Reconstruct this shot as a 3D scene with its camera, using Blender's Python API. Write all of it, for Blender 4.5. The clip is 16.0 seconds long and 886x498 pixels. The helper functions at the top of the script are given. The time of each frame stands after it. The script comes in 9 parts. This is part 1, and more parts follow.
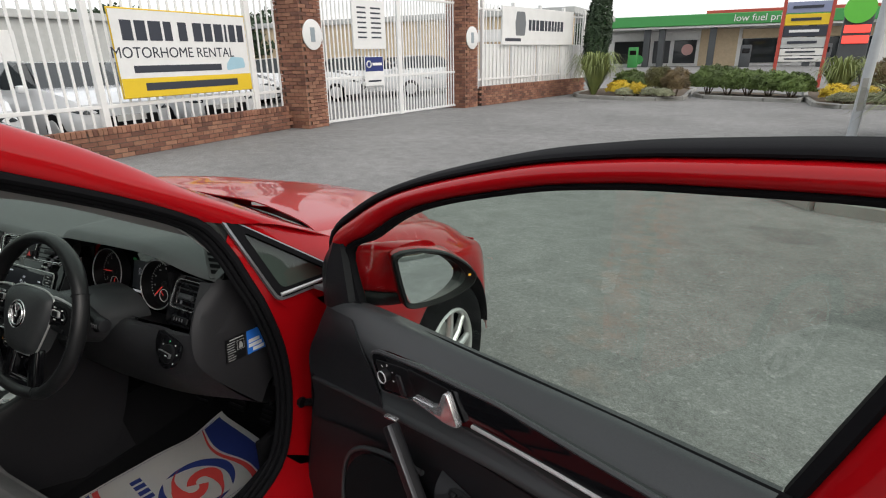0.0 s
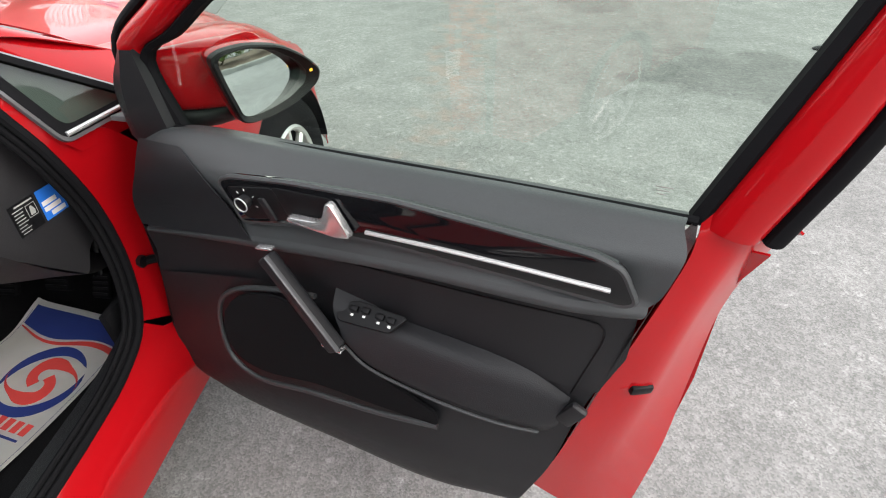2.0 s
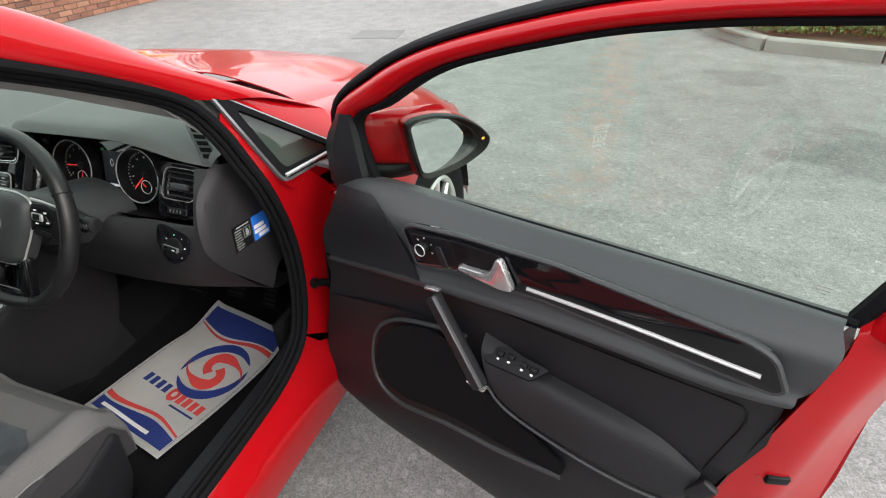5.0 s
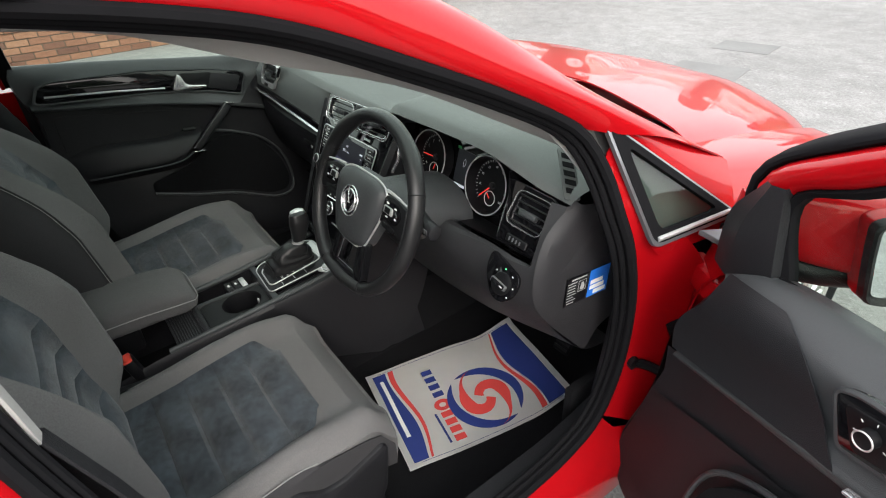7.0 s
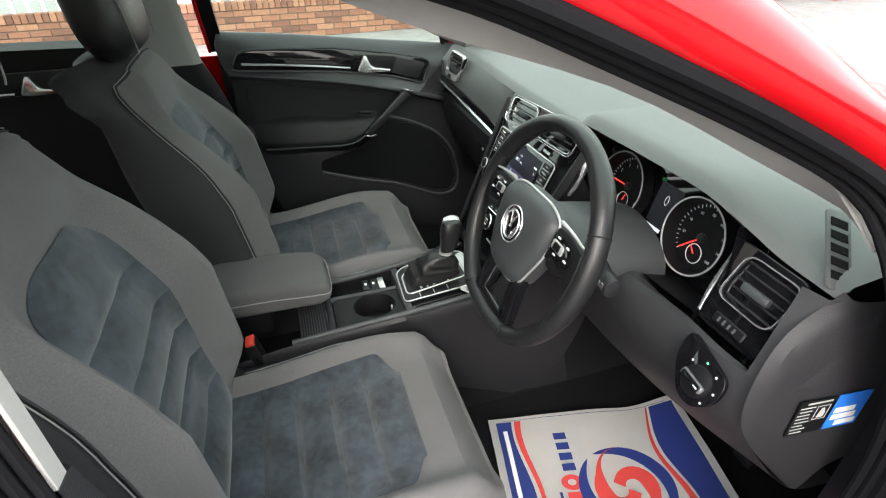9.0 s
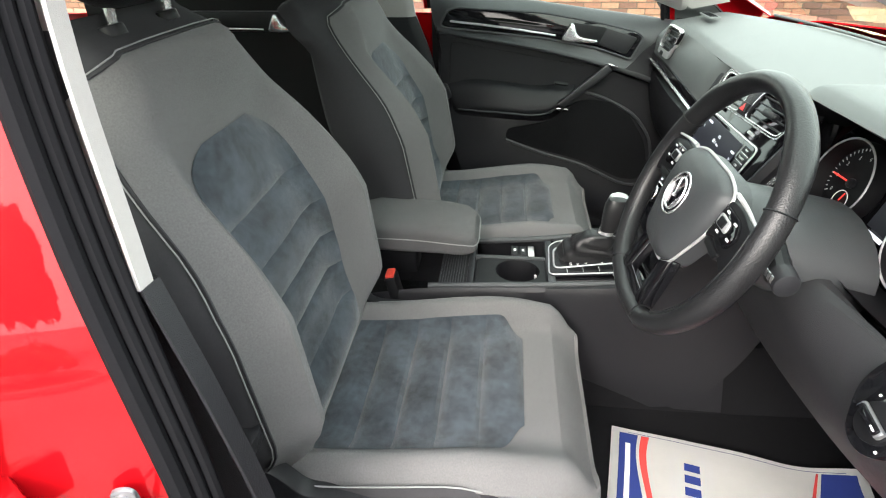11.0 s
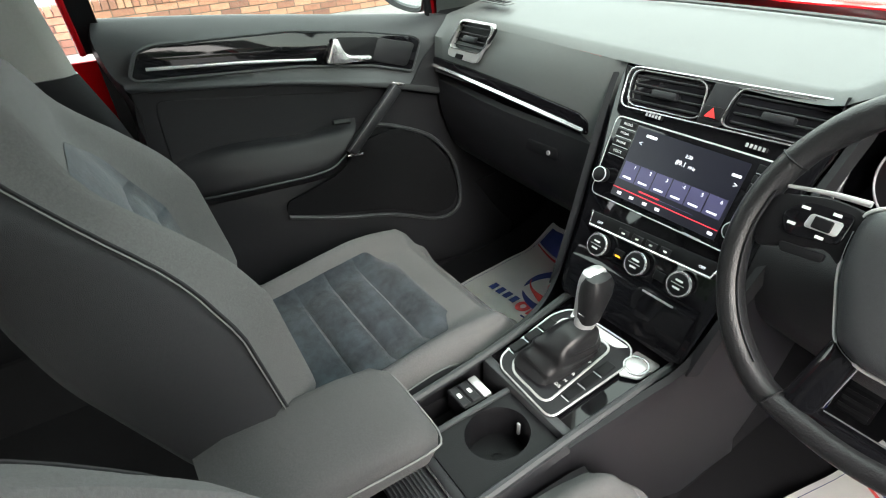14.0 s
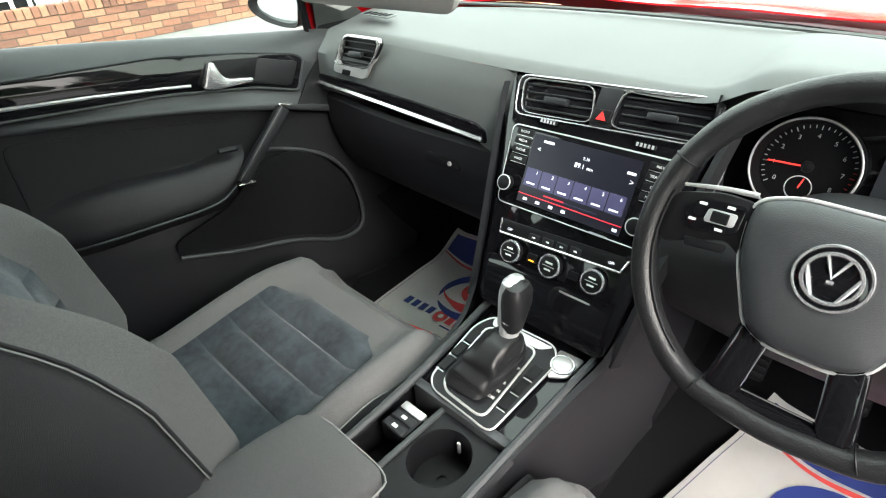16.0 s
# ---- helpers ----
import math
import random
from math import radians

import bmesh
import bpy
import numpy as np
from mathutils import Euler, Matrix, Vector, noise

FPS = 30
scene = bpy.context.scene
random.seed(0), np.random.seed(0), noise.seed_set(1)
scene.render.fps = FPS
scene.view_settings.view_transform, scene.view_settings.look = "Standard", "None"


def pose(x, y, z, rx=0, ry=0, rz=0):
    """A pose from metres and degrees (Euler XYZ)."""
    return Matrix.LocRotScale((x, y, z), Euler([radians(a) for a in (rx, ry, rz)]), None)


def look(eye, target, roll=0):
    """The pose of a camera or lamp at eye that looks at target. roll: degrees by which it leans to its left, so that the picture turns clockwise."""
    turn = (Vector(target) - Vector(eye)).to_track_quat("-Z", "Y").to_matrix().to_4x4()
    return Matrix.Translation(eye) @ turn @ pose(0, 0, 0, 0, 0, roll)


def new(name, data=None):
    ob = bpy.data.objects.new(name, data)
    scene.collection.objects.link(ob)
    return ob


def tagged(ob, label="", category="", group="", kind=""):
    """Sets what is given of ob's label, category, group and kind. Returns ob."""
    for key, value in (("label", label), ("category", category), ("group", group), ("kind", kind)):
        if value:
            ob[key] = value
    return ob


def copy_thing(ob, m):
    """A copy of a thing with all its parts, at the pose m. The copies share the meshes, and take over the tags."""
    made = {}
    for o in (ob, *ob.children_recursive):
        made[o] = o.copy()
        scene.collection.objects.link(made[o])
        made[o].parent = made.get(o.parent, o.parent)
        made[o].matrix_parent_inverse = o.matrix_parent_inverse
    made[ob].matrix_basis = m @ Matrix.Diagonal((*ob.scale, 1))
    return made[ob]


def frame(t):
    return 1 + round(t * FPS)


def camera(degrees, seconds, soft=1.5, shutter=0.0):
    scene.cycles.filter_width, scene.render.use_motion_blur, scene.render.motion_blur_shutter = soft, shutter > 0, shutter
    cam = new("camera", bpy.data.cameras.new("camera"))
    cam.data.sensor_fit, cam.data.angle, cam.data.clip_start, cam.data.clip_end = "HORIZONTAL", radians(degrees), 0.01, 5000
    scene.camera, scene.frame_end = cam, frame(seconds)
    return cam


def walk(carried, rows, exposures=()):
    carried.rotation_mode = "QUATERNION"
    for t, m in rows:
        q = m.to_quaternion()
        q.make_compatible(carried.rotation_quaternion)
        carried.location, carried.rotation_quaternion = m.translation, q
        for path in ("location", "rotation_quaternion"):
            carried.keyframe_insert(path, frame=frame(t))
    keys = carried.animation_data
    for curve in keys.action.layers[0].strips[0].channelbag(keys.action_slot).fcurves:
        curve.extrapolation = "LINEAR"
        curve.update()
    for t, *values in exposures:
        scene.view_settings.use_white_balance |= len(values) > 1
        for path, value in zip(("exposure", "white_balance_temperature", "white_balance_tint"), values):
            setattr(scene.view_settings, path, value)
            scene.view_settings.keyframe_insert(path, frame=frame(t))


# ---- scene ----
cam = camera(78.8, 16.0, 1.1)
PATH = [
    (0, (1.731, -0.742, 1.444), (0.851, 0.922, 0.769), -1.0),
    (0.5, (1.654, -0.742, 1.445), (0.958, 0.99, 0.727), -1.5),
    (0.8, (1.645, -0.708, 1.433), (1.093, 1.011, 0.573), -1.9),
    (1, (1.636, -0.709, 1.417), (1.197, 0.987, 0.453), -1.7),
    (1.5, (1.636, -0.691, 1.384), (1.358, 0.882, 0.18), -2.1),
    (2, (1.63, -0.678, 1.349), (1.407, 0.853, 0.082), -2.5),
    (2.5, (1.619, -0.684, 1.332), (1.401, 0.864, 0.085), -2.5),
    (3, (1.597, -0.662, 1.348), (1.381, 0.969, 0.211), -2.7),
    (3.2, (1.589, -0.655, 1.365), (1.373, 0.985, 0.241), -2.7),
    (5.3, (1.558, -0.78, 1.436), (0.817, 0.708, 0.325), -3.1),
    (5.5, (1.526, -0.76, 1.441), (0.7, 0.684, 0.332), -3.1),
    (6, (1.429, -0.684, 1.45), (0.403, 0.628, 0.343), -3.1),
    (6.5, (1.356, -0.646, 1.446), (0.131, 0.49, 0.346), -3.1),
    (7, (1.277, -0.633, 1.418), (-0.097, 0.332, 0.332), -3.0),
    (7.5, (1.185, -0.619, 1.392), (-0.249, 0.265, 0.314), -2.4),
    (8, (1.073, -0.621, 1.338), (-0.375, 0.239, 0.26), -2.3),
    (8.5, (1.073, -0.615, 1.374), (-0.418, 0.181, 0.306), -2.1),
    (9, (1.083, -0.548, 1.35), (-0.549, -0.073, 0.296), -1.5),
    (9.5, (1.161, -0.459, 1.314), (-0.544, -0.382, 0.27), -1.1),
    (10, (1.192, -0.432, 1.281), (-0.506, -0.599, 0.237), -0.7),
    (10.2, (1.192, -0.431, 1.261), (-0.501, -0.65, 0.219), -0.8),
    (12.3, (0.744, -0.663, 1.242), (-0.95, -0.536, 0.187), -2.6),
    (12.5, (0.7, -0.702, 1.242), (-0.977, -0.446, 0.183), -2.7),
    (13, (0.591, -0.747, 1.226), (-1.022, -0.241, 0.157), -3.0),
    (13.5, (0.489, -0.758, 1.202), (-1.055, -0.086, 0.123), -3.3),
    (14, (0.433, -0.75, 1.215), (-0.988, 0.137, 0.122), -3.4),
    (14.5, (0.419, -0.748, 1.244), (-0.908, 0.275, 0.152), -3.4),
    (15, (0.413, -0.751, 1.224), (-0.843, 0.353, 0.128), -3.5),
    (15.5, (0.398, -0.739, 1.23), (-0.813, 0.412, 0.131), -3.6),
    (16, (0.392, -0.746, 1.228), (-0.799, 0.426, 0.128), -3.6),
]
walk(cam, [(t, look(eye, target, roll)) for t, eye, target, roll in PATH],
     [(0.0, 0.05), (0.6, 0.15), (1.0, 0.45), (1.6, 1.12), (3.2, 1.25), (5.3, 1.1), (7.0, 1.35), (8.5, 2.0), (9.0, 2.05), (9.5, 2.3), (10.2, 2.55), (12.3, 2.6), (16.0, 2.7)])

# ---- world and light ----
world = bpy.data.worlds.new("sky")
scene.world = world
world.use_nodes = True
wn = world.node_tree.nodes
sky = wn.new("ShaderNodeTexSky")
sky.sky_type, sky.sun_disc = "NISHITA", False
sky.sun_elevation, sky.sun_rotation = radians(36), radians(108)
sky.air_density, sky.dust_density, sky.ozone_density = 1.0, 6.0, 1.0
soft_sky = wn.new("ShaderNodeMix")
soft_sky.data_type = "RGBA"
soft_sky.inputs[0].default_value = 0.75
soft_sky.inputs[7].default_value = (9.2, 9.3, 9.3, 1)
world.node_tree.links.new(sky.outputs[0], soft_sky.inputs[6])
wn["Background"].inputs[1].default_value = 0.15
world.node_tree.links.new(soft_sky.outputs[2], wn["Background"].inputs[0])
sun = new("sun", bpy.data.lights.new("sun", "SUN"))
sun.data.energy, sun.data.angle, sun.data.color = 0.7, radians(28), (1.0, 0.995, 0.99)
sun.matrix_world = pose(0, 0, 10, 54, 0, 72)


# ---- materials ----
def material(name, rgb, rough=0.5, metal=0.0, vary=0.12, scale=40.0, bump=0.1, bump_scale=None, big=3.0, **more):
    """A principled surface with fine grain and a broad, faint change of tone."""
    m = bpy.data.materials.new(name)
    m.use_nodes = True
    n, l = m.node_tree.nodes, m.node_tree.links
    p = n["Principled BSDF"]
    p.inputs["Roughness"].default_value, p.inputs["Metallic"].default_value = rough, metal
    tc = n.new("ShaderNodeTexCoord")
    fine, broad = n.new("ShaderNodeTexNoise"), n.new("ShaderNodeTexNoise")
    fine.inputs["Scale"].default_value, broad.inputs["Scale"].default_value = scale, big
    fine.inputs["Detail"].default_value = 6
    both = n.new("ShaderNodeMath")
    both.operation = "MULTIPLY_ADD"
    both.inputs[1].default_value = 0.6
    l.new(tc.outputs["Object"], fine.inputs["Vector"])
    l.new(tc.outputs["Object"], broad.inputs["Vector"])
    l.new(fine.outputs["Fac"], both.inputs[0])
    l.new(broad.outputs["Fac"], both.inputs[2])
    ramp = n.new("ShaderNodeMapRange")
    ramp.inputs[1].default_value, ramp.inputs[2].default_value = 0.5, 1.1
    ramp.inputs[3].default_value, ramp.inputs[4].default_value = 1 - vary, 1 + vary
    l.new(both.outputs[0], ramp.inputs[0])
    tint = n.new("ShaderNodeVectorMath")
    tint.operation = "SCALE"
    tint.inputs[0].default_value = rgb
    l.new(ramp.outputs[0], tint.inputs["Scale"])
    l.new(tint.outputs[0], p.inputs["Base Color"])
    if bump:
        grain = n.new("ShaderNodeTexNoise")
        grain.inputs["Scale"].default_value = bump_scale or scale * 4
        l.new(tc.outputs["Object"], grain.inputs["Vector"])
        b = n.new("ShaderNodeBump")
        b.inputs["Strength"].default_value, b.inputs["Distance"].default_value = bump, 0.002
        l.new(grain.outputs["Fac"], b.inputs["Height"])
        l.new(b.outputs[0], p.inputs["Normal"])
    for key, value in more.items():
        p.inputs[key.replace("_", " ")].default_value = value
    return m


def glass(name, rgb, rough=0.0):
    """A thin pane: mostly clear, with a mirror gloss that grows towards the edge of view."""
    m = bpy.data.materials.new(name)
    m.use_nodes = True
    n, l = m.node_tree.nodes, m.node_tree.links
    n.remove(n["Principled BSDF"])
    t, g, mix, f, power, share = (n.new("ShaderNode" + k) for k in ("BsdfTransparent", "BsdfGlossy", "MixShader", "LayerWeight", "Math", "Math"))
    t.inputs[0].default_value, g.inputs["Roughness"].default_value = (*rgb, 1), rough
    f.inputs[0].default_value = 0.5
    power.operation, power.inputs[1].default_value = "POWER", 5.0
    share.operation, share.inputs[1].default_value, share.inputs[2].default_value = "MULTIPLY_ADD", 0.93, 0.06
    l.new(f.outputs["Facing"], power.inputs[0])
    l.new(power.outputs[0], share.inputs[0])
    l.new(share.outputs[0], mix.inputs[0])
    l.new(t.outputs[0], mix.inputs[1])
    l.new(g.outputs[0], mix.inputs[2])
    l.new(mix.outputs[0], n["Material Output"].inputs[0])
    return m


def glow(name, rgb, strength=1.0):
    m = bpy.data.materials.new(name)
    m.use_nodes = True
    p = m.node_tree.nodes["Principled BSDF"]
    p.inputs["Base Color"].default_value = (*rgb, 1)
    p.inputs["Emission Color"].default_value, p.inputs["Emission Strength"].default_value = (*rgb, 1), strength
    p.inputs["Roughness"].default_value = 0.3
    return m


RED = material("red paint", (0.34, 0.003, 0.006), 0.32, 0.0, 0.03, 8, 0.0, Coat_Weight=0.65, Coat_Roughness=0.015, Specular_IOR_Level=0.05)
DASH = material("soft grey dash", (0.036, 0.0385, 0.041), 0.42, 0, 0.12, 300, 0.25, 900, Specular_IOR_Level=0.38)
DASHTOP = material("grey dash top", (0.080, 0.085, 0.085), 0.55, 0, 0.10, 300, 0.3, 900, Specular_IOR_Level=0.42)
PLASTIC = material("dark grey plastic", (0.0135, 0.0136, 0.0155), 0.40, 0, 0.16, 200, 0.35, 700, Specular_IOR_Level=0.24)
BLACK = material("black plastic", (0.006, 0.006, 0.007), 0.45, 0, 0.1, 150, 0.15, 600, Specular_IOR_Level=0.2)
GLOSS = material("piano black", (0.005, 0.005, 0.006), 0.05, 0, 0.05, 50, 0.0, Specular_IOR_Level=0.4)
CHROME = material("satin chrome", (0.60, 0.60, 0.61), 0.22, 0.8, 0.03, 80, 0.0)
SILVER = material("silver trim", (0.58, 0.58, 0.58), 0.32, 0.55, 0.04, 200, 0.02)
STEEL = material("bright steel", (0.24, 0.24, 0.25), 0.28, 0.7, 0.08, 60, 0.0)
RUBBER = material("rubber seal", (0.007, 0.007, 0.008), 0.75, 0, 0.12, 60, 0.1, Specular_IOR_Level=0.06)
CLOTH = material("grey seat cloth", (0.116, 0.113, 0.114), 0.92, 0, 0.3, 420, 0.7, 1500, Sheen_Weight=0.08, Specular_IOR_Level=0.2)
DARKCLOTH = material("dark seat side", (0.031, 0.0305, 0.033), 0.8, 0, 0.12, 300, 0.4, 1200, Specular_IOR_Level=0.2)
SUEDE = material("blue grey suede", (0.031, 0.038, 0.046), 0.95, 0, 0.62, 75, 0.3, 900, 16.0, Sheen_Weight=0.25, Specular_IOR_Level=0.15)
LEATHER = material("black leather", (0.012, 0.012, 0.013), 0.34, 0, 0.12, 120, 0.3, 500, Specular_IOR_Level=0.36)
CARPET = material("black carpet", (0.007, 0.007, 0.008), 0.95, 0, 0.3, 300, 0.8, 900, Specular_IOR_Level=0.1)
ARMCLOTH = material("dark grey armrest cloth", (0.076, 0.075, 0.076), 0.9, 0, 0.25, 420, 0.5, 1500, Sheen_Weight=0.05, Specular_IOR_Level=0.2)
STITCH = material("pale thread", (0.20, 0.20, 0.20), 0.8, 0, 0.1, 400, 0.0)
LINER = material("pale grey lining", (0.28, 0.274, 0.265), 0.9, 0, 0.06, 200, 0.2, 900)
PANE = glass("window pane", (0.72, 0.835, 0.755))
MIRROR = material("mirror glass", (0.85, 0.88, 0.9), 0.02, 1.0, 0.0, 10, 0.0)


def asphalt():
    """Worn asphalt: stones of several tones in dark binder, broad worn patches, an oil stain and a rusty run."""
    m = bpy.data.materials.new("asphalt")
    m.use_nodes = True
    n, l = m.node_tree.nodes, m.node_tree.links
    p = n["Principled BSDF"]
    p.inputs["Roughness"].default_value, p.inputs["Specular IOR Level"].default_value = 0.85, 0.3
    tc = n.new("ShaderNodeTexCoord")

    def tex(kind, scale, out, detail=4):
        t = n.new("ShaderNodeTex" + kind)
        t.inputs["Scale"].default_value = scale
        if kind == "Noise":
            t.inputs["Detail"].default_value = detail
        l.new(tc.outputs["Object"], t.inputs["Vector"])
        return t.outputs[out]

    def span(value, a, b, lo, hi):
        r = n.new("ShaderNodeMapRange")
        r.inputs[1].default_value, r.inputs[2].default_value, r.inputs[3].default_value, r.inputs[4].default_value = a, b, lo, hi
        l.new(value, r.inputs[0])
        return r.outputs[0]

    def op(kind, a, b):
        o = n.new("ShaderNodeMath")
        o.operation = kind
        for i, v in enumerate((a, b)):
            if isinstance(v, (int, float)):
                o.inputs[i].default_value = v
            else:
                l.new(v, o.inputs[i])
        return o.outputs[0]

    def spot(x, y, sx, sy, wobble):
        """1 inside a stain with an uneven edge, 0 outside."""
        mp = n.new("ShaderNodeMapping")
        mp.inputs["Location"].default_value = (-x / sx, -y / sy, 0)
        mp.inputs["Scale"].default_value = (1 / sx, 1 / sy, 0)
        l.new(tc.outputs["Object"], mp.inputs["Vector"])
        d = n.new("ShaderNodeVectorMath")
        d.operation = "LENGTH"
        l.new(mp.outputs[0], d.inputs[0])
        return span(op("ADD", d.outputs["Value"], span(wobble, 0.3, 0.7, -0.5, 0.5)), 0.75, 1.15, 1.0, 0.0)

    stones = n.new("ShaderNodeSeparateColor")
    l.new(tex("Voronoi", 190, "Color"), stones.inputs[0])
    chips = n.new("ShaderNodeSeparateColor")
    l.new(tex("Voronoi", 50, "Color"), chips.inputs[0])
    tone = op("MULTIPLY", span(stones.outputs[0], 0, 1, 0.74, 1.24), span(chips.outputs[1], 0.93, 1.0, 1.0, 1.30))
    tone = op("MULTIPLY", tone, span(tex("Noise", 0.45, "Fac"), 0.3, 0.7, 0.84, 1.14))
    tone = op("MULTIPLY", tone, span(tex("Noise", 5.0, "Fac", 8), 0.3, 0.7, 0.86, 1.12))
    tone = op("MULTIPLY", tone, span(tex("Noise", 34.0, "Fac", 3), 0.3, 0.7, 0.86, 1.12))
    edge = tex("Noise", 3.2, "Fac", 6)
    tone = op("MULTIPLY", tone, span(spot(3.05, 2.8, 0.62, 0.42, edge), 0, 1, 1.0, 0.72))
    tone = op("MULTIPLY", tone, span(spot(2.3, 4.3, 0.30, 0.22, edge), 0, 1, 1.0, 0.78))
    rust = op("MULTIPLY", spot(1.25, 4.2, 0.22, 2.9, edge), span(tex("Noise", 9.0, "Fac", 5), 0.42, 0.62, 0.0, 0.45))
    grey = n.new("ShaderNodeVectorMath")
    grey.operation = "SCALE"
    grey.inputs[0].default_value = (0.206, 0.203, 0.199)
    l.new(tone, grey.inputs["Scale"])
    mix = n.new("ShaderNodeMix")
    mix.data_type = "RGBA"
    mix.inputs[7].default_value = (0.27, 0.18, 0.15, 1)
    l.new(rust, mix.inputs[0])
    l.new(grey.outputs[0], mix.inputs[6])
    l.new(mix.outputs[2], p.inputs["Base Color"])
    b = n.new("ShaderNodeBump")
    b.inputs["Strength"].default_value, b.inputs["Distance"].default_value = 0.4, 0.004
    l.new(tex("Voronoi", 190, "Distance"), b.inputs["Height"])
    l.new(b.outputs[0], p.inputs["Normal"])
    return m


ASPHALT = asphalt()


def brick_material():
    """Fired clay: each brick has its own tone between orange, red and brown, with grain and soot on it."""
    m = material("red brick", (0.23, 0.115, 0.08), 0.9, 0, 0.30, 25, 0.5, 90, 2.0)
    n, l = m.node_tree.nodes, m.node_tree.links
    single, island, add, tone, scale = (n.new("ShaderNode" + k) for k in ("ObjectInfo", "NewGeometry", "Math", "ValToRGB", "VectorMath"))
    wrap = n.new("ShaderNodeMath")
    wrap.operation = "FRACT"
    l.new(single.outputs["Random"], add.inputs[0])
    l.new(island.outputs["Random Per Island"], add.inputs[1])
    l.new(add.outputs[0], wrap.inputs[0])
    for k, rgb in ((0.0, (0.130, 0.062, 0.046)), (0.3, (0.200, 0.090, 0.060)), (0.65, (0.250, 0.118, 0.076)), (1.0, (0.300, 0.155, 0.100))):
        e = tone.color_ramp.elements[0] if k == 0 else tone.color_ramp.elements[-1] if k == 1 else tone.color_ramp.elements.new(k)
        e.color = (*rgb, 1)
    l.new(wrap.outputs[0], tone.inputs[0])
    tint = next(x for x in n if x.bl_idname == "ShaderNodeVectorMath" and x.operation == "SCALE")
    l.new(tone.outputs[0], tint.inputs[0])
    n.remove(scale)
    return m


BRICK = brick_material()
MORTAR = material("mortar", (0.10, 0.075, 0.06), 0.95, 0, 0.2, 60, 0.4, 150)
WHITE = material("white paint", (0.75, 0.75, 0.74), 0.5, 0, 0.05, 20, 0.05)
CARWHITE = material("white car paint", (0.72, 0.73, 0.74), 0.2, 0, 0.02, 6, 0.0, Coat_Weight=1.0)
DARKGLASS = material("dark car glass", (0.02, 0.025, 0.028), 0.05, 0, 0.05, 10, 0.0)
PAPER = material("white paper", (0.72, 0.71, 0.68), 0.7, 0, 0.05, 30, 0.15, 60)
NAVY = material("navy print", (0.015, 0.03, 0.16), 0.6, 0, 0.06, 60, 0.05)
PRINTRED = material("red print", (0.55, 0.05, 0.045), 0.6, 0, 0.06, 60, 0.05)
KERB = material("concrete", (0.27, 0.268, 0.25), 0.9, 0, 0.15, 30, 0.4, 100)


# ---- building tools ----
def thing(name, label, category, at=(0, 0, 0), group="", kind=""):
    ob = new(name)
    ob.empty_display_size = 0.1
    ob.location = at
    return tagged(ob, label, category, group, kind)


def place(ob):
    m = ob.matrix_parent_inverse @ ob.matrix_basis
    return place(ob.parent) @ m if ob.parent else ob.matrix_basis.copy()


def part(name, bm, mat, parent, label="", smooth=True, sharp=35):
    """One mesh from a bmesh, under a thing or a part. Corners sharper than the angle stay sharp."""
    me = bpy.data.meshes.new(name)
    bmesh.ops.recalc_face_normals(bm, faces=bm.faces)
    if smooth:
        for f in bm.faces:
            f.smooth = True
        for e in bm.edges:
            if len(e.link_faces) == 2 and e.calc_face_angle(0) > radians(sharp):
                e.smooth = False
    bm.to_mesh(me)
    bm.free()
    for m in mat if isinstance(mat, (list, tuple)) else [mat]:
        me.materials.append(m)
    ob = new(name, me)
    if parent:
        ob.parent = parent
        ob.matrix_parent_inverse = place(parent).inverted()
    return tagged(ob, label) if label else ob


def spl(points, n):
    """n points along a smooth curve through the given ones."""
    p = [np.array(q, float) for q in points]
    if len(p) == 2:
        return [Vector(p[0] + (p[1] - p[0]) * i / (n - 1)) for i in range(n)]
    p = [2 * p[0] - p[1]] + p + [2 * p[-1] - p[-2]]
    at = np.concatenate([[0], np.cumsum([np.linalg.norm(p[i + 1] - p[i]) for i in range(1, len(p) - 2)])])
    out = []
    for d in np.linspace(0, at[-1], n):
        i = min(int(np.searchsorted(at, d, side="right")) - 1, len(p) - 4)
        t = (d - at[i]) / max(at[i + 1] - at[i], 1e-9)
        a, b, c, e = p[i:i + 4]
        out.append(Vector(0.5 * (2 * b + (c - a) * t + (2 * a - 5 * b + 4 * c - e) * t * t + (3 * b - a - 3 * c + e) * t ** 3)))
    return out


def sheet(curves, n=24, thick=0.0, closed=False, bm=None, across=0):
    """A surface through several curves, each resampled to n points, and smoothed to that many rows across; thick gives it a back."""
    bm = bm or bmesh.new()
    if across:
        lines = [spl(c, n) for c in curves]
        columns = [spl([c[j] for c in lines], across) for j in range(n)]
        curves = [[columns[j][i] for j in range(n)] for i in range(across)]
    rows = [[bm.verts.new(q) for q in (spl(c, n) if len(c) != n else [Vector(v) for v in c])] for c in curves]
    faces = []
    for i in range(len(rows) - (0 if closed else 1)):
        a, b = rows[i], rows[(i + 1) % len(rows)]
        for j in range(n - 1):
            faces.append(bm.faces.new((a[j], a[j + 1], b[j + 1], b[j])))
    if thick:
        bmesh.ops.recalc_face_normals(bm, faces=faces)
        bmesh.ops.solidify(bm, geom=faces, thickness=thick)
    return bm


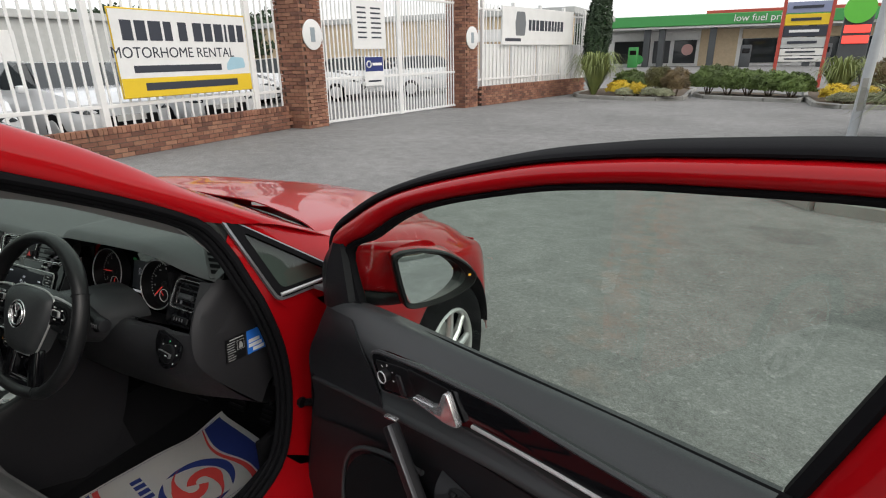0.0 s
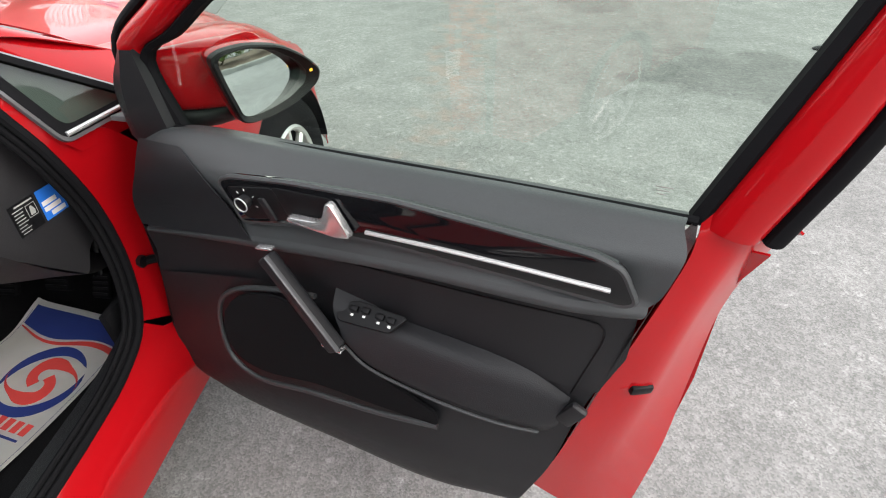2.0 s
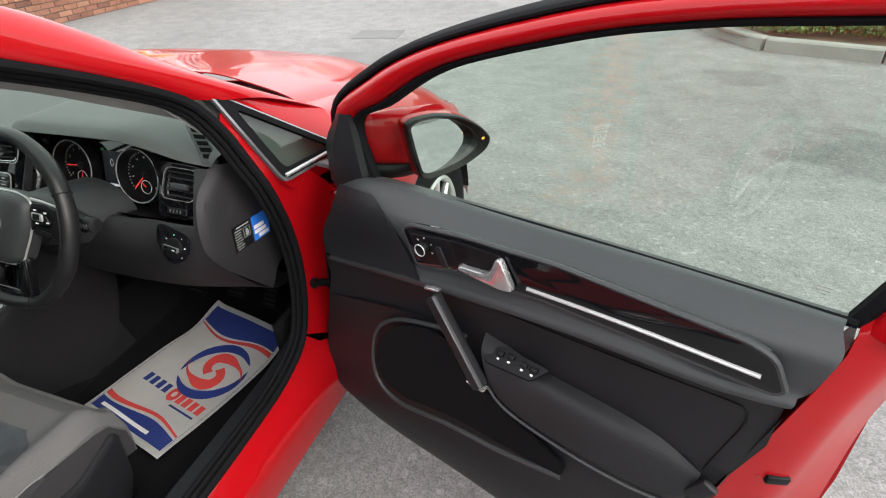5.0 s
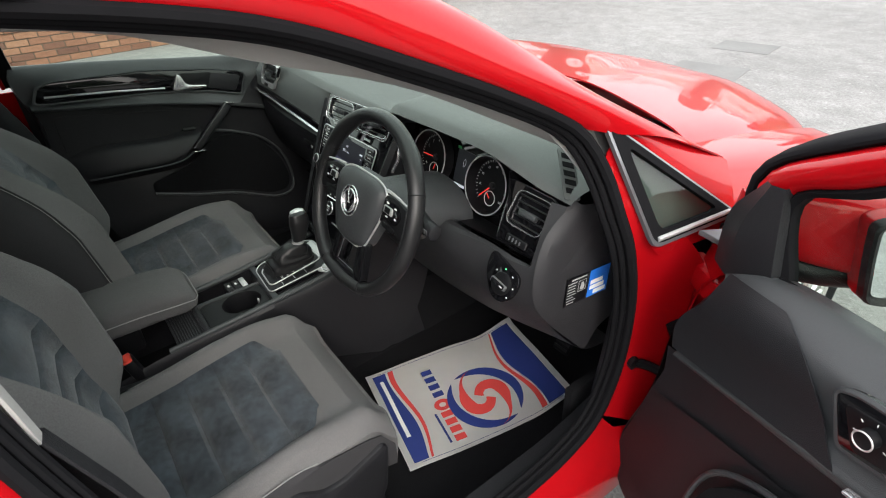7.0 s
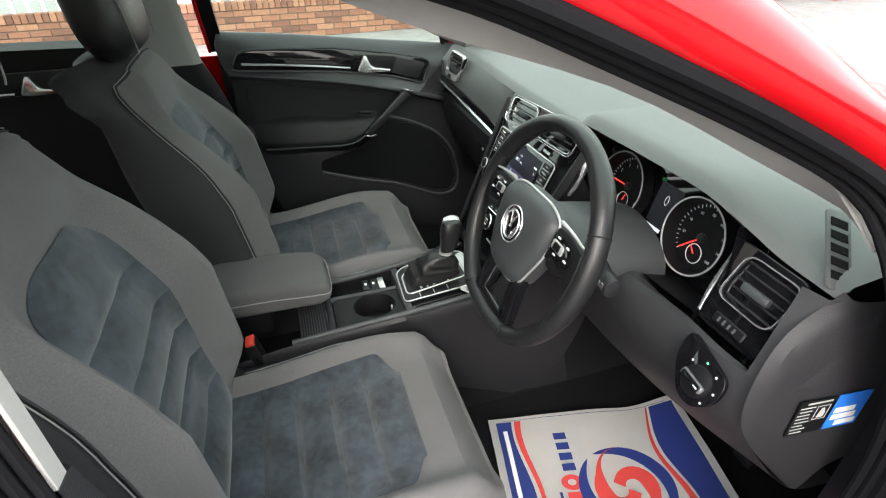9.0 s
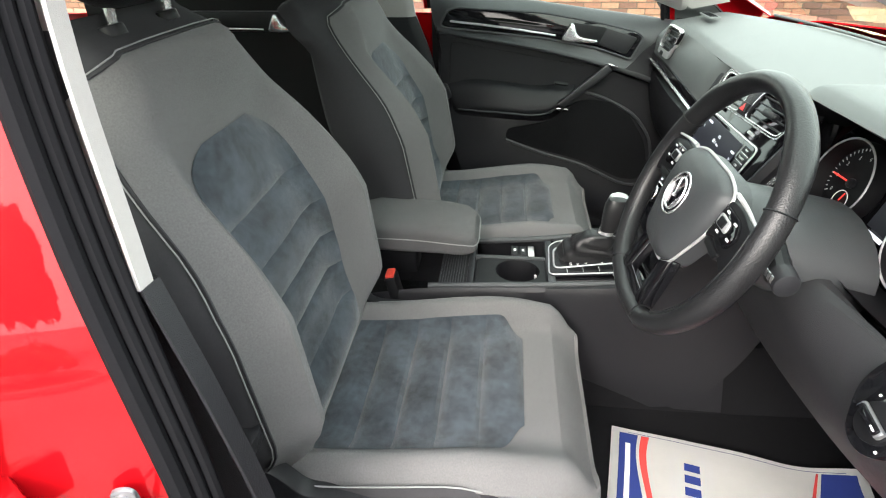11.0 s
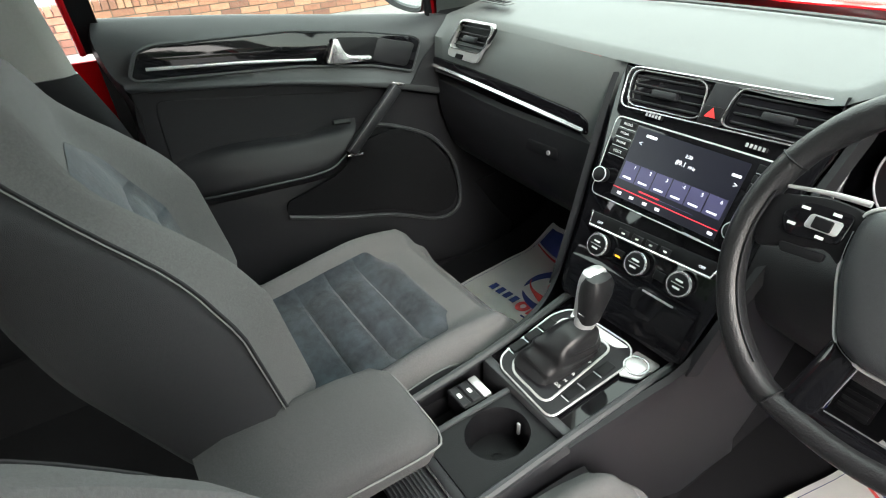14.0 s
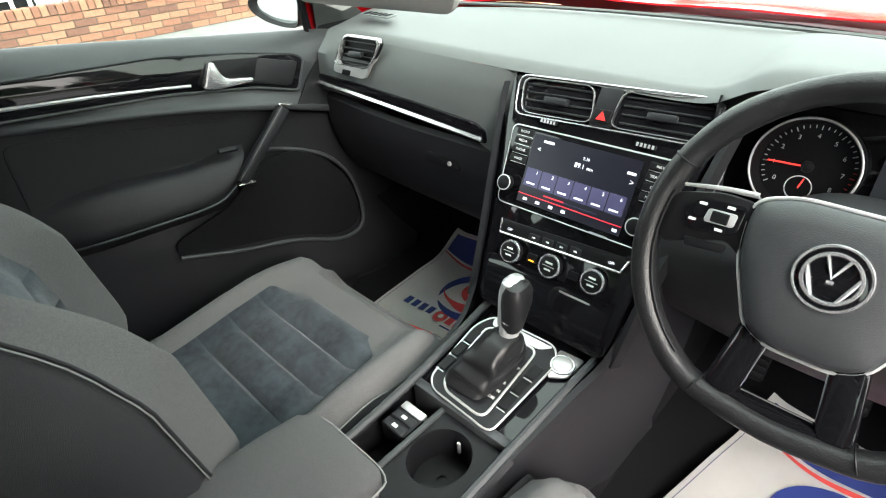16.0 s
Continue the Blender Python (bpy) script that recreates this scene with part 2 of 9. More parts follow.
def loft(rings, bm=None, caps=True):
    """A skin over closed rings of equal length."""
    bm = bm or bmesh.new()
    rows = [[bm.verts.new(q) for q in r] for r in rings]
    k = len(rows[0])
    for a, b in zip(rows, rows[1:]):
        for j in range(k):
            bm.faces.new((a[j], a[(j + 1) % k], b[(j + 1) % k], b[j]))
    if caps:
        bm.faces.new(rows[0])
        bm.faces.new(rows[-1])
    return bm


def tube(points, r, n=10, smooth=0, bm=None, closed=False):
    """A round bar along points; r may be one radius or one for each end."""
    pts = spl(points, smooth) if smooth else [Vector(p) for p in points]
    r0, r1 = r if isinstance(r, tuple) else (r, r)
    rings, k = [], len(pts)
    last = Vector((0.3, 0.2, 0.93))
    for i, p in enumerate(pts):
        d = (pts[(i + 1) % k] - pts[i - 1]) if closed else pts[min(i + 1, k - 1)] - pts[max(i - 1, 0)]
        d.normalize()
        side = d.cross(last)
        if side.length < 1e-3:
            side = d.cross(Vector((1, 0.1, 0)))
        side.normalize()
        up = side.cross(d).normalized()
        last = up
        rad = r0 + (r1 - r0) * i / max(k - 1, 1)
        rings.append([p + side * rad * math.cos(a) + up * rad * math.sin(a) for a in (2 * math.pi * j / n for j in range(n))])
    if closed:
        rings.append(rings[0])
    return loft(rings, bm, not closed)


def box(lo, hi, bevel=0.0, seg=2, m=None, bm=None):
    """A box between two corners with rounded edges, put through the matrix m."""
    own = bmesh.new()
    bmesh.ops.create_cube(own, size=1)
    lo, hi = Vector(lo), Vector(hi)
    for v in own.verts:
        v.co = Vector(((lo[i] + hi[i]) / 2 + v.co[i] * (hi[i] - lo[i]) for i in range(3)))
    if bevel:
        bmesh.ops.bevel(own, geom=own.edges[:], offset=bevel, segments=seg, profile=0.5, affect="EDGES", clamp_overlap=True)
    if m is not None:
        bmesh.ops.transform(own, matrix=m, verts=own.verts)
    return join(bm, own)


def join(bm, own):
    if bm is None:
        return own
    me = bpy.data.meshes.new("tmp")
    own.to_mesh(me)
    own.free()
    bm.from_mesh(me)
    bpy.data.meshes.remove(me)
    return bm


def plate(outline, thick, bevel=0.0, m=None, bm=None, seg=2):
    """A flat slab: a 2-D outline in x, y, standing from z = 0 to z = thick, put through m."""
    own = bmesh.new()
    f = own.faces.new([own.verts.new((x, y, 0)) for x, y in outline])
    r = bmesh.ops.extrude_face_region(own, geom=[f])
    top = [v for v in r["geom"] if isinstance(v, bmesh.types.BMVert)]
    for v in top:
        v.co.z += thick
    own.normal_update()
    if bevel:
        es = [e for e in own.edges if all(v in top for v in e.verts)]
        bmesh.ops.bevel(own, geom=es, offset=bevel, segments=seg, profile=0.5, affect="EDGES", clamp_overlap=True)
    if m is not None:
        bmesh.ops.transform(own, matrix=m, verts=own.verts)
    return join(bm, own)


def disc(r, depth, m, n=28, bevel=0.0, r2=None, bm=None):
    """A short cylinder along z from 0 to depth, put through m."""
    own = bmesh.new()
    bmesh.ops.create_cone(own, cap_ends=True, segments=n, radius1=r, radius2=r if r2 is None else r2, depth=depth)
    bmesh.ops.translate(own, vec=(0, 0, depth / 2), verts=own.verts)
    if bevel:
        es = [e for e in own.edges if all(v.co.z > depth * 0.99 for v in e.verts)]
        bmesh.ops.bevel(own, geom=es, offset=bevel, segments=2, profile=0.5, affect="EDGES")
    bmesh.ops.transform(own, matrix=m, verts=own.verts)
    return join(bm, own)


def ring(r, w, m, n=40, k=8, squash=1.0, bm=None):
    """A torus of radius r and bar radius w in the xy plane, put through m."""
    rings = []
    for i in range(n + 1):
        a = 2 * math.pi * i / n
        c = Vector((math.cos(a), math.sin(a), 0))
        rings.append([c * (r + w * math.cos(b)) + Vector((0, 0, w * squash * math.sin(b))) for b in (2 * math.pi * j / k for j in range(k))])
    own = loft(rings, None, False)
    bmesh.ops.remove_doubles(own, verts=own.verts, dist=1e-6)
    bmesh.ops.transform(own, matrix=m, verts=own.verts)
    return join(bm, own)


def rounded(pts, r, n=4):
    """A polygon with its corners rounded."""
    out, k = [], len(pts)
    for i in range(k):
        a, b, c = (Vector((*pts[j % k], 0)) for j in (i - 1, i, i + 1))
        u, v = (a - b), (c - b)
        d = min(r, u.length * 0.45, v.length * 0.45)
        p, q = b + u.normalized() * d, b + v.normalized() * d
        for j in range(n + 1):
            t = j / n
            w = p * (1 - t) ** 2 + b * 2 * t * (1 - t) + q * t * t
            out.append((w.x, w.y))
    return out


def basis(o, x, y, z):
    """The matrix that carries the local axes to x, y, z at o."""
    m = Matrix.Identity(4)
    for i, a in enumerate((x, y, z)):
        m.col[i][:3] = Vector(a)
    m.col[3][:3] = Vector(o)
    return m


def words(name, text, size, m, mat, parent, label="", depth=0.0006, align="CENTER"):
    """Raised lettering in the built-in font."""
    cu = bpy.data.curves.new(name, "FONT")
    cu.body, cu.size, cu.extrude, cu.align_x, cu.align_y = text, size, depth, align, "CENTER"
    tmp = bpy.data.objects.new("tmp", cu)
    scene.collection.objects.link(tmp)
    bpy.context.view_layer.update()
    me = bpy.data.meshes.new_from_object(tmp.evaluated_get(bpy.context.evaluated_depsgraph_get()))
    bpy.data.objects.remove(tmp)
    me.transform(m)
    bm = bmesh.new()
    bm.from_mesh(me)
    bpy.data.meshes.remove(me)
    return part(name, bm, mat, parent, label, smooth=False)


# ---- the red car: body ----
# x runs to the car's right, y to its nose; the ground is z = 0.
car = thing("car", "bright red five-door hatchback, driver's door wide open", "car")


def smooth(a, b, x):
    t = min(max((x - a) / (b - a), 0), 1)
    return t * t * (3 - 2 * t)


def mir(curve):
    return [(-x, y, z) for x, y, z in curve]


ROOFRAIL = [(0.675, -0.70, 1.372), (0.684, -0.53, 1.343), (0.697, -0.413, 1.314), (0.716, -0.291, 1.264), (0.745, -0.145, 1.196), (0.772, -0.03, 1.128)]
PILLAR = [(0.80, 0.012, 1.06), (0.825, 0.035, 0.98), (0.84, 0.06, 0.90), (0.835, 0.10, 0.76), (0.832, 0.10, 0.61), (0.83, 0.06, 0.485)]
SILLTOP = [(0.832, -0.02, 0.437), (0.832, -0.15, 0.412), (0.832, -0.45, 0.40), (0.83, -0.69, 0.41)]
BPOST = [(0.825, -0.745, 0.47), (0.822, -0.735, 0.62), (0.81, -0.748, 0.81), (0.77, -0.794, 1.03), (0.725, -0.822, 1.23), (0.688, -0.81, 1.345)]
SCREEN = [(0.655, -0.70, 1.425), (0.668, -0.40, 1.395), (0.694, -0.224, 1.322), (0.72, -0.118, 1.26), (0.746, -0.029, 1.198), (0.779, 0.10, 1.12), (0.829, 0.327, 0.995)]


def side_frame(flip):
    """Roof rail, pillars and sill round one front door opening."""
    f = mir if flip else (lambda c: c)
    rail = spl(ROOFRAIL, 40)
    outer = spl(SCREEN, 40)
    mid = [(a * 0.5 + b * 0.5) + Vector((0.022, 0, 0.016)) for a, b in zip(rail, outer)]
    mid2 = [(a * 0.82 + b * 0.18) + Vector((0.016, 0, 0.004)) for a, b in zip(rail, outer)]
    part("roof_rail", sheet([f(rail), f(mid2), f(mid), f(outer), f([p + Vector((-0.05, 0, -0.012)) for p in outer])], 40, 0.003, across=20), RED, car)
    # front post: from the seal out to the hinge face and the wing's rear edge
    hinge = [(0.795, 0.03, 1.085), (0.845, 0.065, 0.97), (0.862, 0.105, 0.905), (0.86, 0.20, 0.76), (0.86, 0.21, 0.61), (0.862, 0.17, 0.40)]
    wing_edge = [(0.80, 0.05, 1.085), (0.862, 0.085, 0.95), (0.876, 0.18, 0.895), (0.889, 0.275, 0.76), (0.889, 0.275, 0.6), (0.889, 0.25, 0.27)]
    part("front_post", sheet([f(PILLAR), f(hinge), f(wing_edge)], 30, 0.003, across=12), RED, car)
    step = [(0.862, 0.17, 0.40), (0.866, -0.10, 0.376), (0.866, -0.45, 0.366), (0.862, -0.72, 0.372)]
    low = [(0.889, 0.25, 0.30), (0.885, -0.10, 0.305), (0.885, -0.45, 0.305), (0.885, -0.95, 0.31)]
    under = [(0.86, 0.25, 0.18), (0.855, -0.10, 0.175), (0.855, -0.45, 0.175), (0.86, -0.95, 0.18)]
    part("sill", sheet([f([PILLAR[-1]] + SILLTOP), f([(0.848, 0.10, 0.43), (0.85, -0.1, 0.398), (0.85, -0.45, 0.388), (0.845, -0.68, 0.395)]), f(step), f([(0.888, 0.2, 0.35), (0.884, -0.1, 0.348), (0.884, -0.45, 0.345), (0.88, -0.85, 0.35)]), f(low), f(under)], 22, 0.003), RED, car)
    rear = [(0.868, -0.93, 0.37), (0.868, -0.87, 0.62), (0.86, -0.865, 0.85), (0.81, -0.88, 1.05), (0.75, -0.89, 1.23), (0.69, -0.88, 1.375)]
    midb = [((a[0] + b[0]) / 2 + 0.006, (a[1] + b[1]) / 2, (a[2] + b[2]) / 2) for a, b in zip(BPOST, rear)]
    part("door_post", sheet([f(BPOST), f(midb), f(rear), f([(x - 0.05, y - 0.02, z) for x, y, z in rear])], 22, 0.003), RED, car)
    # the rubber seal runs round the opening in two beads
    loop = ROOFRAIL + PILLAR + SILLTOP + BPOST
    n = 110
    line = spl(loop + [loop[0]], n)[:-1]
    mid_y = Vector((0, -0.35, 0.85))
    for name, inset, r, drop in (("door_seal", 0.001, 0.0095, 0.003), ("seal_lip", 0.012, 0.006, -0.008), ("seal_base", 0.019, 0.006, -0.018)):
        pts = []
        for p in line:
            d = Vector((0, mid_y.y - p.y, mid_y.z - p.z)).normalized()
            pts.append(p + d * inset + Vector((drop, 0, 0)))
        part(name, tube(f(pts), r, 8, 0, None, True), RUBBER, car, "black rubber door seal")


side_frame(False)
side_frame(True)

# fixed quarter window ahead of the driver's door
QW = [(0.783, 0.035, 1.105), (0.858, 0.083, 0.928), (0.866, 0.292, 0.909)]


def quarter_window(flip):
    s = -1 if flip else 1
    a, b, c = (Vector((s * x, y, z)) for x, y, z in QW)
    n = (b - a).cross(c - a).normalized()
    if n.x * s < 0:
        n = -n
    a, b, c = (p + n * 0.008 for p in (a, b, c))
    centre = (a + b + c) / 3
    win = thing("quarter_window", "", "")
    win.parent = car

    def outline(grow):
        return [centre + (p - centre) * grow for p in (a, b, c)]

    def rim(g1, g2, h, mat, name):
        bm = bmesh.new()
        rows = []
        for g, up in ((g1, 0.0), (g1, h), (g2, h), (g2, 0.0)):
            corner = outline(g)
            ring_pts = []
            for i in range(3):
                p0, p1, p2 = corner[i - 1], corner[i], corner[(i + 1) % 3]
                u, v = p1 + (p0 - p1).normalized() * 0.02, p1 + (p2 - p1).normalized() * 0.02
                for t in (0, 0.25, 0.5, 0.75, 1):
                    ring_pts.append(u * (1 - t) ** 2 + p1 * 2 * t * (1 - t) + v * t * t + n * up)
            rows.append(ring_pts)
        rows.append(rows[0])
        return part(name, loft(rows, bm, False), mat, win)

    rim(1.12, 0.80, 0.008, RUBBER, "surround")
    rim(1.22, 1.10, 0.007, STEEL, "trim")
    bm = bmesh.new()
    bm.faces.new([bm.verts.new(p + n * 0.003) for p in outline(0.86)])
    part("pane", bm, PANE, win).visible_shadow = False
    # added grey backing: hides the view through the pane and sets its tone
    bm = bmesh.new()
    bm.faces.new([bm.verts.new(p - n * 0.022) for p in outline(1.16)])
    part("inner_trim", bm, DASHTOP, win)
    e0, e1 = outline(1.0)[1] + n * 0.008, outline(1.0)[2] + n * 0.008
    part("bright_strip", tube([e0, (e0 + e1) / 2, e1], 0.0045, 8), SILVER, win, "satin silver strip")
    # red skin under and round the little window
    t = outline(1.18)
    f = [(s * x, y, z) for x, y, z in ((0.779, 0.02, 1.128), (0.788, 0.10, 1.115), (0.80, 0.18, 1.075), (0.835, 0.33, 0.99))]
    g = [t[0], t[0] * 0.7 + t[2] * 0.3, t[0] * 0.4 + t[2] * 0.6, t[2]]
    part("window_surround", sheet([f, [(Vector(p) + q) / 2 + n * 0.004 for p, q in zip(f, g)], g], 14, across=8), RED, win)
    part("window_base", sheet([[t[1], (t[1] + t[2]) / 2, t[2]], [(s * 0.866, 0.105, 0.89), (s * 0.874, 0.22, 0.875), (s * 0.886, 0.34, 0.87)]], 10), RED, win)


quarter_window(False)
quarter_window(True)


# bonnet, wings and nose
def bonnet():
    curves = []
    for y, zc, zs, w in ((0.53, 1.0, 0.968, 0.735), (0.60, 0.995, 0.958, 0.735), (0.80, 0.97, 0.925, 0.732), (1.0, 0.933, 0.884, 0.722), (1.2, 0.885, 0.832, 0.70), (1.38, 0.83, 0.772, 0.655), (1.50, 0.77, 0.722, 0.60), (1.545, 0.72, 0.692, 0.58)):
        curves.append([(x * w, y - 0.16 * abs(x) ** 2.2 * (0.9 if y < 0.9 else 1.2), zc + (zs - zc) * abs(x) ** 2 + (0.012 if 0.45 < abs(x) < 0.95 else 0)) for x in (-1, -0.92, -0.75, -0.5, -0.25, 0, 0.25, 0.5, 0.75, 0.92, 1)])
    part("bonnet", sheet(curves, 45, 0.004, across=36), RED, car, "glossy red bonnet")


bonnet()


def wing(s):
    top = [(0.742, 0.36, 0.985), (0.742, 0.60, 0.945), (0.736, 0.84, 0.893), (0.718, 1.05, 0.835), (0.66, 1.24, 0.76), (0.60, 1.36, 0.71)]
    shoulder = [(0.845, 0.33, 0.955), (0.858, 0.60, 0.905), (0.852, 0.85, 0.852), (0.83, 1.10, 0.77), (0.76, 1.32, 0.68), (0.68, 1.44, 0.64)]
    crease = [(0.889, 0.275, 0.80), (0.90, 0.6, 0.79), (0.902, 0.9, 0.75), (0.885, 1.15, 0.69), (0.82, 1.36, 0.61), (0.74, 1.48, 0.58)]
    arch = []
    for i in range(13):
        a = math.pi * i / 12
        arch.append((0.893, 0.90 - 0.355 * math.cos(a), 0.33 + 0.35 * math.sin(a)))
    ys = np.linspace(0.0, 1.0, 60)

    def along(c):
        q = spl(c, 80)
        v = [p.y for p in q]
        lo, hi = c[0][1], c[-1][1]
        return [(s * np.interp(lo + (hi - lo) * t, v, [p.x for p in q]), lo + (hi - lo) * t, np.interp(lo + (hi - lo) * t, v, [p.z for p in q])) for t in ys]

    foot = []
    for t in ys:
        y = 0.265 + 1.26 * t
        r = (y - 0.90) / 0.355
        z = 0.28 if abs(r) >= 1 else 0.33 + 0.35 * math.sqrt(1 - r * r)
        foot.append((s * (0.893 - 0.16 * smooth(1.22, 1.53, y)), y, max(z, 0.28)))
    middle = [((a[0] + b[0]) / 2, (a[1] + b[1]) / 2, (a[2] + b[2]) / 2 + 0.012) for a, b in zip(top, shoulder)]
    part("front_wing", sheet([along(top), along(middle), along(shoulder), along(crease), foot], 60, 0.003, across=24), RED, car)
    m = lambda c: [(s * x, y, z) for x, y, z in c]
    part("wheel_arch_lining", sheet([m(arch), [(s * 0.62, y, z) for _, y, z in arch]], 20, 0.003), BLACK, car)
    lamp = [(s * 0.77, 1.25, 0.64), (s * 0.72, 1.38, 0.63), (s * 0.60, 1.46, 0.61)]
    part("headlight", sheet([lamp, [(x + s * 0.012, y + 0.035, z - 0.05) for x, y, z in lamp], [(x + s * 0.0, y + 0.03, z - 0.11) for x, y, z in lamp]], 10, 0.004), DARKGLASS, car, "clear headlamp lens")


wing(1)
wing(-1)
part("front_bumper", sheet([[(-0.74, 1.44, z), (-0.6, 1.56 + d, z), (0, 1.70 + d, z), (0.6, 1.56 + d, z), (0.74, 1.44, z)] for z, d in ((0.64, -0.10), (0.56, -0.03), (0.45, 0.02), (0.32, 0.0), (0.2, -0.05))], 24, 0.004), RED, car)
part("cowl_panel", sheet([[(-0.76, 0.34, 0.955), (-0.4, 0.45, 0.975), (0, 0.49, 0.985), (0.4, 0.45, 0.975), (0.76, 0.34, 0.955)], [(-0.74, 0.43, 0.94), (-0.4, 0.52, 0.965), (0, 0.56, 0.975), (0.4, 0.52, 0.965), (0.74, 0.43, 0.94)]], 20, 0.01), BLACK, car)

# windscreen, roof, tail
edge = spl(SCREEN[1:], 14)
curves = []
for i, p in enumerate(edge):
    bow = 0.10 * (1 - i / 13) * 0.6 + 0.13 * i / 13
    curves.append([(p.x * k * 0.985, p.y + bow * (1 - k * k), p.z + 0.02 * (1 - k * k)) for k in (-1, -0.7, -0.35, 0, 0.35, 0.7, 1)])
part("windscreen", sheet(curves, 21), PANE, car, "clear curved windscreen").visible_shadow = False
roof = []
for y, z, w in ((-0.38, 1.40, 0.665), (-0.6, 1.425, 0.655), (-1.2, 1.44, 0.635), (-1.8, 1.41, 0.61), (-2.3, 1.34, 0.58)):
    roof.append([(k * w, y + 0.06 * (1 - k * k), z + 0.035 * (1 - k * k)) for k in (-1, -0.8, -0.4, 0, 0.4, 0.8, 1)])
part("roof", sheet(roof, 17, 0.004), RED, car)
part("headlining", sheet([[(x, y, z - 0.045) for x, y, z in c] for c in roof], 17, 0.01), LINER, car, "pale grey headlining")
part("tailgate", sheet([[(-0.72, -2.62, 0.95), (0, -2.68, 0.96), (0.72, -2.62, 0.95)], [(-0.8, -2.72, 0.6), (0, -2.80, 0.6), (0.8, -2.72, 0.6)], [(-0.8, -2.70, 0.25), (0, -2.76, 0.25), (0.8, -2.70, 0.25)]], 15, 0.01), RED, car)
part("rear_window", sheet([[(-0.56, -2.32, 1.33), (0, -2.36, 1.36), (0.56, -2.32, 1.33)], [(-0.72, -2.62, 0.95), (0, -2.68, 0.96), (0.72, -2.62, 0.95)]], 12), PANE, car, "clear rear window").visible_shadow = False
for s in (-1, 1):
    skin = [[(s * x, y, z) for y in (-0.885, -1.3, -1.75, -2.64)] for x, z in ((0.80, 0.985), (0.865, 0.93), (0.895, 0.80), (0.893, 0.60), (0.882, 0.33))]
    rear = part("rear_door", sheet(skin, 16, 0.004), RED, car)
    part("frame", sheet([[(s * 0.70, -0.93, 1.37), (s * 0.69, -1.4, 1.365), (s * 0.68, -2.0, 1.27), (s * 0.70, -2.3, 1.2)], [(s * 0.725, -0.93, 1.31), (s * 0.715, -1.4, 1.31), (s * 0.71, -1.9, 1.22), (s * 0.74, -2.2, 1.05)]], 14, 0.02), BLACK, rear)
    bm = bmesh.new()
    bm.faces.new([bm.verts.new(p) for p in ((s * 0.80, -0.93, 0.985), (s * 0.80, -2.1, 1.0), (s * 0.71, -1.9, 1.22), (s * 0.715, -1.4, 1.31), (s * 0.725, -0.93, 1.31))])
    part("pane", bm, PANE, rear).visible_shadow = False
    m = lambda c: [(s * x, y, z) for x, y, z in c]
    part("roof_side", sheet([m([(0.655, -0.62, 1.428), (0.635, -1.2, 1.442), (0.61, -1.8, 1.412), (0.58, -2.3, 1.342)]), m([(0.69, -0.62, 1.405), (0.675, -1.2, 1.415), (0.655, -1.8, 1.37), (0.64, -2.3, 1.29)]), m([(0.70, -0.62, 1.37), (0.697, -1.3, 1.368), (0.683, -2.0, 1.275), (0.695, -2.3, 1.21)])], 14, 0.003), RED, car)
    part("rear_pillar", sheet([m([(0.57, -2.31, 1.335), (0.65, -2.48, 1.14), (0.72, -2.63, 0.95)]), m([(0.64, -2.27, 1.29), (0.71, -2.40, 1.12), (0.79, -2.50, 0.965)]), m([(0.695, -2.15, 1.24), (0.745, -2.2, 1.08), (0.805, -2.15, 0.99)])], 12, 0.003), RED, car)
    part("rear_corner", sheet([m([(0.72, -2.62, 0.95), (0.80, -2.72, 0.6), (0.80, -2.70, 0.25)]), m([(0.79, -2.64, 0.955), (0.865, -2.73, 0.6), (0.855, -2.71, 0.25)]), m([(0.80, -2.52, 0.985), (0.894, -2.64, 0.70), (0.882, -2.66, 0.33)])], 12, 0.003), RED, car)
    edge_line = [(s * 0.885, -0.872, 0.36), (s * 0.893, -0.868, 0.62), (s * 0.893, -0.87, 0.84), (s * 0.872, -0.862, 0.93), (s * 0.868, -0.90, 0.985), (s * 0.79, -0.905, 1.16), (s * 0.72, -0.91, 1.36)]
    part("edge_seal", tube(edge_line, 0.013, 8, 30), RUBBER, rear)
    # wheels
for s in (-1, 1):
    for y in (0.90, -1.74):
        wheel = thing("wheel", "", "")
        wheel.parent = car
        prof = [(0.205, -0.09), (0.25, -0.105), (0.295, -0.1), (0.313, -0.075), (0.317, 0), (0.313, 0.075), (0.295, 0.1), (0.25, 0.105), (0.205, 0.09)]
        rings = []
        for i in range(41):
            a = 2 * math.pi * i / 40
            rings.append([Vector((s * 0.79 + d, y + r * math.cos(a), 0.317 + r * math.sin(a))) for r, d in prof])
        part("tyre", loft(rings, None, False), RUBBER, wheel)
        rim = bmesh.new()
        disc(0.055, 0.03, basis((s * 0.845, y, 0.317), (0, 1, 0), (0, 0, 1), (s, 0, 0)), 20, 0.006, None, rim)
        ring(0.2, 0.012, basis((s * 0.87, y, 0.317), (0, 1, 0), (0, 0, 1), (s, 0, 0)), 40, 8, 1.6, rim)
        for i in range(10):
            a = 2 * math.pi * i / 10 + 0.1
            c, d = math.cos(a), math.sin(a)
            tube([(s * 0.862, y + 0.04 * c, 0.317 + 0.04 * d), (s * 0.872, y + 0.12 * c, 0.317 + 0.12 * d), (s * 0.868, y + 0.2 * c, 0.317 + 0.2 * d)], (0.018, 0.013), 8, 0, rim)
        part("rim", rim, SILVER, wheel, "silver multi-spoke alloy rim")
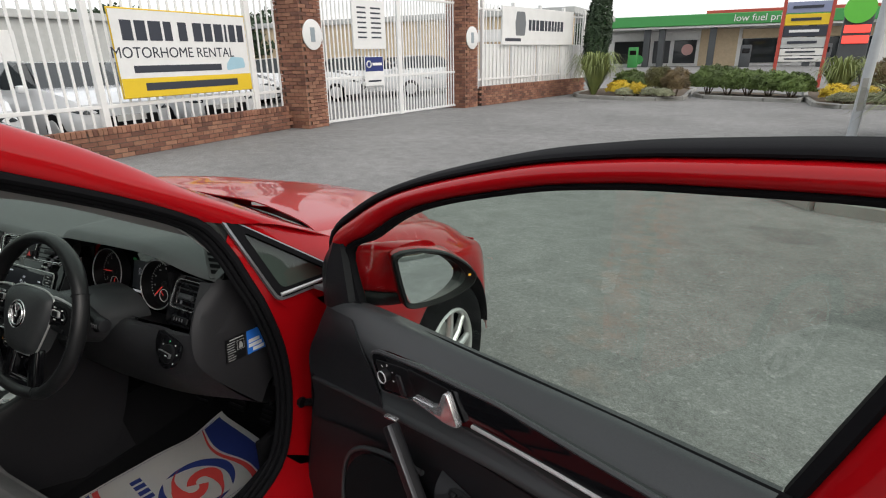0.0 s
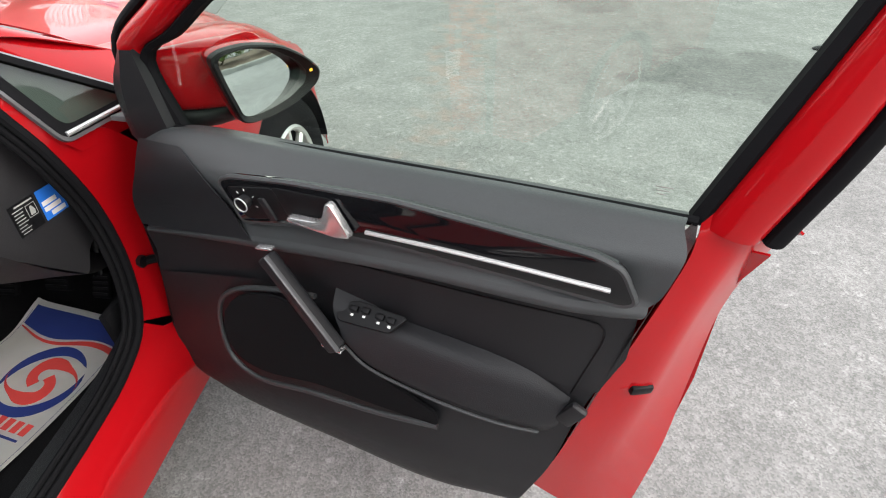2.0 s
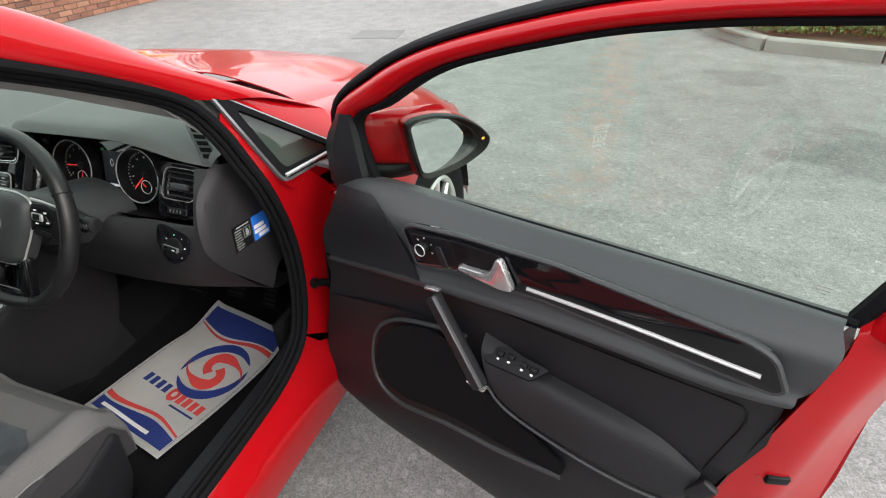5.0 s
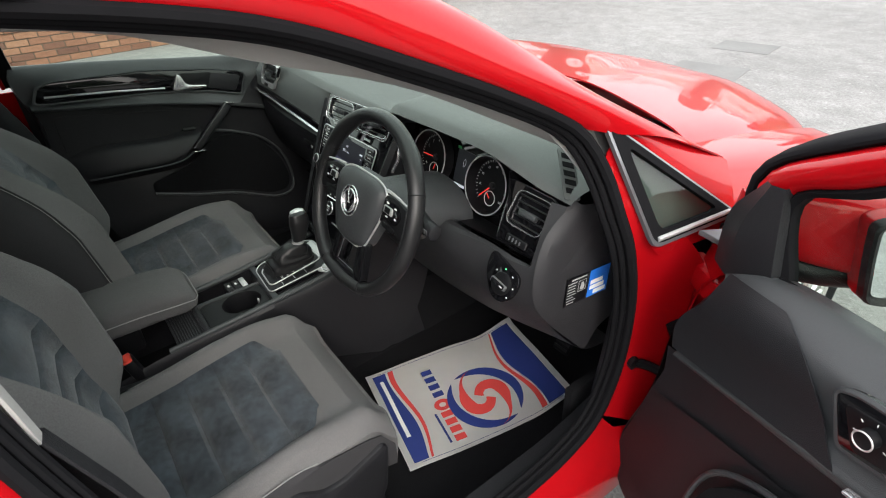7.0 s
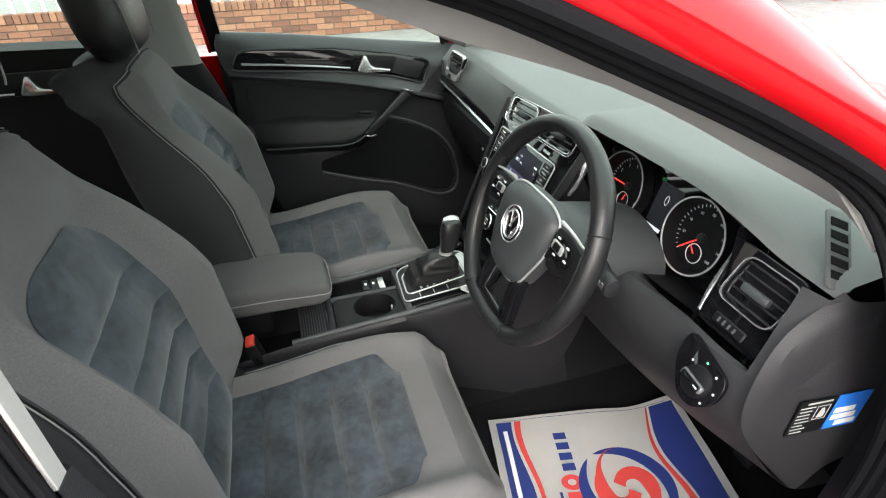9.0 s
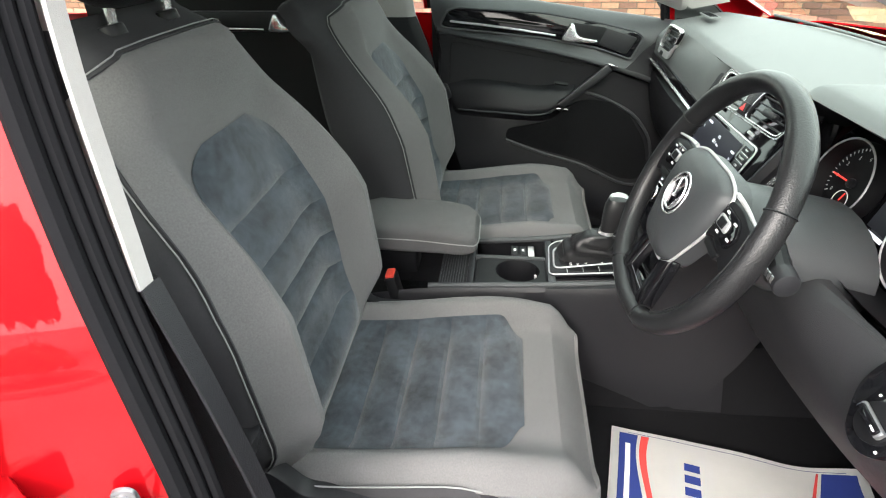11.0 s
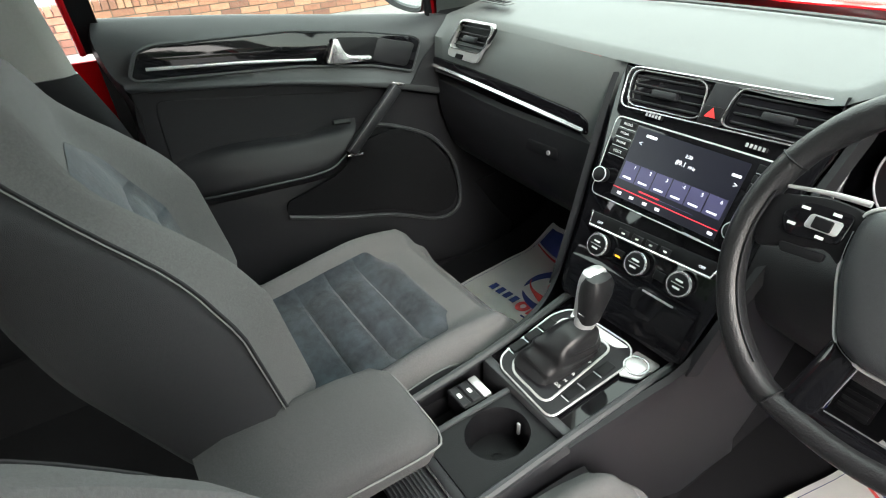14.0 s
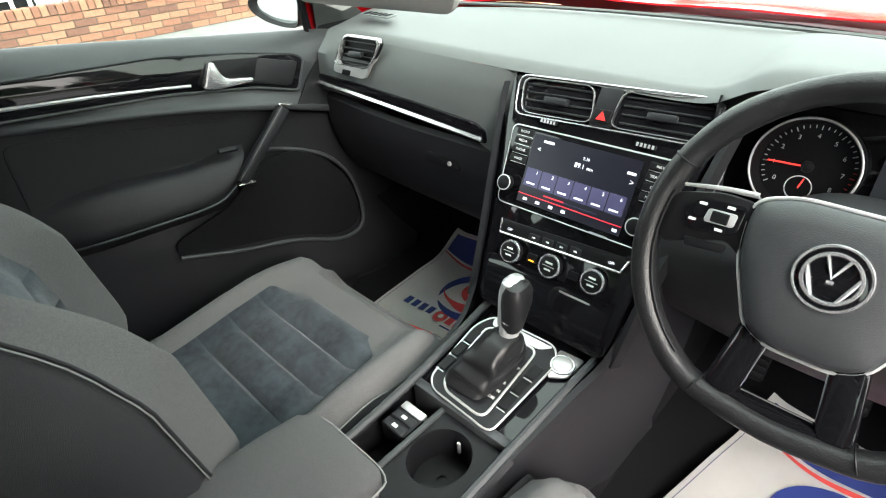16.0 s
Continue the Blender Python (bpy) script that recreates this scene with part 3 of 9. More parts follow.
        part("brake_disc", disc(0.15, 0.02, basis((s * 0.79, y, 0.317), (0, 1, 0), (0, 0, 1), (s, 0, 0)), 30), SILVER, wheel)

# hinge hardware on the driver's side
part("door_check_strap", tube([(0.835, 0.13, 0.60), (0.86, 0.165, 0.585), (0.90, 0.185, 0.57), (0.955, 0.185, 0.56)], 0.010, 8, 10), BLACK, car, "black steel door check strap")
part("strap_bolt", disc(0.014, 0.012, basis((0.838, 0.135, 0.602), (0, 1, 0), (0, 0, 1), (1, -0.3, 0)), 8), BLACK, car)
part("cable_boot", tube([(0.868, 0.215, 0.68), (0.89, 0.22, 0.63), (0.905, 0.215, 0.57), (0.93, 0.20, 0.53)], 0.016, 10, 14), RUBBER, car, "black ribbed cable boot")
for z in (0.80, 0.42):
    part("door_hinge", box((-0.05, -0.018, -0.025), (0.06, 0.018, 0.025), 0.005, 2, pose(0.895, 0.235, z, 0, 0, -30)), RED, car, "red painted steel hinge")
part("hinge_socket", plate(rounded([(-0.05, -0.035), (0.06, -0.03), (0.055, 0.02), (-0.03, 0.035)], 0.02), 0.012, 0.004, basis((0.905, 0.27, 0.865), (0.75, -0.6, 0), (0, 0, 1), (-0.6, -0.75, 0))), BLACK, car)
# striker, label and rear-door hinge on the post
PM = basis((0.834, -0.776, 0.800), (0.15, -1, 0), (0, 0, 1), (1, 0.15, 0))
striker = part("striker_plate", plate(rounded([(-0.012, -0.036), (0.014, -0.034), (0.014, 0.034), (-0.008, 0.036)], 0.010), 0.004, 0.0015, PM), STEEL, car, "bright steel door striker")
part("striker_loop", tube([PM @ Vector(p) for p in ((-0.004, 0.016, 0.002), (-0.022, 0.014, 0.022), (-0.026, 0.006, 0.026), (-0.014, -0.018, 0.022), (-0.002, -0.020, 0.002))], 0.0034, 8, 18), STEEL, striker)
for z in (0.022, -0.024):
    part("bolt", disc(0.0075, 0.007, PM @ pose(0.004, z, 0.003), 12, 0.002), STEEL, striker)
lab = part("tyre_label", plate(rounded([(-0.03, -0.04), (0.03, -0.04), (0.03, 0.04), (-0.03, 0.04)], 0.004), 0.001, 0, basis((0.834, -0.757, 0.722), (0.15, -1, 0), (0, 0, 1), (1, 0.15, 0))), PAPER, car, "white printed information label")
for i in range(7):
    part("print_line", box((-0.022, 0.026 - 0.009 * i, 0.001), (0.02 - 0.006 * (i % 3), 0.029 - 0.009 * i, 0.0014), 0, 2, basis((0.834, -0.757, 0.722), (0.15, -1, 0), (0, 0, 1), (1, 0.15, 0))), BLACK, lab)
part("rear_hinge", box((-0.055, -0.012, -0.02), (0.04, 0.012, 0.025), 0.005, 2, pose(0.868, -0.850, 0.842, 0, 0, 60)), RED, car, "red painted rear door hinge")
part("hinge_bolt", disc(0.011, 0.01, basis((0.874, -0.832, 0.848), (0, 1, 0), (0, 0, 1), (1, 0, 0)), 6), RED, car)
part("check_boot", box((-0.025, -0.022, -0.034), (0.025, 0.022, 0.026), 0.007, 2, pose(0.862, -0.848, 0.755, 0, 8, 12)), RUBBER, car)

# floor, tunnel, bulkhead
part("floor_carpet", sheet([[(-0.80, 0.62, 0.46), (-0.80, 0.36, 0.30), (-0.80, 0.1, 0.262), (-0.80, -0.9, 0.262), (-0.80, -2.2, 0.30)], [(-0.16, 0.62, 0.46), (-0.16, 0.36, 0.30), (-0.16, 0.1, 0.262), (-0.16, -0.9, 0.262), (-0.16, -2.2, 0.30)], [(-0.11, 0.62, 0.50), (-0.11, 0.36, 0.45), (-0.11, 0.1, 0.42), (-0.11, -0.9, 0.40), (-0.11, -2.2, 0.40)], [(0.11, 0.62, 0.50), (0.11, 0.36, 0.45), (0.11, 0.1, 0.42), (0.11, -0.9, 0.40), (0.11, -2.2, 0.40)], [(0.16, 0.62, 0.46), (0.16, 0.36, 0.30), (0.16, 0.1, 0.262), (0.16, -0.9, 0.262), (0.16, -2.2, 0.30)], [(0.80, 0.62, 0.46), (0.80, 0.36, 0.30), (0.80, 0.1, 0.262), (0.80, -0.9, 0.262), (0.80, -2.2, 0.30)]], 20, 0.01), CARPET, car, "black floor carpet")
part("bulkhead", box((-0.72, 0.58, 0.25), (0.72, 0.64, 0.90)), BLACK, car)
for s in (-1, 1):
    part("kick_board", box((s * 0.755 - 0.01, 0.05, 0.22), (s * 0.755 + 0.01, 0.62, 0.50), 0.003), CARPET, car)
for s in (-1, 1):
    part("rear_sill_trim", box((s * 0.785 - 0.02, -2.1, 0.20), (s * 0.785 + 0.02, -0.72, 0.44), 0.006), CARPET, car)
part("underbody", box((-0.82, -2.6, 0.16), (0.82, 0.6, 0.22)), BLACK, car)
for s in (-1, 1):
    part("sill_trim", sheet([[(s * 0.815, 0.10, 0.47), (s * 0.812, -0.02, 0.44), (s * 0.812, -0.2, 0.425), (s * 0.812, -0.72, 0.42)], [(s * 0.775, 0.10, 0.465), (s * 0.772, -0.02, 0.43), (s * 0.77, -0.2, 0.418), (s * 0.77, -0.72, 0.41)], [(s * 0.745, 0.16, 0.40), (s * 0.742, -0.02, 0.35), (s * 0.735, -0.2, 0.33), (s * 0.735, -0.72, 0.33)], [(s * 0.735, 0.2, 0.27), (s * 0.735, -0.02, 0.26), (s * 0.73, -0.2, 0.26), (s * 0.73, -0.72, 0.26)]], 14, 0.004), PLASTIC, car, "dark plastic sill trim")
    part("kick_panel", sheet([[(s * 0.815, 0.10, 0.47), (s * 0.81, 0.13, 0.62), (s * 0.815, 0.125, 0.78), (s * 0.81, 0.06, 0.95)], [(s * 0.77, 0.12, 0.46), (s * 0.765, 0.15, 0.62), (s * 0.765, 0.15, 0.78), (s * 0.765, 0.10, 0.95)], [(s * 0.74, 0.45, 0.40), (s * 0.74, 0.45, 0.62), (s * 0.74, 0.45, 0.78), (s * 0.74, 0.45, 0.95)]], 12, 0.004), PLASTIC, car)
    # pillar trims: pale above, dark below
    near = [(0.640, -0.70, 1.348), (0.656, -0.521, 1.326), (0.674, -0.387, 1.284), (0.691, -0.279, 1.244), (0.716, -0.144, 1.182), (0.741, -0.056, 1.123), (0.765, 0.0, 1.05)]
    far = [(0.595, -0.70, 1.342), (0.611, -0.563, 1.323), (0.633, -0.419, 1.272), (0.658, -0.248, 1.213), (0.69, -0.101, 1.136), (0.719, 0.018, 1.067), (0.738, 0.08, 1.01)]
    glass_edge = [(x - 0.075, y - 0.005, z - 0.02) for x, y, z in SCREEN[1:-1]] + [(0.725, 0.18, 1.03)]
    bulge = [(a + b) / 2 + Vector((-0.004, -0.008, 0.004)) for a, b in zip(spl(near, 18), spl(far, 18))]
    trims = [[(s * x, y, z) for x, y, z in c] for c in (near, bulge, far, glass_edge)]
    part("pillar_trim", sheet(trims, 18, 0.003), LINER, car, "pale grey pillar trim")
    up = [(s * 0.755, -0.765, 0.985), (s * 0.715, -0.79, 1.2), (s * 0.672, -0.785, 1.36)]
    part("post_trim", sheet([up, [(x - s * 0.012, y + 0.001, z) for x, y, z in up], [(x - s * 0.024, y - 0.012, z) for x, y, z in up], [(x - s * 0.03, y - 0.15, z) for x, y, z in up]], 10, 0.004, across=12), LINER, car, "pale grey upper post trim")
    dn = [(s * 0.79, -0.70, 0.42), (s * 0.785, -0.69, 0.66), (s * 0.778, -0.715, 0.84), (s * 0.755, -0.763, 0.985)]
    part("post_trim_lower", sheet([dn, [(x - s * 0.016, y + 0.001, z) for x, y, z in dn], [(x - s * 0.03, y - 0.014, z) for x, y, z in dn], [(x - s * 0.03, y - 0.2, z) for x, y, z in dn]], 12, 0.004, across=12), PLASTIC, car)


# ---- doors: local s runs back from the hinge, t up, w towards the cabin ----
def door_trim(door, M, rise, driver):
    """The inner side of a front door, shaped on the plane s, t and then set in place."""
    place_at, M = M, Matrix.Identity(4)
    P = lambda s, t, w: M @ Vector((s, t, w))

    def surf(rows, n, mat, name, label="", thick=0.0):
        return part(name, sheet([[P(*q) for q in r] for r in rows], n, thick, across=4 * len(rows) if len(rows) > 3 else 0), mat, door, label)

    r = rise
    q, qs = 0.0, 0.0
    # upper, soft part: belt line down to the grey band
    belt = [(0.13, 0.905 + r * .6, 0.03), (0.242, 0.936 + r * .7, 0.03), (0.569, 0.953 + r * .9, 0.03), (0.83, 0.967 + r, 0.03), (1.038, 0.974 + r, 0.03)]
    bulge = [(0.15, 0.885 + r * .5, 0.055), (0.26, 0.918 + r * .5, 0.058), (0.569, 0.935 + r * .6, 0.06), (0.83, 0.95 + r * .6, 0.06), (1.047, 0.958 + r * .6, 0.05)]
    shelf = [(0.14, 0.86, 0.07), (0.30, 0.893, 0.078), (0.569, 0.922, 0.08), (0.83, 0.938, 0.08), (1.045, 0.94, 0.06)]
    under = [(0.10, 0.79, 0.072), (0.38, 0.84, 0.08), (0.60, 0.872, 0.082), (0.85, 0.885, 0.082), (1.035, 0.895, 0.062)]
    band = [(0.125, 0.745, 0.085), (0.38, 0.812, 0.094), (0.688, 0.857, 0.092), (0.93, 0.877, 0.088), (1.024, 0.879, 0.066)]
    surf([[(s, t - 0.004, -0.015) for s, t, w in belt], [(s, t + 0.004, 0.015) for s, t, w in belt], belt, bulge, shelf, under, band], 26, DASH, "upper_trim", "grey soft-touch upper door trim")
    # darker panel at the front, bounded by a sweeping line
    surf([[(0.155, 0.922, 0.050), (0.20, 0.927, 0.055), (0.262, 0.930, 0.056)], [(0.150, 0.895, 0.064), (0.22, 0.903, 0.074), (0.312, 0.914, 0.078)], [(0.142, 0.862, 0.076), (0.23, 0.872, 0.083), (0.348, 0.888, 0.087)], [(0.115, 0.82, 0.078), (0.23, 0.83, 0.084), (0.376, 0.860, 0.090)], [(0.105, 0.785, 0.082), (0.23, 0.795, 0.089), (0.398, 0.832, 0.095)], [(0.118, 0.752, 0.090), (0.24, 0.778, 0.096), (0.418, 0.812, 0.100)]], 12, PLASTIC, "front_panel", "dark grained front panel", 0.002)
    # grey band that runs under the gloss strip
    band_lo = [(0.125, 0.735, 0.087), (0.40, 0.795, 0.098), (0.686, 0.839, 0.096), (0.932, 0.857, 0.09), (1.018, 0.858, 0.068)]
    surf([band, [(s, (t + u) / 2, w + 0.006) for (s, t, w), (_, u, _) in zip(band, band_lo)], band_lo, [(s, t - 0.004, w - 0.012) for s, t, w in band_lo]], 22, DASH, "band")
    # padded middle panel above the armrest
    mid_top = [(0.10, 0.735, 0.08), (0.43, 0.79, 0.075), (0.686, 0.837, 0.07), (0.93, 0.855, 0.07), (1.016, 0.856, 0.06)]
    mid_low = [(0.085, 0.61, 0.082), (0.43, 0.70, 0.074), (0.66, 0.69, 0.066), (0.90, 0.68, 0.066), (0.990, 0.68, 0.058)]
    surf([mid_top, [(s, (t + u) / 2, w - 0.004) for (s, t, w), (_, u, _) in zip(mid_top, mid_low)], mid_low], 22, PLASTIC, "middle_panel", "black padded door panel")
    # lower shell down to the bottom edge, with the pocket opening above it
    shell = [[(0.085, 0.615, 0.082), (0.30, 0.68, 0.085), (0.52, 0.72, 0.075), (0.80, 0.70, 0.062), (0.992, 0.70, 0.056)],
             [(0.063, 0.52, 0.082), (0.25, 0.56, 0.09), (0.50, 0.55, 0.085), (0.76, 0.56, 0.095), (0.970, 0.61, 0.06)],
             [(0.035, 0.40, 0.085), (0.25, 0.44, 0.10), (0.50, 0.46, 0.105), (0.74, 0.48, 0.105), (0.946, 0.48, 0.075)],
             [(0.045, 0.32, 0.092), (0.25, 0.35, 0.115), (0.50, 0.37, 0.12), (0.72, 0.38, 0.115), (0.918, 0.39, 0.085)],
             [(0.10, 0.268, 0.088), (0.25, 0.268, 0.10), (0.49, 0.276, 0.10), (0.715, 0.286, 0.10), (0.892, 0.32, 0.085)],
             [(0.11, 0.263, 0.03), (0.25, 0.262, 0.03), (0.49, 0.27, 0.03), (0.715, 0.28, 0.03), (0.88, 0.325, 0.03)]]
    surf(shell, 24, PLASTIC, "lower_shell", "dark grey moulded lower door trim")
    side = [[(0.13, 0.905 + r * .6, 0.03), (0.15, 0.86, 0.055), (0.10, 0.79, 0.072), (0.085, 0.61, 0.082), (0.035, 0.40, 0.085), (0.10, 0.275, 0.088)], [(0.12, 0.90 + r * .6, -0.02), (0.12, 0.85, -0.02), (0.06, 0.79, -0.02), (0.03, 0.61, -0.02), (0.02, 0.40, -0.02), (0.10, 0.275, -0.02)]]
    surf(side, 20, PLASTIC, "front_end")
    back = [[(1.038, 0.974 + r, 0.03), (1.047, 0.955, 0.05), (1.026, 0.87, 0.066), (0.992, 0.70, 0.058), (0.946, 0.48, 0.075), (0.888, 0.325, 0.085)], [(1.05, 0.97 + r, -0.01), (1.055, 0.95, 0.0), (1.036, 0.86, 0.01), (1.004, 0.69, 0.01), (0.958, 0.47, 0.01), (0.90, 0.32, 0.01)]]
    surf(back, 20, PLASTIC, "rear_end")
    board = [(0.14, 0.89), (1.025, 0.955), (1.0, 0.86), (0.965, 0.70), (0.91, 0.48), (0.855, 0.345), (0.71, 0.285), (0.49, 0.265), (0.25, 0.27), (0.11, 0.29), (0.055, 0.33), (0.05, 0.40), (0.075, 0.52), (0.095, 0.61), (0.115, 0.79)]
    part("backing_board", plate(board, 0.012, 0, M @ pose(0, 0, 0.03, 0, 0, 0)), BLACK, door)
    # armrest: a pad that swells out of the panel
    pad_in = [(0.55, 0.735, 0.072), (0.62, 0.722, 0.07), (0.676, 0.708, 0.069), (0.771, 0.705, 0.068), (0.846, 0.699, 0.067), (0.90, 0.686, 0.066), (0.955, 0.655, 0.063)]
    pad_top = [(0.56, 0.715, 0.100), (0.625, 0.705, 0.100), (0.68, 0.696, 0.099), (0.774, 0.690, 0.098), (0.85, 0.680, 0.092), (0.905, 0.664, 0.083), (0.953, 0.640, 0.072)]
    pad_out = [(0.582, 0.682, 0.118), (0.622, 0.660, 0.121), (0.675, 0.645, 0.121), (0.774, 0.634, 0.119), (0.86, 0.620, 0.108), (0.918, 0.606, 0.092), (0.948, 0.610, 0.078)]
    pad_lip = [(0.586, 0.660, 0.117), (0.622, 0.634, 0.121), (0.675, 0.619, 0.121), (0.774, 0.608, 0.119), (0.862, 0.594, 0.106), (0.920, 0.583, 0.088), (0.944, 0.592, 0.076)]
    pad_dn = [(0.575, 0.62, 0.09), (0.622, 0.60, 0.095), (0.675, 0.588, 0.095), (0.774, 0.578, 0.095), (0.862, 0.566, 0.088), (0.920, 0.56, 0.076), (0.942, 0.58, 0.07)]
    pad_in, pad_top, pad_out, pad_lip, pad_dn = ([(a, b + q, c) for a, b, c in row] for row in (pad_in, pad_top, pad_out, pad_lip, pad_dn))
    surf([pad_in, pad_top, pad_out, pad_lip, pad_dn], 22, PLASTIC, "armrest", "black padded armrest")
    part("piping", tube([P(s, t - 0.002, w + 0.004) for s, t, w in pad_lip[:-1]], 0.0028, 8, 24), DASH, door)
    part("panel_seam", tube([P(*p) for p in ((0.54, 0.800, 0.0735), (0.70, 0.810, 0.0715), (0.841, 0.820, 0.0705), (0.950, 0.829, 0.068), (0.976, 0.824, 0.0655), (0.983, 0.800, 0.064), (0.972, 0.745, 0.0625), (0.955, 0.668, 0.0635))], 0.0016, 6, 40), BLACK, door)
    part("armrest_end", box((-0.014, -0.026, 0), (0.014, 0.026, 0.014), 0.005, 2, M @ pose(0.962, 0.632, 0.068, 0, 0, -28)), PLASTIC, door)
    # pull handle with bright ends
    ends = Vector((0.470, 0.818, 0.112)), Vector((0.588, 0.670 + q, 0.128))
    along = (ends[1] - ends[0]).normalized()
    out_dir = Vector((0, 0, 1)) - along * along.z
    HM = M @ basis((ends[0] + ends[1]) / 2 + Vector((0, 0, 0.012)), along, out_dir.normalized().cross(along), out_dir.normalized())
    half = (ends[1] - ends[0]).length / 2
    part("pull_handle", box((-half, -0.013, -0.014), (half, 0.011, 0.012), 0.005, 3, HM), PLASTIC, door, "dark pull handle")
    part("handle_edge", box((-half, 0.0095, 0.004), (half, 0.0120, 0.0128), 0.001, 2, HM), material("grey handle edge", (0.075, 0.075, 0.08), 0.35, 0.1, 0.05, 100, 0.0), door)
    part("upper_cap", box((-0.020, -0.0025, -0.006), (0.014, 0.0025, 0.006), 0.002, 2, M @ pose(0.462, 0.822, 0.112, 0, 0, 12)), CHROME, door, "bright trim cap")
    part("lower_cap", box((-0.022, -0.0025, -0.010), (0.018, 0.0025, 0.006), 0.002, 2, M @ pose(0.575, 0.662 + q, 0.135, 0, 0, -4)), CHROME, door, "bright trim cap")
    # door pocket: a flat dark plate gives the opening's shade, behind a raised rim
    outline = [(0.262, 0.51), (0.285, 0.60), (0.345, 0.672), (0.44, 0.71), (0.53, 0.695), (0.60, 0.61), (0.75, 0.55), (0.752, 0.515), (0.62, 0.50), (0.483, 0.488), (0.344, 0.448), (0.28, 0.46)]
    shade_outline = rounded([(a + qs, b + q) for a, b in outline], 0.035, 3)
    part("door_pocket", plate(shade_outline, 0.006, 0.0, M @ pose(0, 0, 0.107, 0, 0, 0)), CARPET, door, "flat dark plate for the shade in the door pocket")
    rim = [P(0.75 + qs, 0.512 + q, 0.112), P(0.62 + qs, 0.492 + q, 0.122), P(0.483 + qs, 0.478 + q, 0.128), P(0.344 + qs, 0.438 + q, 0.124), P(0.27 + qs, 0.452 + q, 0.116), P(0.25 + qs, 0.51 + q, 0.108), P(0.272 + qs, 0.61 + q, 0.102), P(0.335 + qs, 0.672 + q, 0.100), P(0.44 + qs, 0.708 + q, 0.096), P(0.52 + qs, 0.722 + q, 0.094)]
    part("pocket_rim", tube(rim, 0.0052, 8, 40), DASH, door)
    # gloss strip, its bright line, release handle and switch pack
    gl = rounded([(0.375, 0.912), (0.40, 0.925), (0.52, 0.943), (0.692, 0.958), (0.955, 0.955), (0.988, 0.945), (1.010, 0.902), (0.998, 0.892), (0.685, 0.884), (0.508, 0.866), (0.404, 0.842)], 0.012, 3)
    part("gloss_strip", plate(gl, 0.015, 0.004, M @ pose(0, 0, 0.078, 0, 0, 0)), GLOSS, door, "piano black trim strip")
    part("strip_rim", tube([P(x, y, 0.089) for x, y in gl], 0.0045, 6, 0, None, True), DASH, door)
    part("bright_line", tube([P(0.646, 0.896, 0.094), P(0.80, 0.907, 0.094), P(0.980, 0.914, 0.094)], 0.0033, 8, 12), SILVER, door, "bright metal strip")
    part("handle_cup", plate(rounded([(0.50, 0.874), (0.485, 0.93), (0.60, 0.938), (0.618, 0.89)], 0.012), 0.003, 0.001, M @ pose(0, 0, 0.0918, 0, 0, 0)), BLACK, door)
    lever = rounded([(0.516, 0.884), (0.516, 0.893), (0.570, 0.899), (0.582, 0.908), (0.592, 0.936), (0.602, 0.938), (0.628, 0.886), (0.60, 0.880)], 0.008, 3)
    part("release_handle", plate(lever, 0.012, 0.004, M @ pose(0, 0, 0.096, 0, 0, 0)), CHROME, door, "satin chrome door release")
    if driver:
        pack = part("switch_pack", plate(rounded([(0.392, 0.908), (0.49, 0.929), (0.512, 0.878), (0.42, 0.855)], 0.01), 0.0075, 0.002, M @ pose(0, 0, 0.088, 0, 0, 0)), BLACK, door, "mirror adjuster panel")
        part("knob", disc(0.0115, 0.014, M @ pose(0.432, 0.893, 0.0955, 0, 0, 0), 20, 0.003), BLACK, pack)
        part("knob_ring", ring(0.0115, 0.0011, M @ pose(0.432, 0.893, 0.1095, 0, 0, 0), 24, 6), SILVER, pack)
        part("lock_rocker", plate(rounded([(0.458, 0.905), (0.470, 0.908), (0.487, 0.872), (0.474, 0.868)], 0.003), 0.004, 0.001, M @ pose(0, 0, 0.0955, 0, 0, 0)), PLASTIC, pack)
        for a in range(5):
            b = radians(200 - 55 * a)
            part("dial_mark", box((-0.002, -0.0006, 0), (0.002, 0.0006, 0.0006), 0, 2, M @ pose(0.432 + 0.019 * math.cos(b), 0.893 + 0.019 * math.sin(b), 0.0957, 0, 0, math.degrees(b))), WHITE, pack)
        sw = part("window_switch", plate(rounded([(0.575, 0.735), (0.61, 0.768), (0.715, 0.768), (0.69, 0.722), (0.59, 0.708)], 0.008), 0.006, 0.002, M @ pose(0, 0.155, -0.345, -38, 0, 0)), BLACK, door, "black window switch panel")
    else:
        pack = part("speaker_blank", plate(rounded([(0.392, 0.908), (0.49, 0.929), (0.512, 0.878), (0.42, 0.855)], 0.01), 0.0075, 0.002, M @ pose(0, 0, 0.088, 0, 0, 0)), PLASTIC, door)
        sw = part("window_switch", box((-0.022, -0.006, 0), (0.022, 0.006, 0.012), 0.003, 2, M @ pose(0.60, 0.735 + q, 0.10, -40, 0, 0)), BLACK, door)
    bpy.context.view_layer.update()
    for ob in door.children_recursive:
        if ob.data:
            for v in ob.data.vertices:
                x, y, z = v.co
                if not driver:
                    f, low = x - 0.38, min(max((0.90 - y) / 0.25, 0), 1)
                    y += 0.015 + 0.07 * f + 0.10 * f * low
                    x += 0.035 * min(max((0.80 - v.co.y) / 0.15, 0), 1)
                v.co = place_at @ Vector((x, y, z))
            if place_at.determinant() < 0:
                ob.data.flip_normals()
    return sw


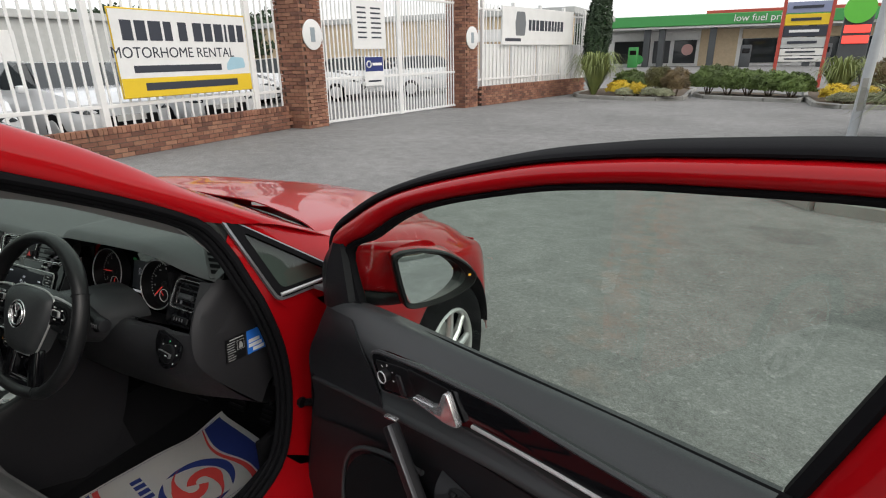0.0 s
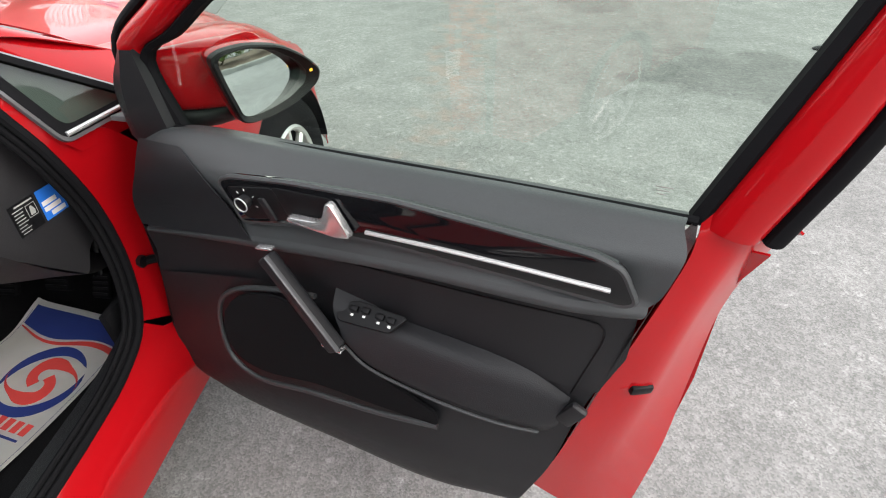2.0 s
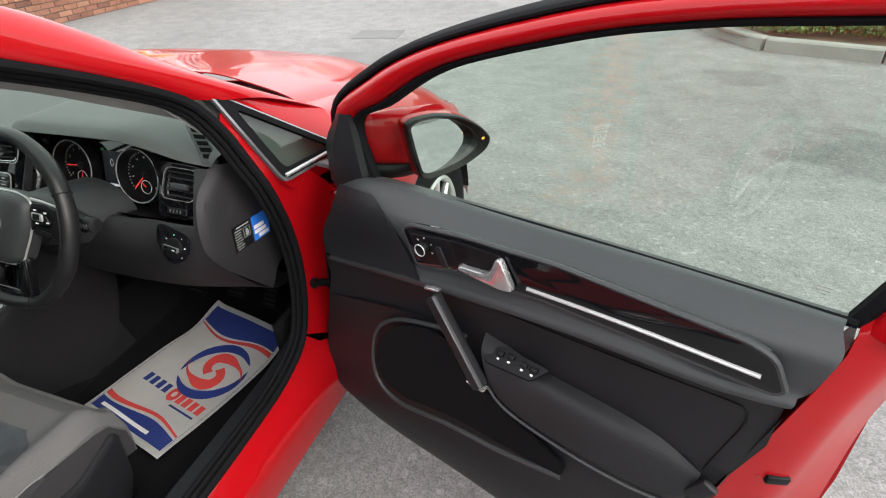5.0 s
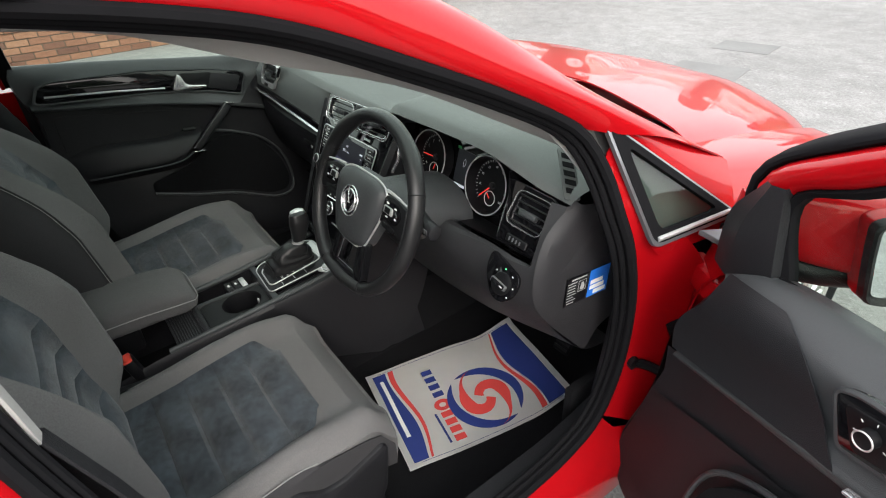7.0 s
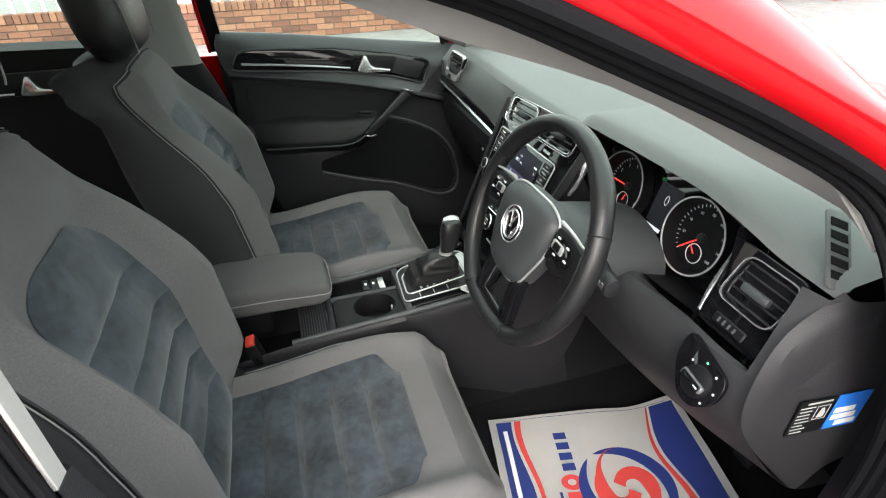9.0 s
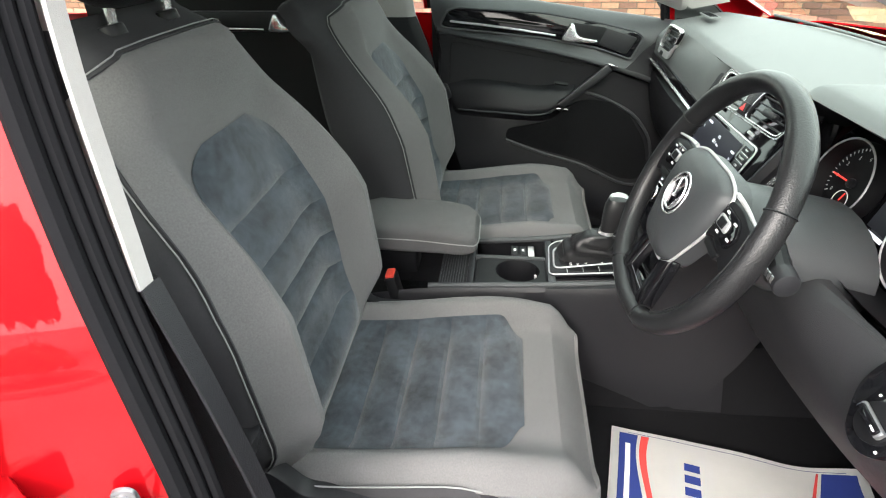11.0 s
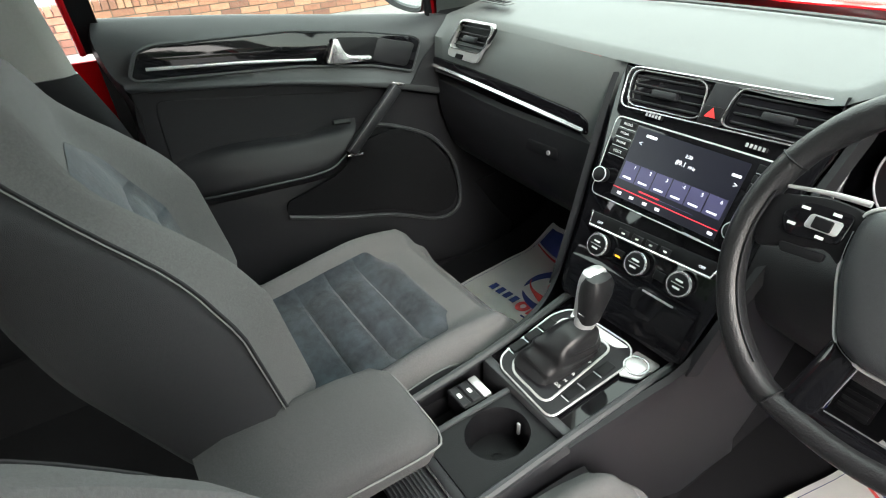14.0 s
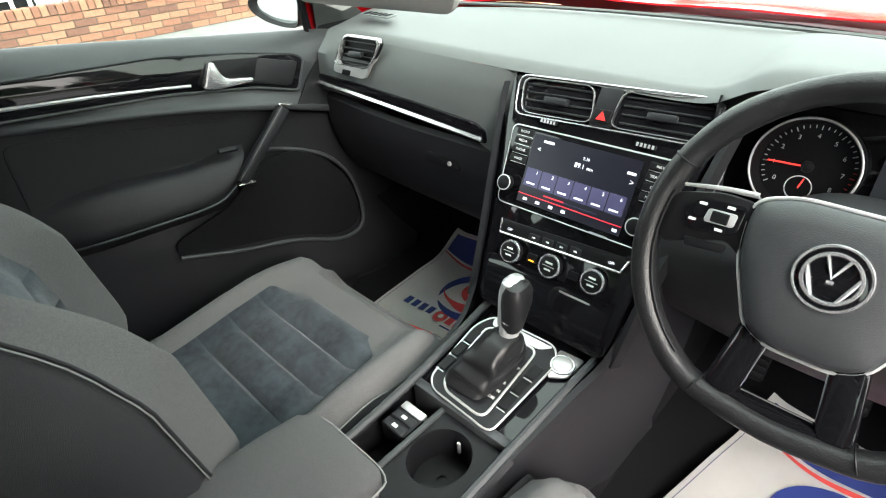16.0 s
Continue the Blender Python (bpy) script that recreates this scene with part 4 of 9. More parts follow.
# the driver's door, wide open
DM = basis((0.86, 0.20, 0), (0.944, -0.331, 0), (0, 0, 1), (-0.331, -0.944, 0))
door = thing("front_door", "", "")
door.parent = car
DP = lambda s, t, w: DM @ Vector((s, t, w))
sw = door_trim(door, DM, 0.0, True)
tilt = Matrix.Translation((0.630, 0.712, 0.094)) @ Matrix.Rotation(radians(-60), 4, "X") @ Matrix.Rotation(radians(-3), 4, "Y") @ Matrix.Diagonal((0.95, 0.62, 1, 1))
bm = plate(rounded([(-0.073, 0.004), (-0.038, 0.037), (0.067, 0.034), (0.042, -0.02), (-0.058, -0.030)], 0.01), 0.007, 0.002, DM @ tilt)
bm.to_mesh(sw.data)
bm.free()
for i, (x, y) in enumerate(((-0.035, 0.012), (-0.012, 0.016), (0.018, 0.013), (0.040, 0.012))):
    key = part("switch_key", box((-0.008, -0.007, 0), (0.008, 0.009, 0.006), 0.002, 2, DM @ tilt @ Matrix.Translation((x, y, 0.006))), BLACK, sw)
    part("key_mark", box((-0.0026, -0.003, 0.0), (0.0026, 0.003, 0.0016), 0, 2, DM @ tilt @ Matrix.Translation((x, y - 0.016, 0.0065))), WHITE, sw)
# shell: red inner frame round the trim, skin behind
FRAME_OUT = [(0.10, 0.90), (0.085, 1.055), (0.211, 1.157), (0.379, 1.231), (0.618, 1.301), (0.786, 1.334), (0.912, 1.350), (1.04, 1.362), (1.17, 1.366), (1.225, 1.345), (1.222, 1.26), (1.19, 1.09), (1.15, 0.95)]
FRAME_IN = [(0.196, 0.912), (0.165, 1.04), (0.255, 1.098), (0.406, 1.185), (0.640, 1.258), (0.80, 1.290), (0.92, 1.304), (1.051, 1.316), (1.115, 1.315), (1.145, 1.295), (1.138, 1.24), (1.10, 1.11), (1.055, 0.965)]
k = 60
fo = [DP(p.x, p.y, 0) for p in spl([(x, y, 0) for x, y in FRAME_OUT], k)]
fi = [DP(p.x, p.y, 0) for p in spl([(x, y, 0) for x, y in FRAME_IN], k)]
wv = DM.to_3x3() @ Vector((0, 0, 1))
lerp = lambda a, b, f: [p * (1 - f) + q * f for p, q in zip(a, b)]
off = lambda c, d: [p + wv * d for p in c]
part("window_frame", sheet([off(lerp(fo, fi, 0.30), -0.035), off(lerp(fo, fi, 0.32), -0.01), off(lerp(fo, fi, 0.45), 0.006), off(lerp(fo, fi, 0.7), 0.010), off(lerp(fo, fi, 0.92), 0.002), off(fi, -0.012), off(fi, -0.03)], k, across=26), RED, door, "red painted window frame")
part("frame_seal", sheet([off(lerp(fo, fi, -0.05), -0.06), off(fo, -0.03), off(lerp(fo, fi, 0.10), -0.008), off(lerp(fo, fi, 0.26), -0.004), off(lerp(fo, fi, 0.34), -0.02)], k, across=16), RUBBER, door, "black outer door seal")
part("glass_gasket", sheet([off(lerp(fo, fi, 0.95), -0.006), off(lerp(fo, fi, 1.03), 0.002), off(lerp(fo, fi, 1.16), -0.004), off(lerp(fo, fi, 1.18), -0.02)], k), RUBBER, door, "black window gasket")
bm = bmesh.new()
bm.faces.new([bm.verts.new(p - wv * 0.014) for p in fi[2:-1]] + [bm.verts.new(DP(1.05, 0.95, -0.014)), bm.verts.new(DP(0.6, 0.93, -0.014)), bm.verts.new(DP(0.196, 0.90, -0.014))])
part("window_glass", bm, PANE, door, "clear side window, wound up").visible_shadow = False
for i in range(3):
    part("etched_mark", box((-0.010 + 0.002 * i, -0.0006, 0), (0.010 - 0.003 * i, 0.0006, 0.0004), 0, 2, DM @ pose(1.005, 0.997 - 0.005 * i, -0.0135, 0, 0, 2)), KERB, door)
part("waist_seal", tube([DP(0.20, 0.928, 0.004), DP(0.57, 0.951, 0.004), DP(0.83, 0.964, 0.004), DP(1.05, 0.972, 0.004)], 0.006, 8, 20), RUBBER, door)
part("corner_cover", sheet([[DP(0.09, 0.90, 0.02), DP(0.09, 0.99, 0.015), DP(0.135, 1.06, 0.01)], [DP(0.13, 0.90, 0.035), DP(0.13, 0.99, 0.03), DP(0.15, 1.062, 0.018)], [DP(0.20, 0.915, 0.02), DP(0.182, 0.99, 0.015), DP(0.168, 1.062, 0.012)], [DP(0.20, 0.915, -0.02), DP(0.182, 0.99, -0.02), DP(0.168, 1.062, -0.02)]], 10, 0.0), PLASTIC, door, "black mirror corner cover")
edge_in = [DP(1.053, 0.975, -0.005), DP(1.052, 0.93, 0.012), DP(1.024, 0.80, 0.024), DP(0.99, 0.65, 0.026), DP(0.945, 0.46, 0.03), DP(0.888, 0.315, 0.03)]
edge_mid = [DP(1.09, 1.0, -0.012), DP(1.090, 0.93, -0.006), DP(1.070, 0.80, -0.002), DP(1.048, 0.62, -0.004), DP(1.018, 0.43, -0.008), DP(0.975, 0.21, -0.012)]
edge_step = [DP(1.115, 1.0, -0.02), DP(1.112, 0.93, -0.03), DP(1.090, 0.80, -0.032), DP(1.074, 0.62, -0.036), DP(1.058, 0.42, -0.042), DP(1.035, 0.19, -0.045)]
edge_out = [DP(1.16, 0.965, -0.03), DP(1.15, 0.91, -0.09), DP(1.12, 0.78, -0.095), DP(1.115, 0.60, -0.095), DP(1.115, 0.40, -0.095), DP(1.10, 0.18, -0.09)]
part("rear_edge", sheet([edge_in, edge_mid, edge_step, edge_out], 30, 0.003, across=14), RED, door, "red painted door edge")
low_in = [DP(0.02, 0.36, -0.02), DP(0.12, 0.268, 0.03), DP(0.49, 0.245, 0.035), DP(0.72, 0.265, 0.03), DP(0.888, 0.315, 0.03)]
low_out = [DP(0.02, 0.30, -0.09), DP(0.12, 0.235, -0.05), DP(0.49, 0.215, -0.05), DP(0.78, 0.21, -0.05), DP(1.045, 0.20, -0.045)]
part("bottom_edge", sheet([low_in, low_out, [DP(0.02, 0.27, -0.12), DP(0.12, 0.21, -0.11), DP(0.49, 0.19, -0.11), DP(0.8, 0.185, -0.11), DP(1.10, 0.18, -0.09)]], 18, 0.003), RED, door)
part("front_edge", sheet([[DP(0.12, 1.0, -0.02), DP(0.10, 0.88, -0.015), DP(0.04, 0.78, -0.02), DP(0.02, 0.6, -0.02), DP(0.02, 0.36, -0.02)], [DP(0.06, 1.0, -0.04), DP(0.02, 0.88, -0.05), DP(-0.01, 0.78, -0.06), DP(-0.01, 0.6, -0.06), DP(0.0, 0.33, -0.06)], [DP(0.02, 0.98, -0.08), DP(-0.02, 0.88, -0.11), DP(-0.03, 0.78, -0.13), DP(-0.03, 0.6, -0.13), DP(-0.02, 0.28, -0.12)]], 16, 0.003), RED, door)
part("outer_skin", sheet([[DP(0.05, 0.90, -0.05), DP(0.5, 0.905, -0.05), DP(1.14, 0.92, -0.04)], [DP(-0.03, 0.78, -0.13), DP(0.5, 0.80, -0.14), DP(1.12, 0.80, -0.10)], [DP(-0.03, 0.6, -0.13), DP(0.5, 0.6, -0.145), DP(1.125, 0.6, -0.105)], [DP(-0.02, 0.28, -0.12), DP(0.5, 0.2, -0.12), DP(1.10, 0.18, -0.09)]], 16, 0.003), RED, door)
part("latch", box((-0.018, -0.009, -0.008), (0.018, 0.009, 0.012), 0.004, 2, DM @ pose(1.044, 0.655, -0.002, 0, 35, -6)), BLACK, door, "black door latch")
part("blank_plug", disc(0.007, 0.004, DM @ pose(1.022, 0.66, 0.012, 0, 20, 0), 14, 0.001), RED, door)
# outside mirror on the open door
rings = []
for x, y, z, h, w in ((0.985, 0.165, 0.992, 0.050, 0.018), (1.03, 0.195, 0.990, 0.056, 0.030), (1.08, 0.225, 0.988, 0.060, 0.045), (1.13, 0.255, 0.985, 0.062, 0.052)):
    rings.append([Vector((x + w * 0.6 * c, y + w * c, z + h * d)) for c, d in ((math.copysign(abs(math.cos(a)) ** 0.6, math.cos(a)), math.copysign(abs(math.sin(a)) ** 0.6, math.sin(a))) for a in (2 * math.pi * j / 20 for j in range(20)))])
part("mirror_arm", loft(rings), RED, door)
rings = []
for x, y, z, h, w in ((0.985, 0.165, 0.917, 0.020, 0.018), (1.04, 0.20, 0.914, 0.022, 0.030), (1.09, 0.235, 0.912, 0.022, 0.042), (1.13, 0.262, 0.915, 0.020, 0.045)):
    rings.append([Vector((x + w * 0.6 * math.cos(a), y + w * math.cos(a), z + h * math.sin(a))) for a in (2 * math.pi * j / 16 for j in range(16))])
part("mirror_foot", loft(rings), BLACK, door)
part("mirror_base_trim", plate([(0.893, 0.172), (0.990, 0.156), (0.976, 0.232), (0.955, 0.262)], 0.010, 0.003, pose(0, 0, 0.918)), material("dark satin trim", (0.10, 0.10, 0.105), 0.35, 0.3, 0.05, 60, 0.0), door, "dark satin triangle at the mirror foot")
MM = basis((1.183, 0.262, 0.955), Vector((0.68, 0.73, 0)).normalized(), (0, 0, 1), Vector((0.73, -0.68, 0)).normalized())
shape = rounded([(-0.106, 0.075), (-0.084, 0.084), (-0.037, 0.085), (0.028, 0.069), (0.076, 0.034), (0.098, 0.005), (0.088, -0.018), (0.040, -0.043), (-0.02, -0.055), (-0.060, -0.056), (-0.081, -0.049), (-0.097, 0.023)], 0.03, 4)
rings = []
for d, g in ((0.0, 0.86), (0.0, 0.93), (0.004, 1.0), (-0.015, 1.03), (-0.05, 1.0), (-0.085, 0.85), (-0.11, 0.55), (-0.118, 0.2)):
    rings.append([MM @ Vector((x * g, y * g, d)) for x, y in shape])
head = part("mirror_head", loft(rings[2:] + [[MM @ Vector((0, 0, -0.12))] * len(shape)], None, False), RED, door, "red door mirror housing")
pane_of = lambda x, y: ((x + 0.009) * 0.80 - 0.015, (y - 0.014) * 0.86 + 0.016)
part("mirror_surround", loft([[MM @ Vector((x * g, y * g, d)) for x, y in shape] for d, g in ((-0.03, 1.0), (-0.012, 1.02), (0.010, 1.0), (0.013, 0.96))] + [[MM @ Vector((*pane_of(x, y), d)) for x, y in shape] for d in (0.006, -0.030)], None, False), BLACK, head)
def domed(at, slope_x, slope_y):
    """Mirror glass that bulges like a shallow dome, inside the housing's rim."""
    rows = []
    for g in (1.0, 0.8, 0.6, 0.4, 0.2, 0.03):
        row = []
        for x, y in shape:
            u, v = pane_of(x, y)
            u, v = -0.015 + (u + 0.015) * g, 0.016 + (v - 0.016) * g
            row.append(at @ Vector((u, v, -0.006 + u * slope_x + v * slope_y - (u * u + v * v) / 2.6)))
        rows.append(row)
    bm = loft(rows, None, False)
    bm.verts.ensure_lookup_table()
    bm.faces.new(bm.verts[-len(shape):])
    return bm


bm = domed(MM, -0.19, -0.07)
part("mirror_glass", bm, MIRROR, head, "mirror glass")
part("indicator_mark", box((-0.003, -0.0025, 0), (0.003, 0.0025, 0.001), 0, 2, MM @ pose(0.076, 0.010, 0.012, 0, 0, 0)), glow("amber lamp", (1.0, 0.45, 0.05), 0.6), head)

# the passenger's door, shut
LM = basis((-0.835, 0.33, 0), (0, -1, 0), (0, 0, 1), (1, 0, 0))
ldoor = thing("front_door", "", "")
ldoor.parent = car
door_trim(ldoor, LM, 0.02, False)
LP = lambda s, t, w: LM @ Vector((s, t, w))
part("outer_skin", sheet([[(-0.848, 0.29, 0.955), (-0.848, -0.3, 0.975), (-0.848, -0.86, 0.985)], [(-0.885, 0.28, 0.88), (-0.89, -0.3, 0.88), (-0.89, -0.86, 0.88)], [(-0.898, 0.28, 0.7), (-0.90, -0.3, 0.7), (-0.90, -0.86, 0.7)], [(-0.88, 0.27, 0.3), (-0.885, -0.3, 0.3), (-0.885, -0.86, 0.3)]], 14, 0.003), RED, ldoor)
part("rear_panel", sheet([[LP(0.80, 0.95, 0.0), LP(0.80, 0.6, 0.0), LP(0.80, 0.3, 0.0)], [LP(1.05, 0.98, 0.0), LP(1.05, 0.6, 0.0), LP(1.05, 0.3, 0.0)]], 8, 0.004), BLACK, ldoor)
lf_out = [LP(0.1, 0.95, -0.01), LP(0.26, 1.10, 0.04), LP(0.40, 1.19, 0.07), LP(0.62, 1.29, 0.115), LP(0.85, 1.35, 0.14), LP(1.02, 1.365, 0.155), LP(1.07, 1.33, 0.14), LP(1.075, 1.15, 0.07), LP(1.07, 1.0, 0.0)]
lf_in = [LP(0.24, 0.97, 0.0), LP(0.32, 1.09, 0.04), LP(0.43, 1.16, 0.07), LP(0.64, 1.25, 0.11), LP(0.85, 1.305, 0.135), LP(0.99, 1.318, 0.14), LP(1.03, 1.29, 0.13), LP(1.035, 1.15, 0.07), LP(1.03, 1.0, 0.0)]
part("window_frame", sheet([lf_out, lf_in, [p - Vector((0.03, 0, 0)) for p in lf_in]], 30, 0.006), BLACK, ldoor)
part("frame_edge", tube([p + Vector((0.014, 0.002, 0)) for p in lf_out[5:]], 0.006, 8, 14), RED, ldoor)
bm = bmesh.new()
bm.faces.new([bm.verts.new(p - Vector((0.015, 0, 0))) for p in lf_in] + [bm.verts.new(LP(0.6, 0.97, -0.015))])
part("window_glass", bm, PANE, ldoor, "clear side window").visible_shadow = False
part("corner_cover", plate([(0, 0), (0.17, 0.02), (0.10, 0.12)], 0.01, 0.003, LM @ pose(0.10, 0.94, 0.0, 0, 0, 0)), PLASTIC, ldoor)
LMM = basis((-1.10, 0.12, 0.987), (-0.954, -0.30, 0), (0, 0, 1), (0.30, -0.954, 0))
lhead = part("mirror_head", loft([[LMM @ Vector((x * g, y * g, d)) for x, y in shape] for d, g in ((0.004, 1.0), (-0.015, 1.03), (-0.05, 1.0), (-0.085, 0.85), (-0.11, 0.55), (-0.115, 0.01))], None, False), RED, ldoor, "red door mirror housing")
part("mirror_surround", loft([[LMM @ Vector((x * g, y * g, d)) for x, y in shape] for d, g in ((-0.03, 1.0), (-0.012, 1.02), (0.010, 1.0), (0.013, 0.96))] + [[LMM @ Vector((*pane_of(x, y), d)) for x, y in shape] for d in (0.006, -0.030)], None, False), BLACK, lhead)
bm = domed(LMM, 0.14, -0.03)
part("mirror_glass", bm, MIRROR, lhead, "mirror glass")
part("mirror_arm", tube([(-0.85, 0.20, 0.955), (-0.93, 0.18, 0.965), (-1.02, 0.18, 0.975)], 0.032, 10, 8), RED, ldoor)

# left rear door, seen behind the passenger's seat
rt = thing("rear_door_trim", "", "")
rt.parent = car
part("upper_trim", sheet([[(-0.80, -0.93, 1.06), (-0.80, -1.4, 1.075), (-0.80, -1.9, 1.09)], [(-0.76, -0.93, 1.045), (-0.76, -1.4, 1.06), (-0.76, -1.9, 1.07)], [(-0.75, -0.93, 0.87), (-0.75, -1.4, 0.89), (-0.76, -1.9, 0.90)], [(-0.76, -0.93, 0.60), (-0.76, -1.3, 0.6), (-0.78, -1.9, 0.6)], [(-0.79, -0.93, 0.35), (-0.79, -1.3, 0.35), (-0.79, -1.9, 0.35)]], 14, 0.004), BLACK, rt)
part("dark_strip", box((-0.755, -1.65, 0.935), (-0.738, -0.98, 1.0), 0.008), PLASTIC, rt)
part("bright_line", tube([(-0.735, -1.62, 0.950), (-0.735, -1.27, 0.944)], 0.0028, 8), SILVER, rt)
part("release_handle", plate(rounded([(0, 0), (0.0, 0.009), (0.054, 0.015), (0.066, 0.024), (0.076, 0.05), (0.086, 0.052), (0.112, 0.002), (0.084, -0.004)], 0.008, 3), 0.012, 0.004, basis((-0.735, -1.14, 0.940), (0, -1, 0), (0, 0, 1), (1, 0, 0))), CHROME, rt, "satin chrome door release")


# ---- seats ----
def cushion_top(x, y):
    """Height of the cushion at x from the seat's middle; y is the car's."""
    f = (y + 0.80) / 0.47
    z = 0.492 + 0.042 * smooth(0.0, 0.85, f)
    z += 0.040 * smooth(0.135, 0.205, abs(x)) * (1 - 0.45 * smooth(0.6, 1.0, f))
    z -= 0.035 * smooth(0.20, 0.262, abs(x)) ** 2
    z -= 0.05 * smooth(0.90, 1.0, f) ** 2
    return z


def back_half(h):
    """Half the width of the cloth face at height h, narrowing to a round shoulder."""
    w = 0.262 - 0.02 * smooth(0.0, 0.12, 0.12 - h) - 0.034 * smooth(0.28, 0.48, h) - 0.03 * smooth(0.44, 0.56, h)
    u = min(max((h - 0.50) / 0.115, 0), 1)
    return w - 0.10 * (1 - math.sqrt(1 - u * u))


def shell_half(h):
    w = 0.270 - 0.02 * smooth(0.0, 0.12, 0.12 - h) - 0.032 * smooth(0.28, 0.48, h) - 0.024 * smooth(0.44, 0.58, h)
    u = min(max((h - 0.56) / 0.09, 0), 1)
    return w - 0.11 * (1 - math.sqrt(1 - u * u))


def back_front(x, h):
    """Distance y of the backrest's face at x and height h above the cushion line."""
    y = -0.775 - 0.03 * h / 0.3 if h < 0.3 else -0.805 - (h - 0.3) * 0.36
    y += 0.066 * smooth(0.135, 0.215, abs(x)) * (1 - 0.8 * smooth(0.36, 0.58, h)) * smooth(-0.02, 0.12, h)
    y -= 0.032 * (1 - smooth(0.10, 0.20, abs(x))) * smooth(0.04, 0.14, h) * (1 - smooth(0.45, 0.56, h))
    w = back_half(min(h, 0.585))
    y -= 0.062 * smooth(0.66, 1.02, abs(x) / w) ** 2 + 1.2 * max(0, abs(x) - w)
    y -= 0.06 * smooth(0.595, 0.645, h)
    return y


def bolster(x):
    """The cushion's side bolsters are slimmer than its middle."""
    return x if abs(x) < 0.168 else math.copysign(0.168 + (abs(x) - 0.168) * 0.72, x)


def front_seat(cx, driver):
    out = 1 if cx > 0 else -1
    seat = thing("front_seat", "", "")
    seat.parent = car
    # cushion
    xs = np.linspace(-0.262, 0.262, 37)
    rings = []
    for y in np.linspace(-0.86, -0.33, 26):
        k = 1 - 0.04 * smooth(-0.45, -0.33, y)
        ring_pts = [Vector((cx + bolster(x) * k, y, cushion_top(x, y))) for x in xs]
        ring_pts += [Vector((cx + 0.232 * k, y, 0.43)), Vector((cx + 0.222 * k, y, 0.385)), Vector((cx - 0.222 * k, y, 0.385)), Vector((cx - 0.232 * k, y, 0.43))]
        rings.append(ring_pts)
    last = rings[-1]
    rings.append([Vector((p.x, p.y + 0.012, p.z - 0.012)) for p in last])
    mid = Vector((cx, -0.33, 0.44))
    rings.append([mid + (p - mid) * 0.92 + Vector((0, 0.018, -0.006)) for p in last])
    part("cushion", loft(rings), CLOTH, seat, "grey woven cloth seat cushion")

    def panel(name, x0, x1, y0, y1, mat, shape=lambda u, v: (u, v), lift=0.004, n=10):
        bm = bmesh.new()
        grid = []
        for j in range(n + 1):
            row = []
            for i in range(n + 1):
                u, v = shape(i / n, j / n)
                x, y = x0 + (x1 - x0) * u, y0 + (y1 - y0) * v
                puff = 0.013 * (math.sin(math.pi * i / n) * math.sin(math.pi * j / n)) ** 0.35
                ripple = 0.0022 * noise.noise(Vector((x * 16 + cx * 7, y * 16, 1.0)))
                row.append(bm.verts.new((cx + x, y, cushion_top(x, y) + 0.002 + puff + ripple)))
            grid.append(row)
        for a, b in zip(grid, grid[1:]):
            for i in range(n):
                bm.faces.new((a[i], a[i + 1], b[i + 1], b[i]))
        return part(name, bm, mat, seat)

    edges = [-0.795, -0.715, -0.645, -0.575, -0.505, -0.43]
    for j in range(5):
        y0, y1 = edges[j], edges[j + 1]
        w = 0.166
        if j < 4:
            panel("suede_panel", -w, w, y0, y1, SUEDE)
        else:
            panel("suede_panel", -w, w, y0, y1, SUEDE, lambda u, v: (0.5 + (u - 0.5) * (1 - 0.35 * smooth(0.35, 1.0, v) ** 1.5), v))
    # dark valance below the side seams
    for s in (-1, 1):
        rows = []
        for d, dz in ((-0.004, 0.006), (0.007, -0.008), (0.010, -0.045), (0.004, -0.115)):
            rows.append([(cx + s * (0.2345 + d), y, max(cushion_top(0.252, y) + dz - 0.022 * smooth(-0.55, -0.44, y) * (d < 0.001), 0.40)) for y in np.linspace(-0.85, -0.332, 20)])
        part("valance", sheet(rows, 20), DARKCLOTH, seat, "dark cloth seat side")
        part("stitching", tube([(x + s * 0.003, y, z + 0.001) for x, y, z in rows[0]], 0.0014, 5, 0), STITCH, seat)
    # side shell of the base
    shell = rounded([(-0.86, 0.30), (-0.40, 0.30), (-0.365, 0.37), (-0.352, 0.485), (-0.365, 0.500), (-0.46, 0.462), (-0.50, 0.466), (-0.54, 0.500), (-0.76, 0.512), (-0.80, 0.56), (-0.87, 0.58)], 0.016, 4)
    for s in (-1, 1):
        part("base_shell", plate(shell, 0.03, 0.008, basis((cx + s * 0.224, 0, 0), (0, 1, 0), (0, 0, 1), (s, 0, 0))), PLASTIC, seat, "dark plastic seat base")
        part("runner", box((cx + s * 0.19 - 0.02, -0.88, 0.262), (cx + s * 0.19 + 0.02, -0.36, 0.30), 0.004), BLACK, seat)
    part("base_pan", box((cx - 0.24, -0.85, 0.295), (cx + 0.24, -0.37, 0.40), 0.01), BLACK, seat)
    lev = part("height_lever", plate(rounded([(-0.09, -0.012), (0.07, -0.014), (0.085, 0.002), (0.075, 0.018), (-0.09, 0.016)], 0.012), 0.022, 0.006, basis((cx + out * 0.250, -0.655, 0.474), (0, 1, 0.06), (0, -0.06, 1), (out, 0, 0))), BLACK, seat, "black seat height lever")
    part("lever_inset", plate(rounded([(-0.075, -0.005), (0.055, -0.006), (0.06, 0.006), (-0.075, 0.007)], 0.005), 0.002, 0, basis((cx + out * 0.272, -0.655, 0.474), (0, 1, 0.06), (0, -0.06, 1), (out, 0, 0))), GLOSS, lev)
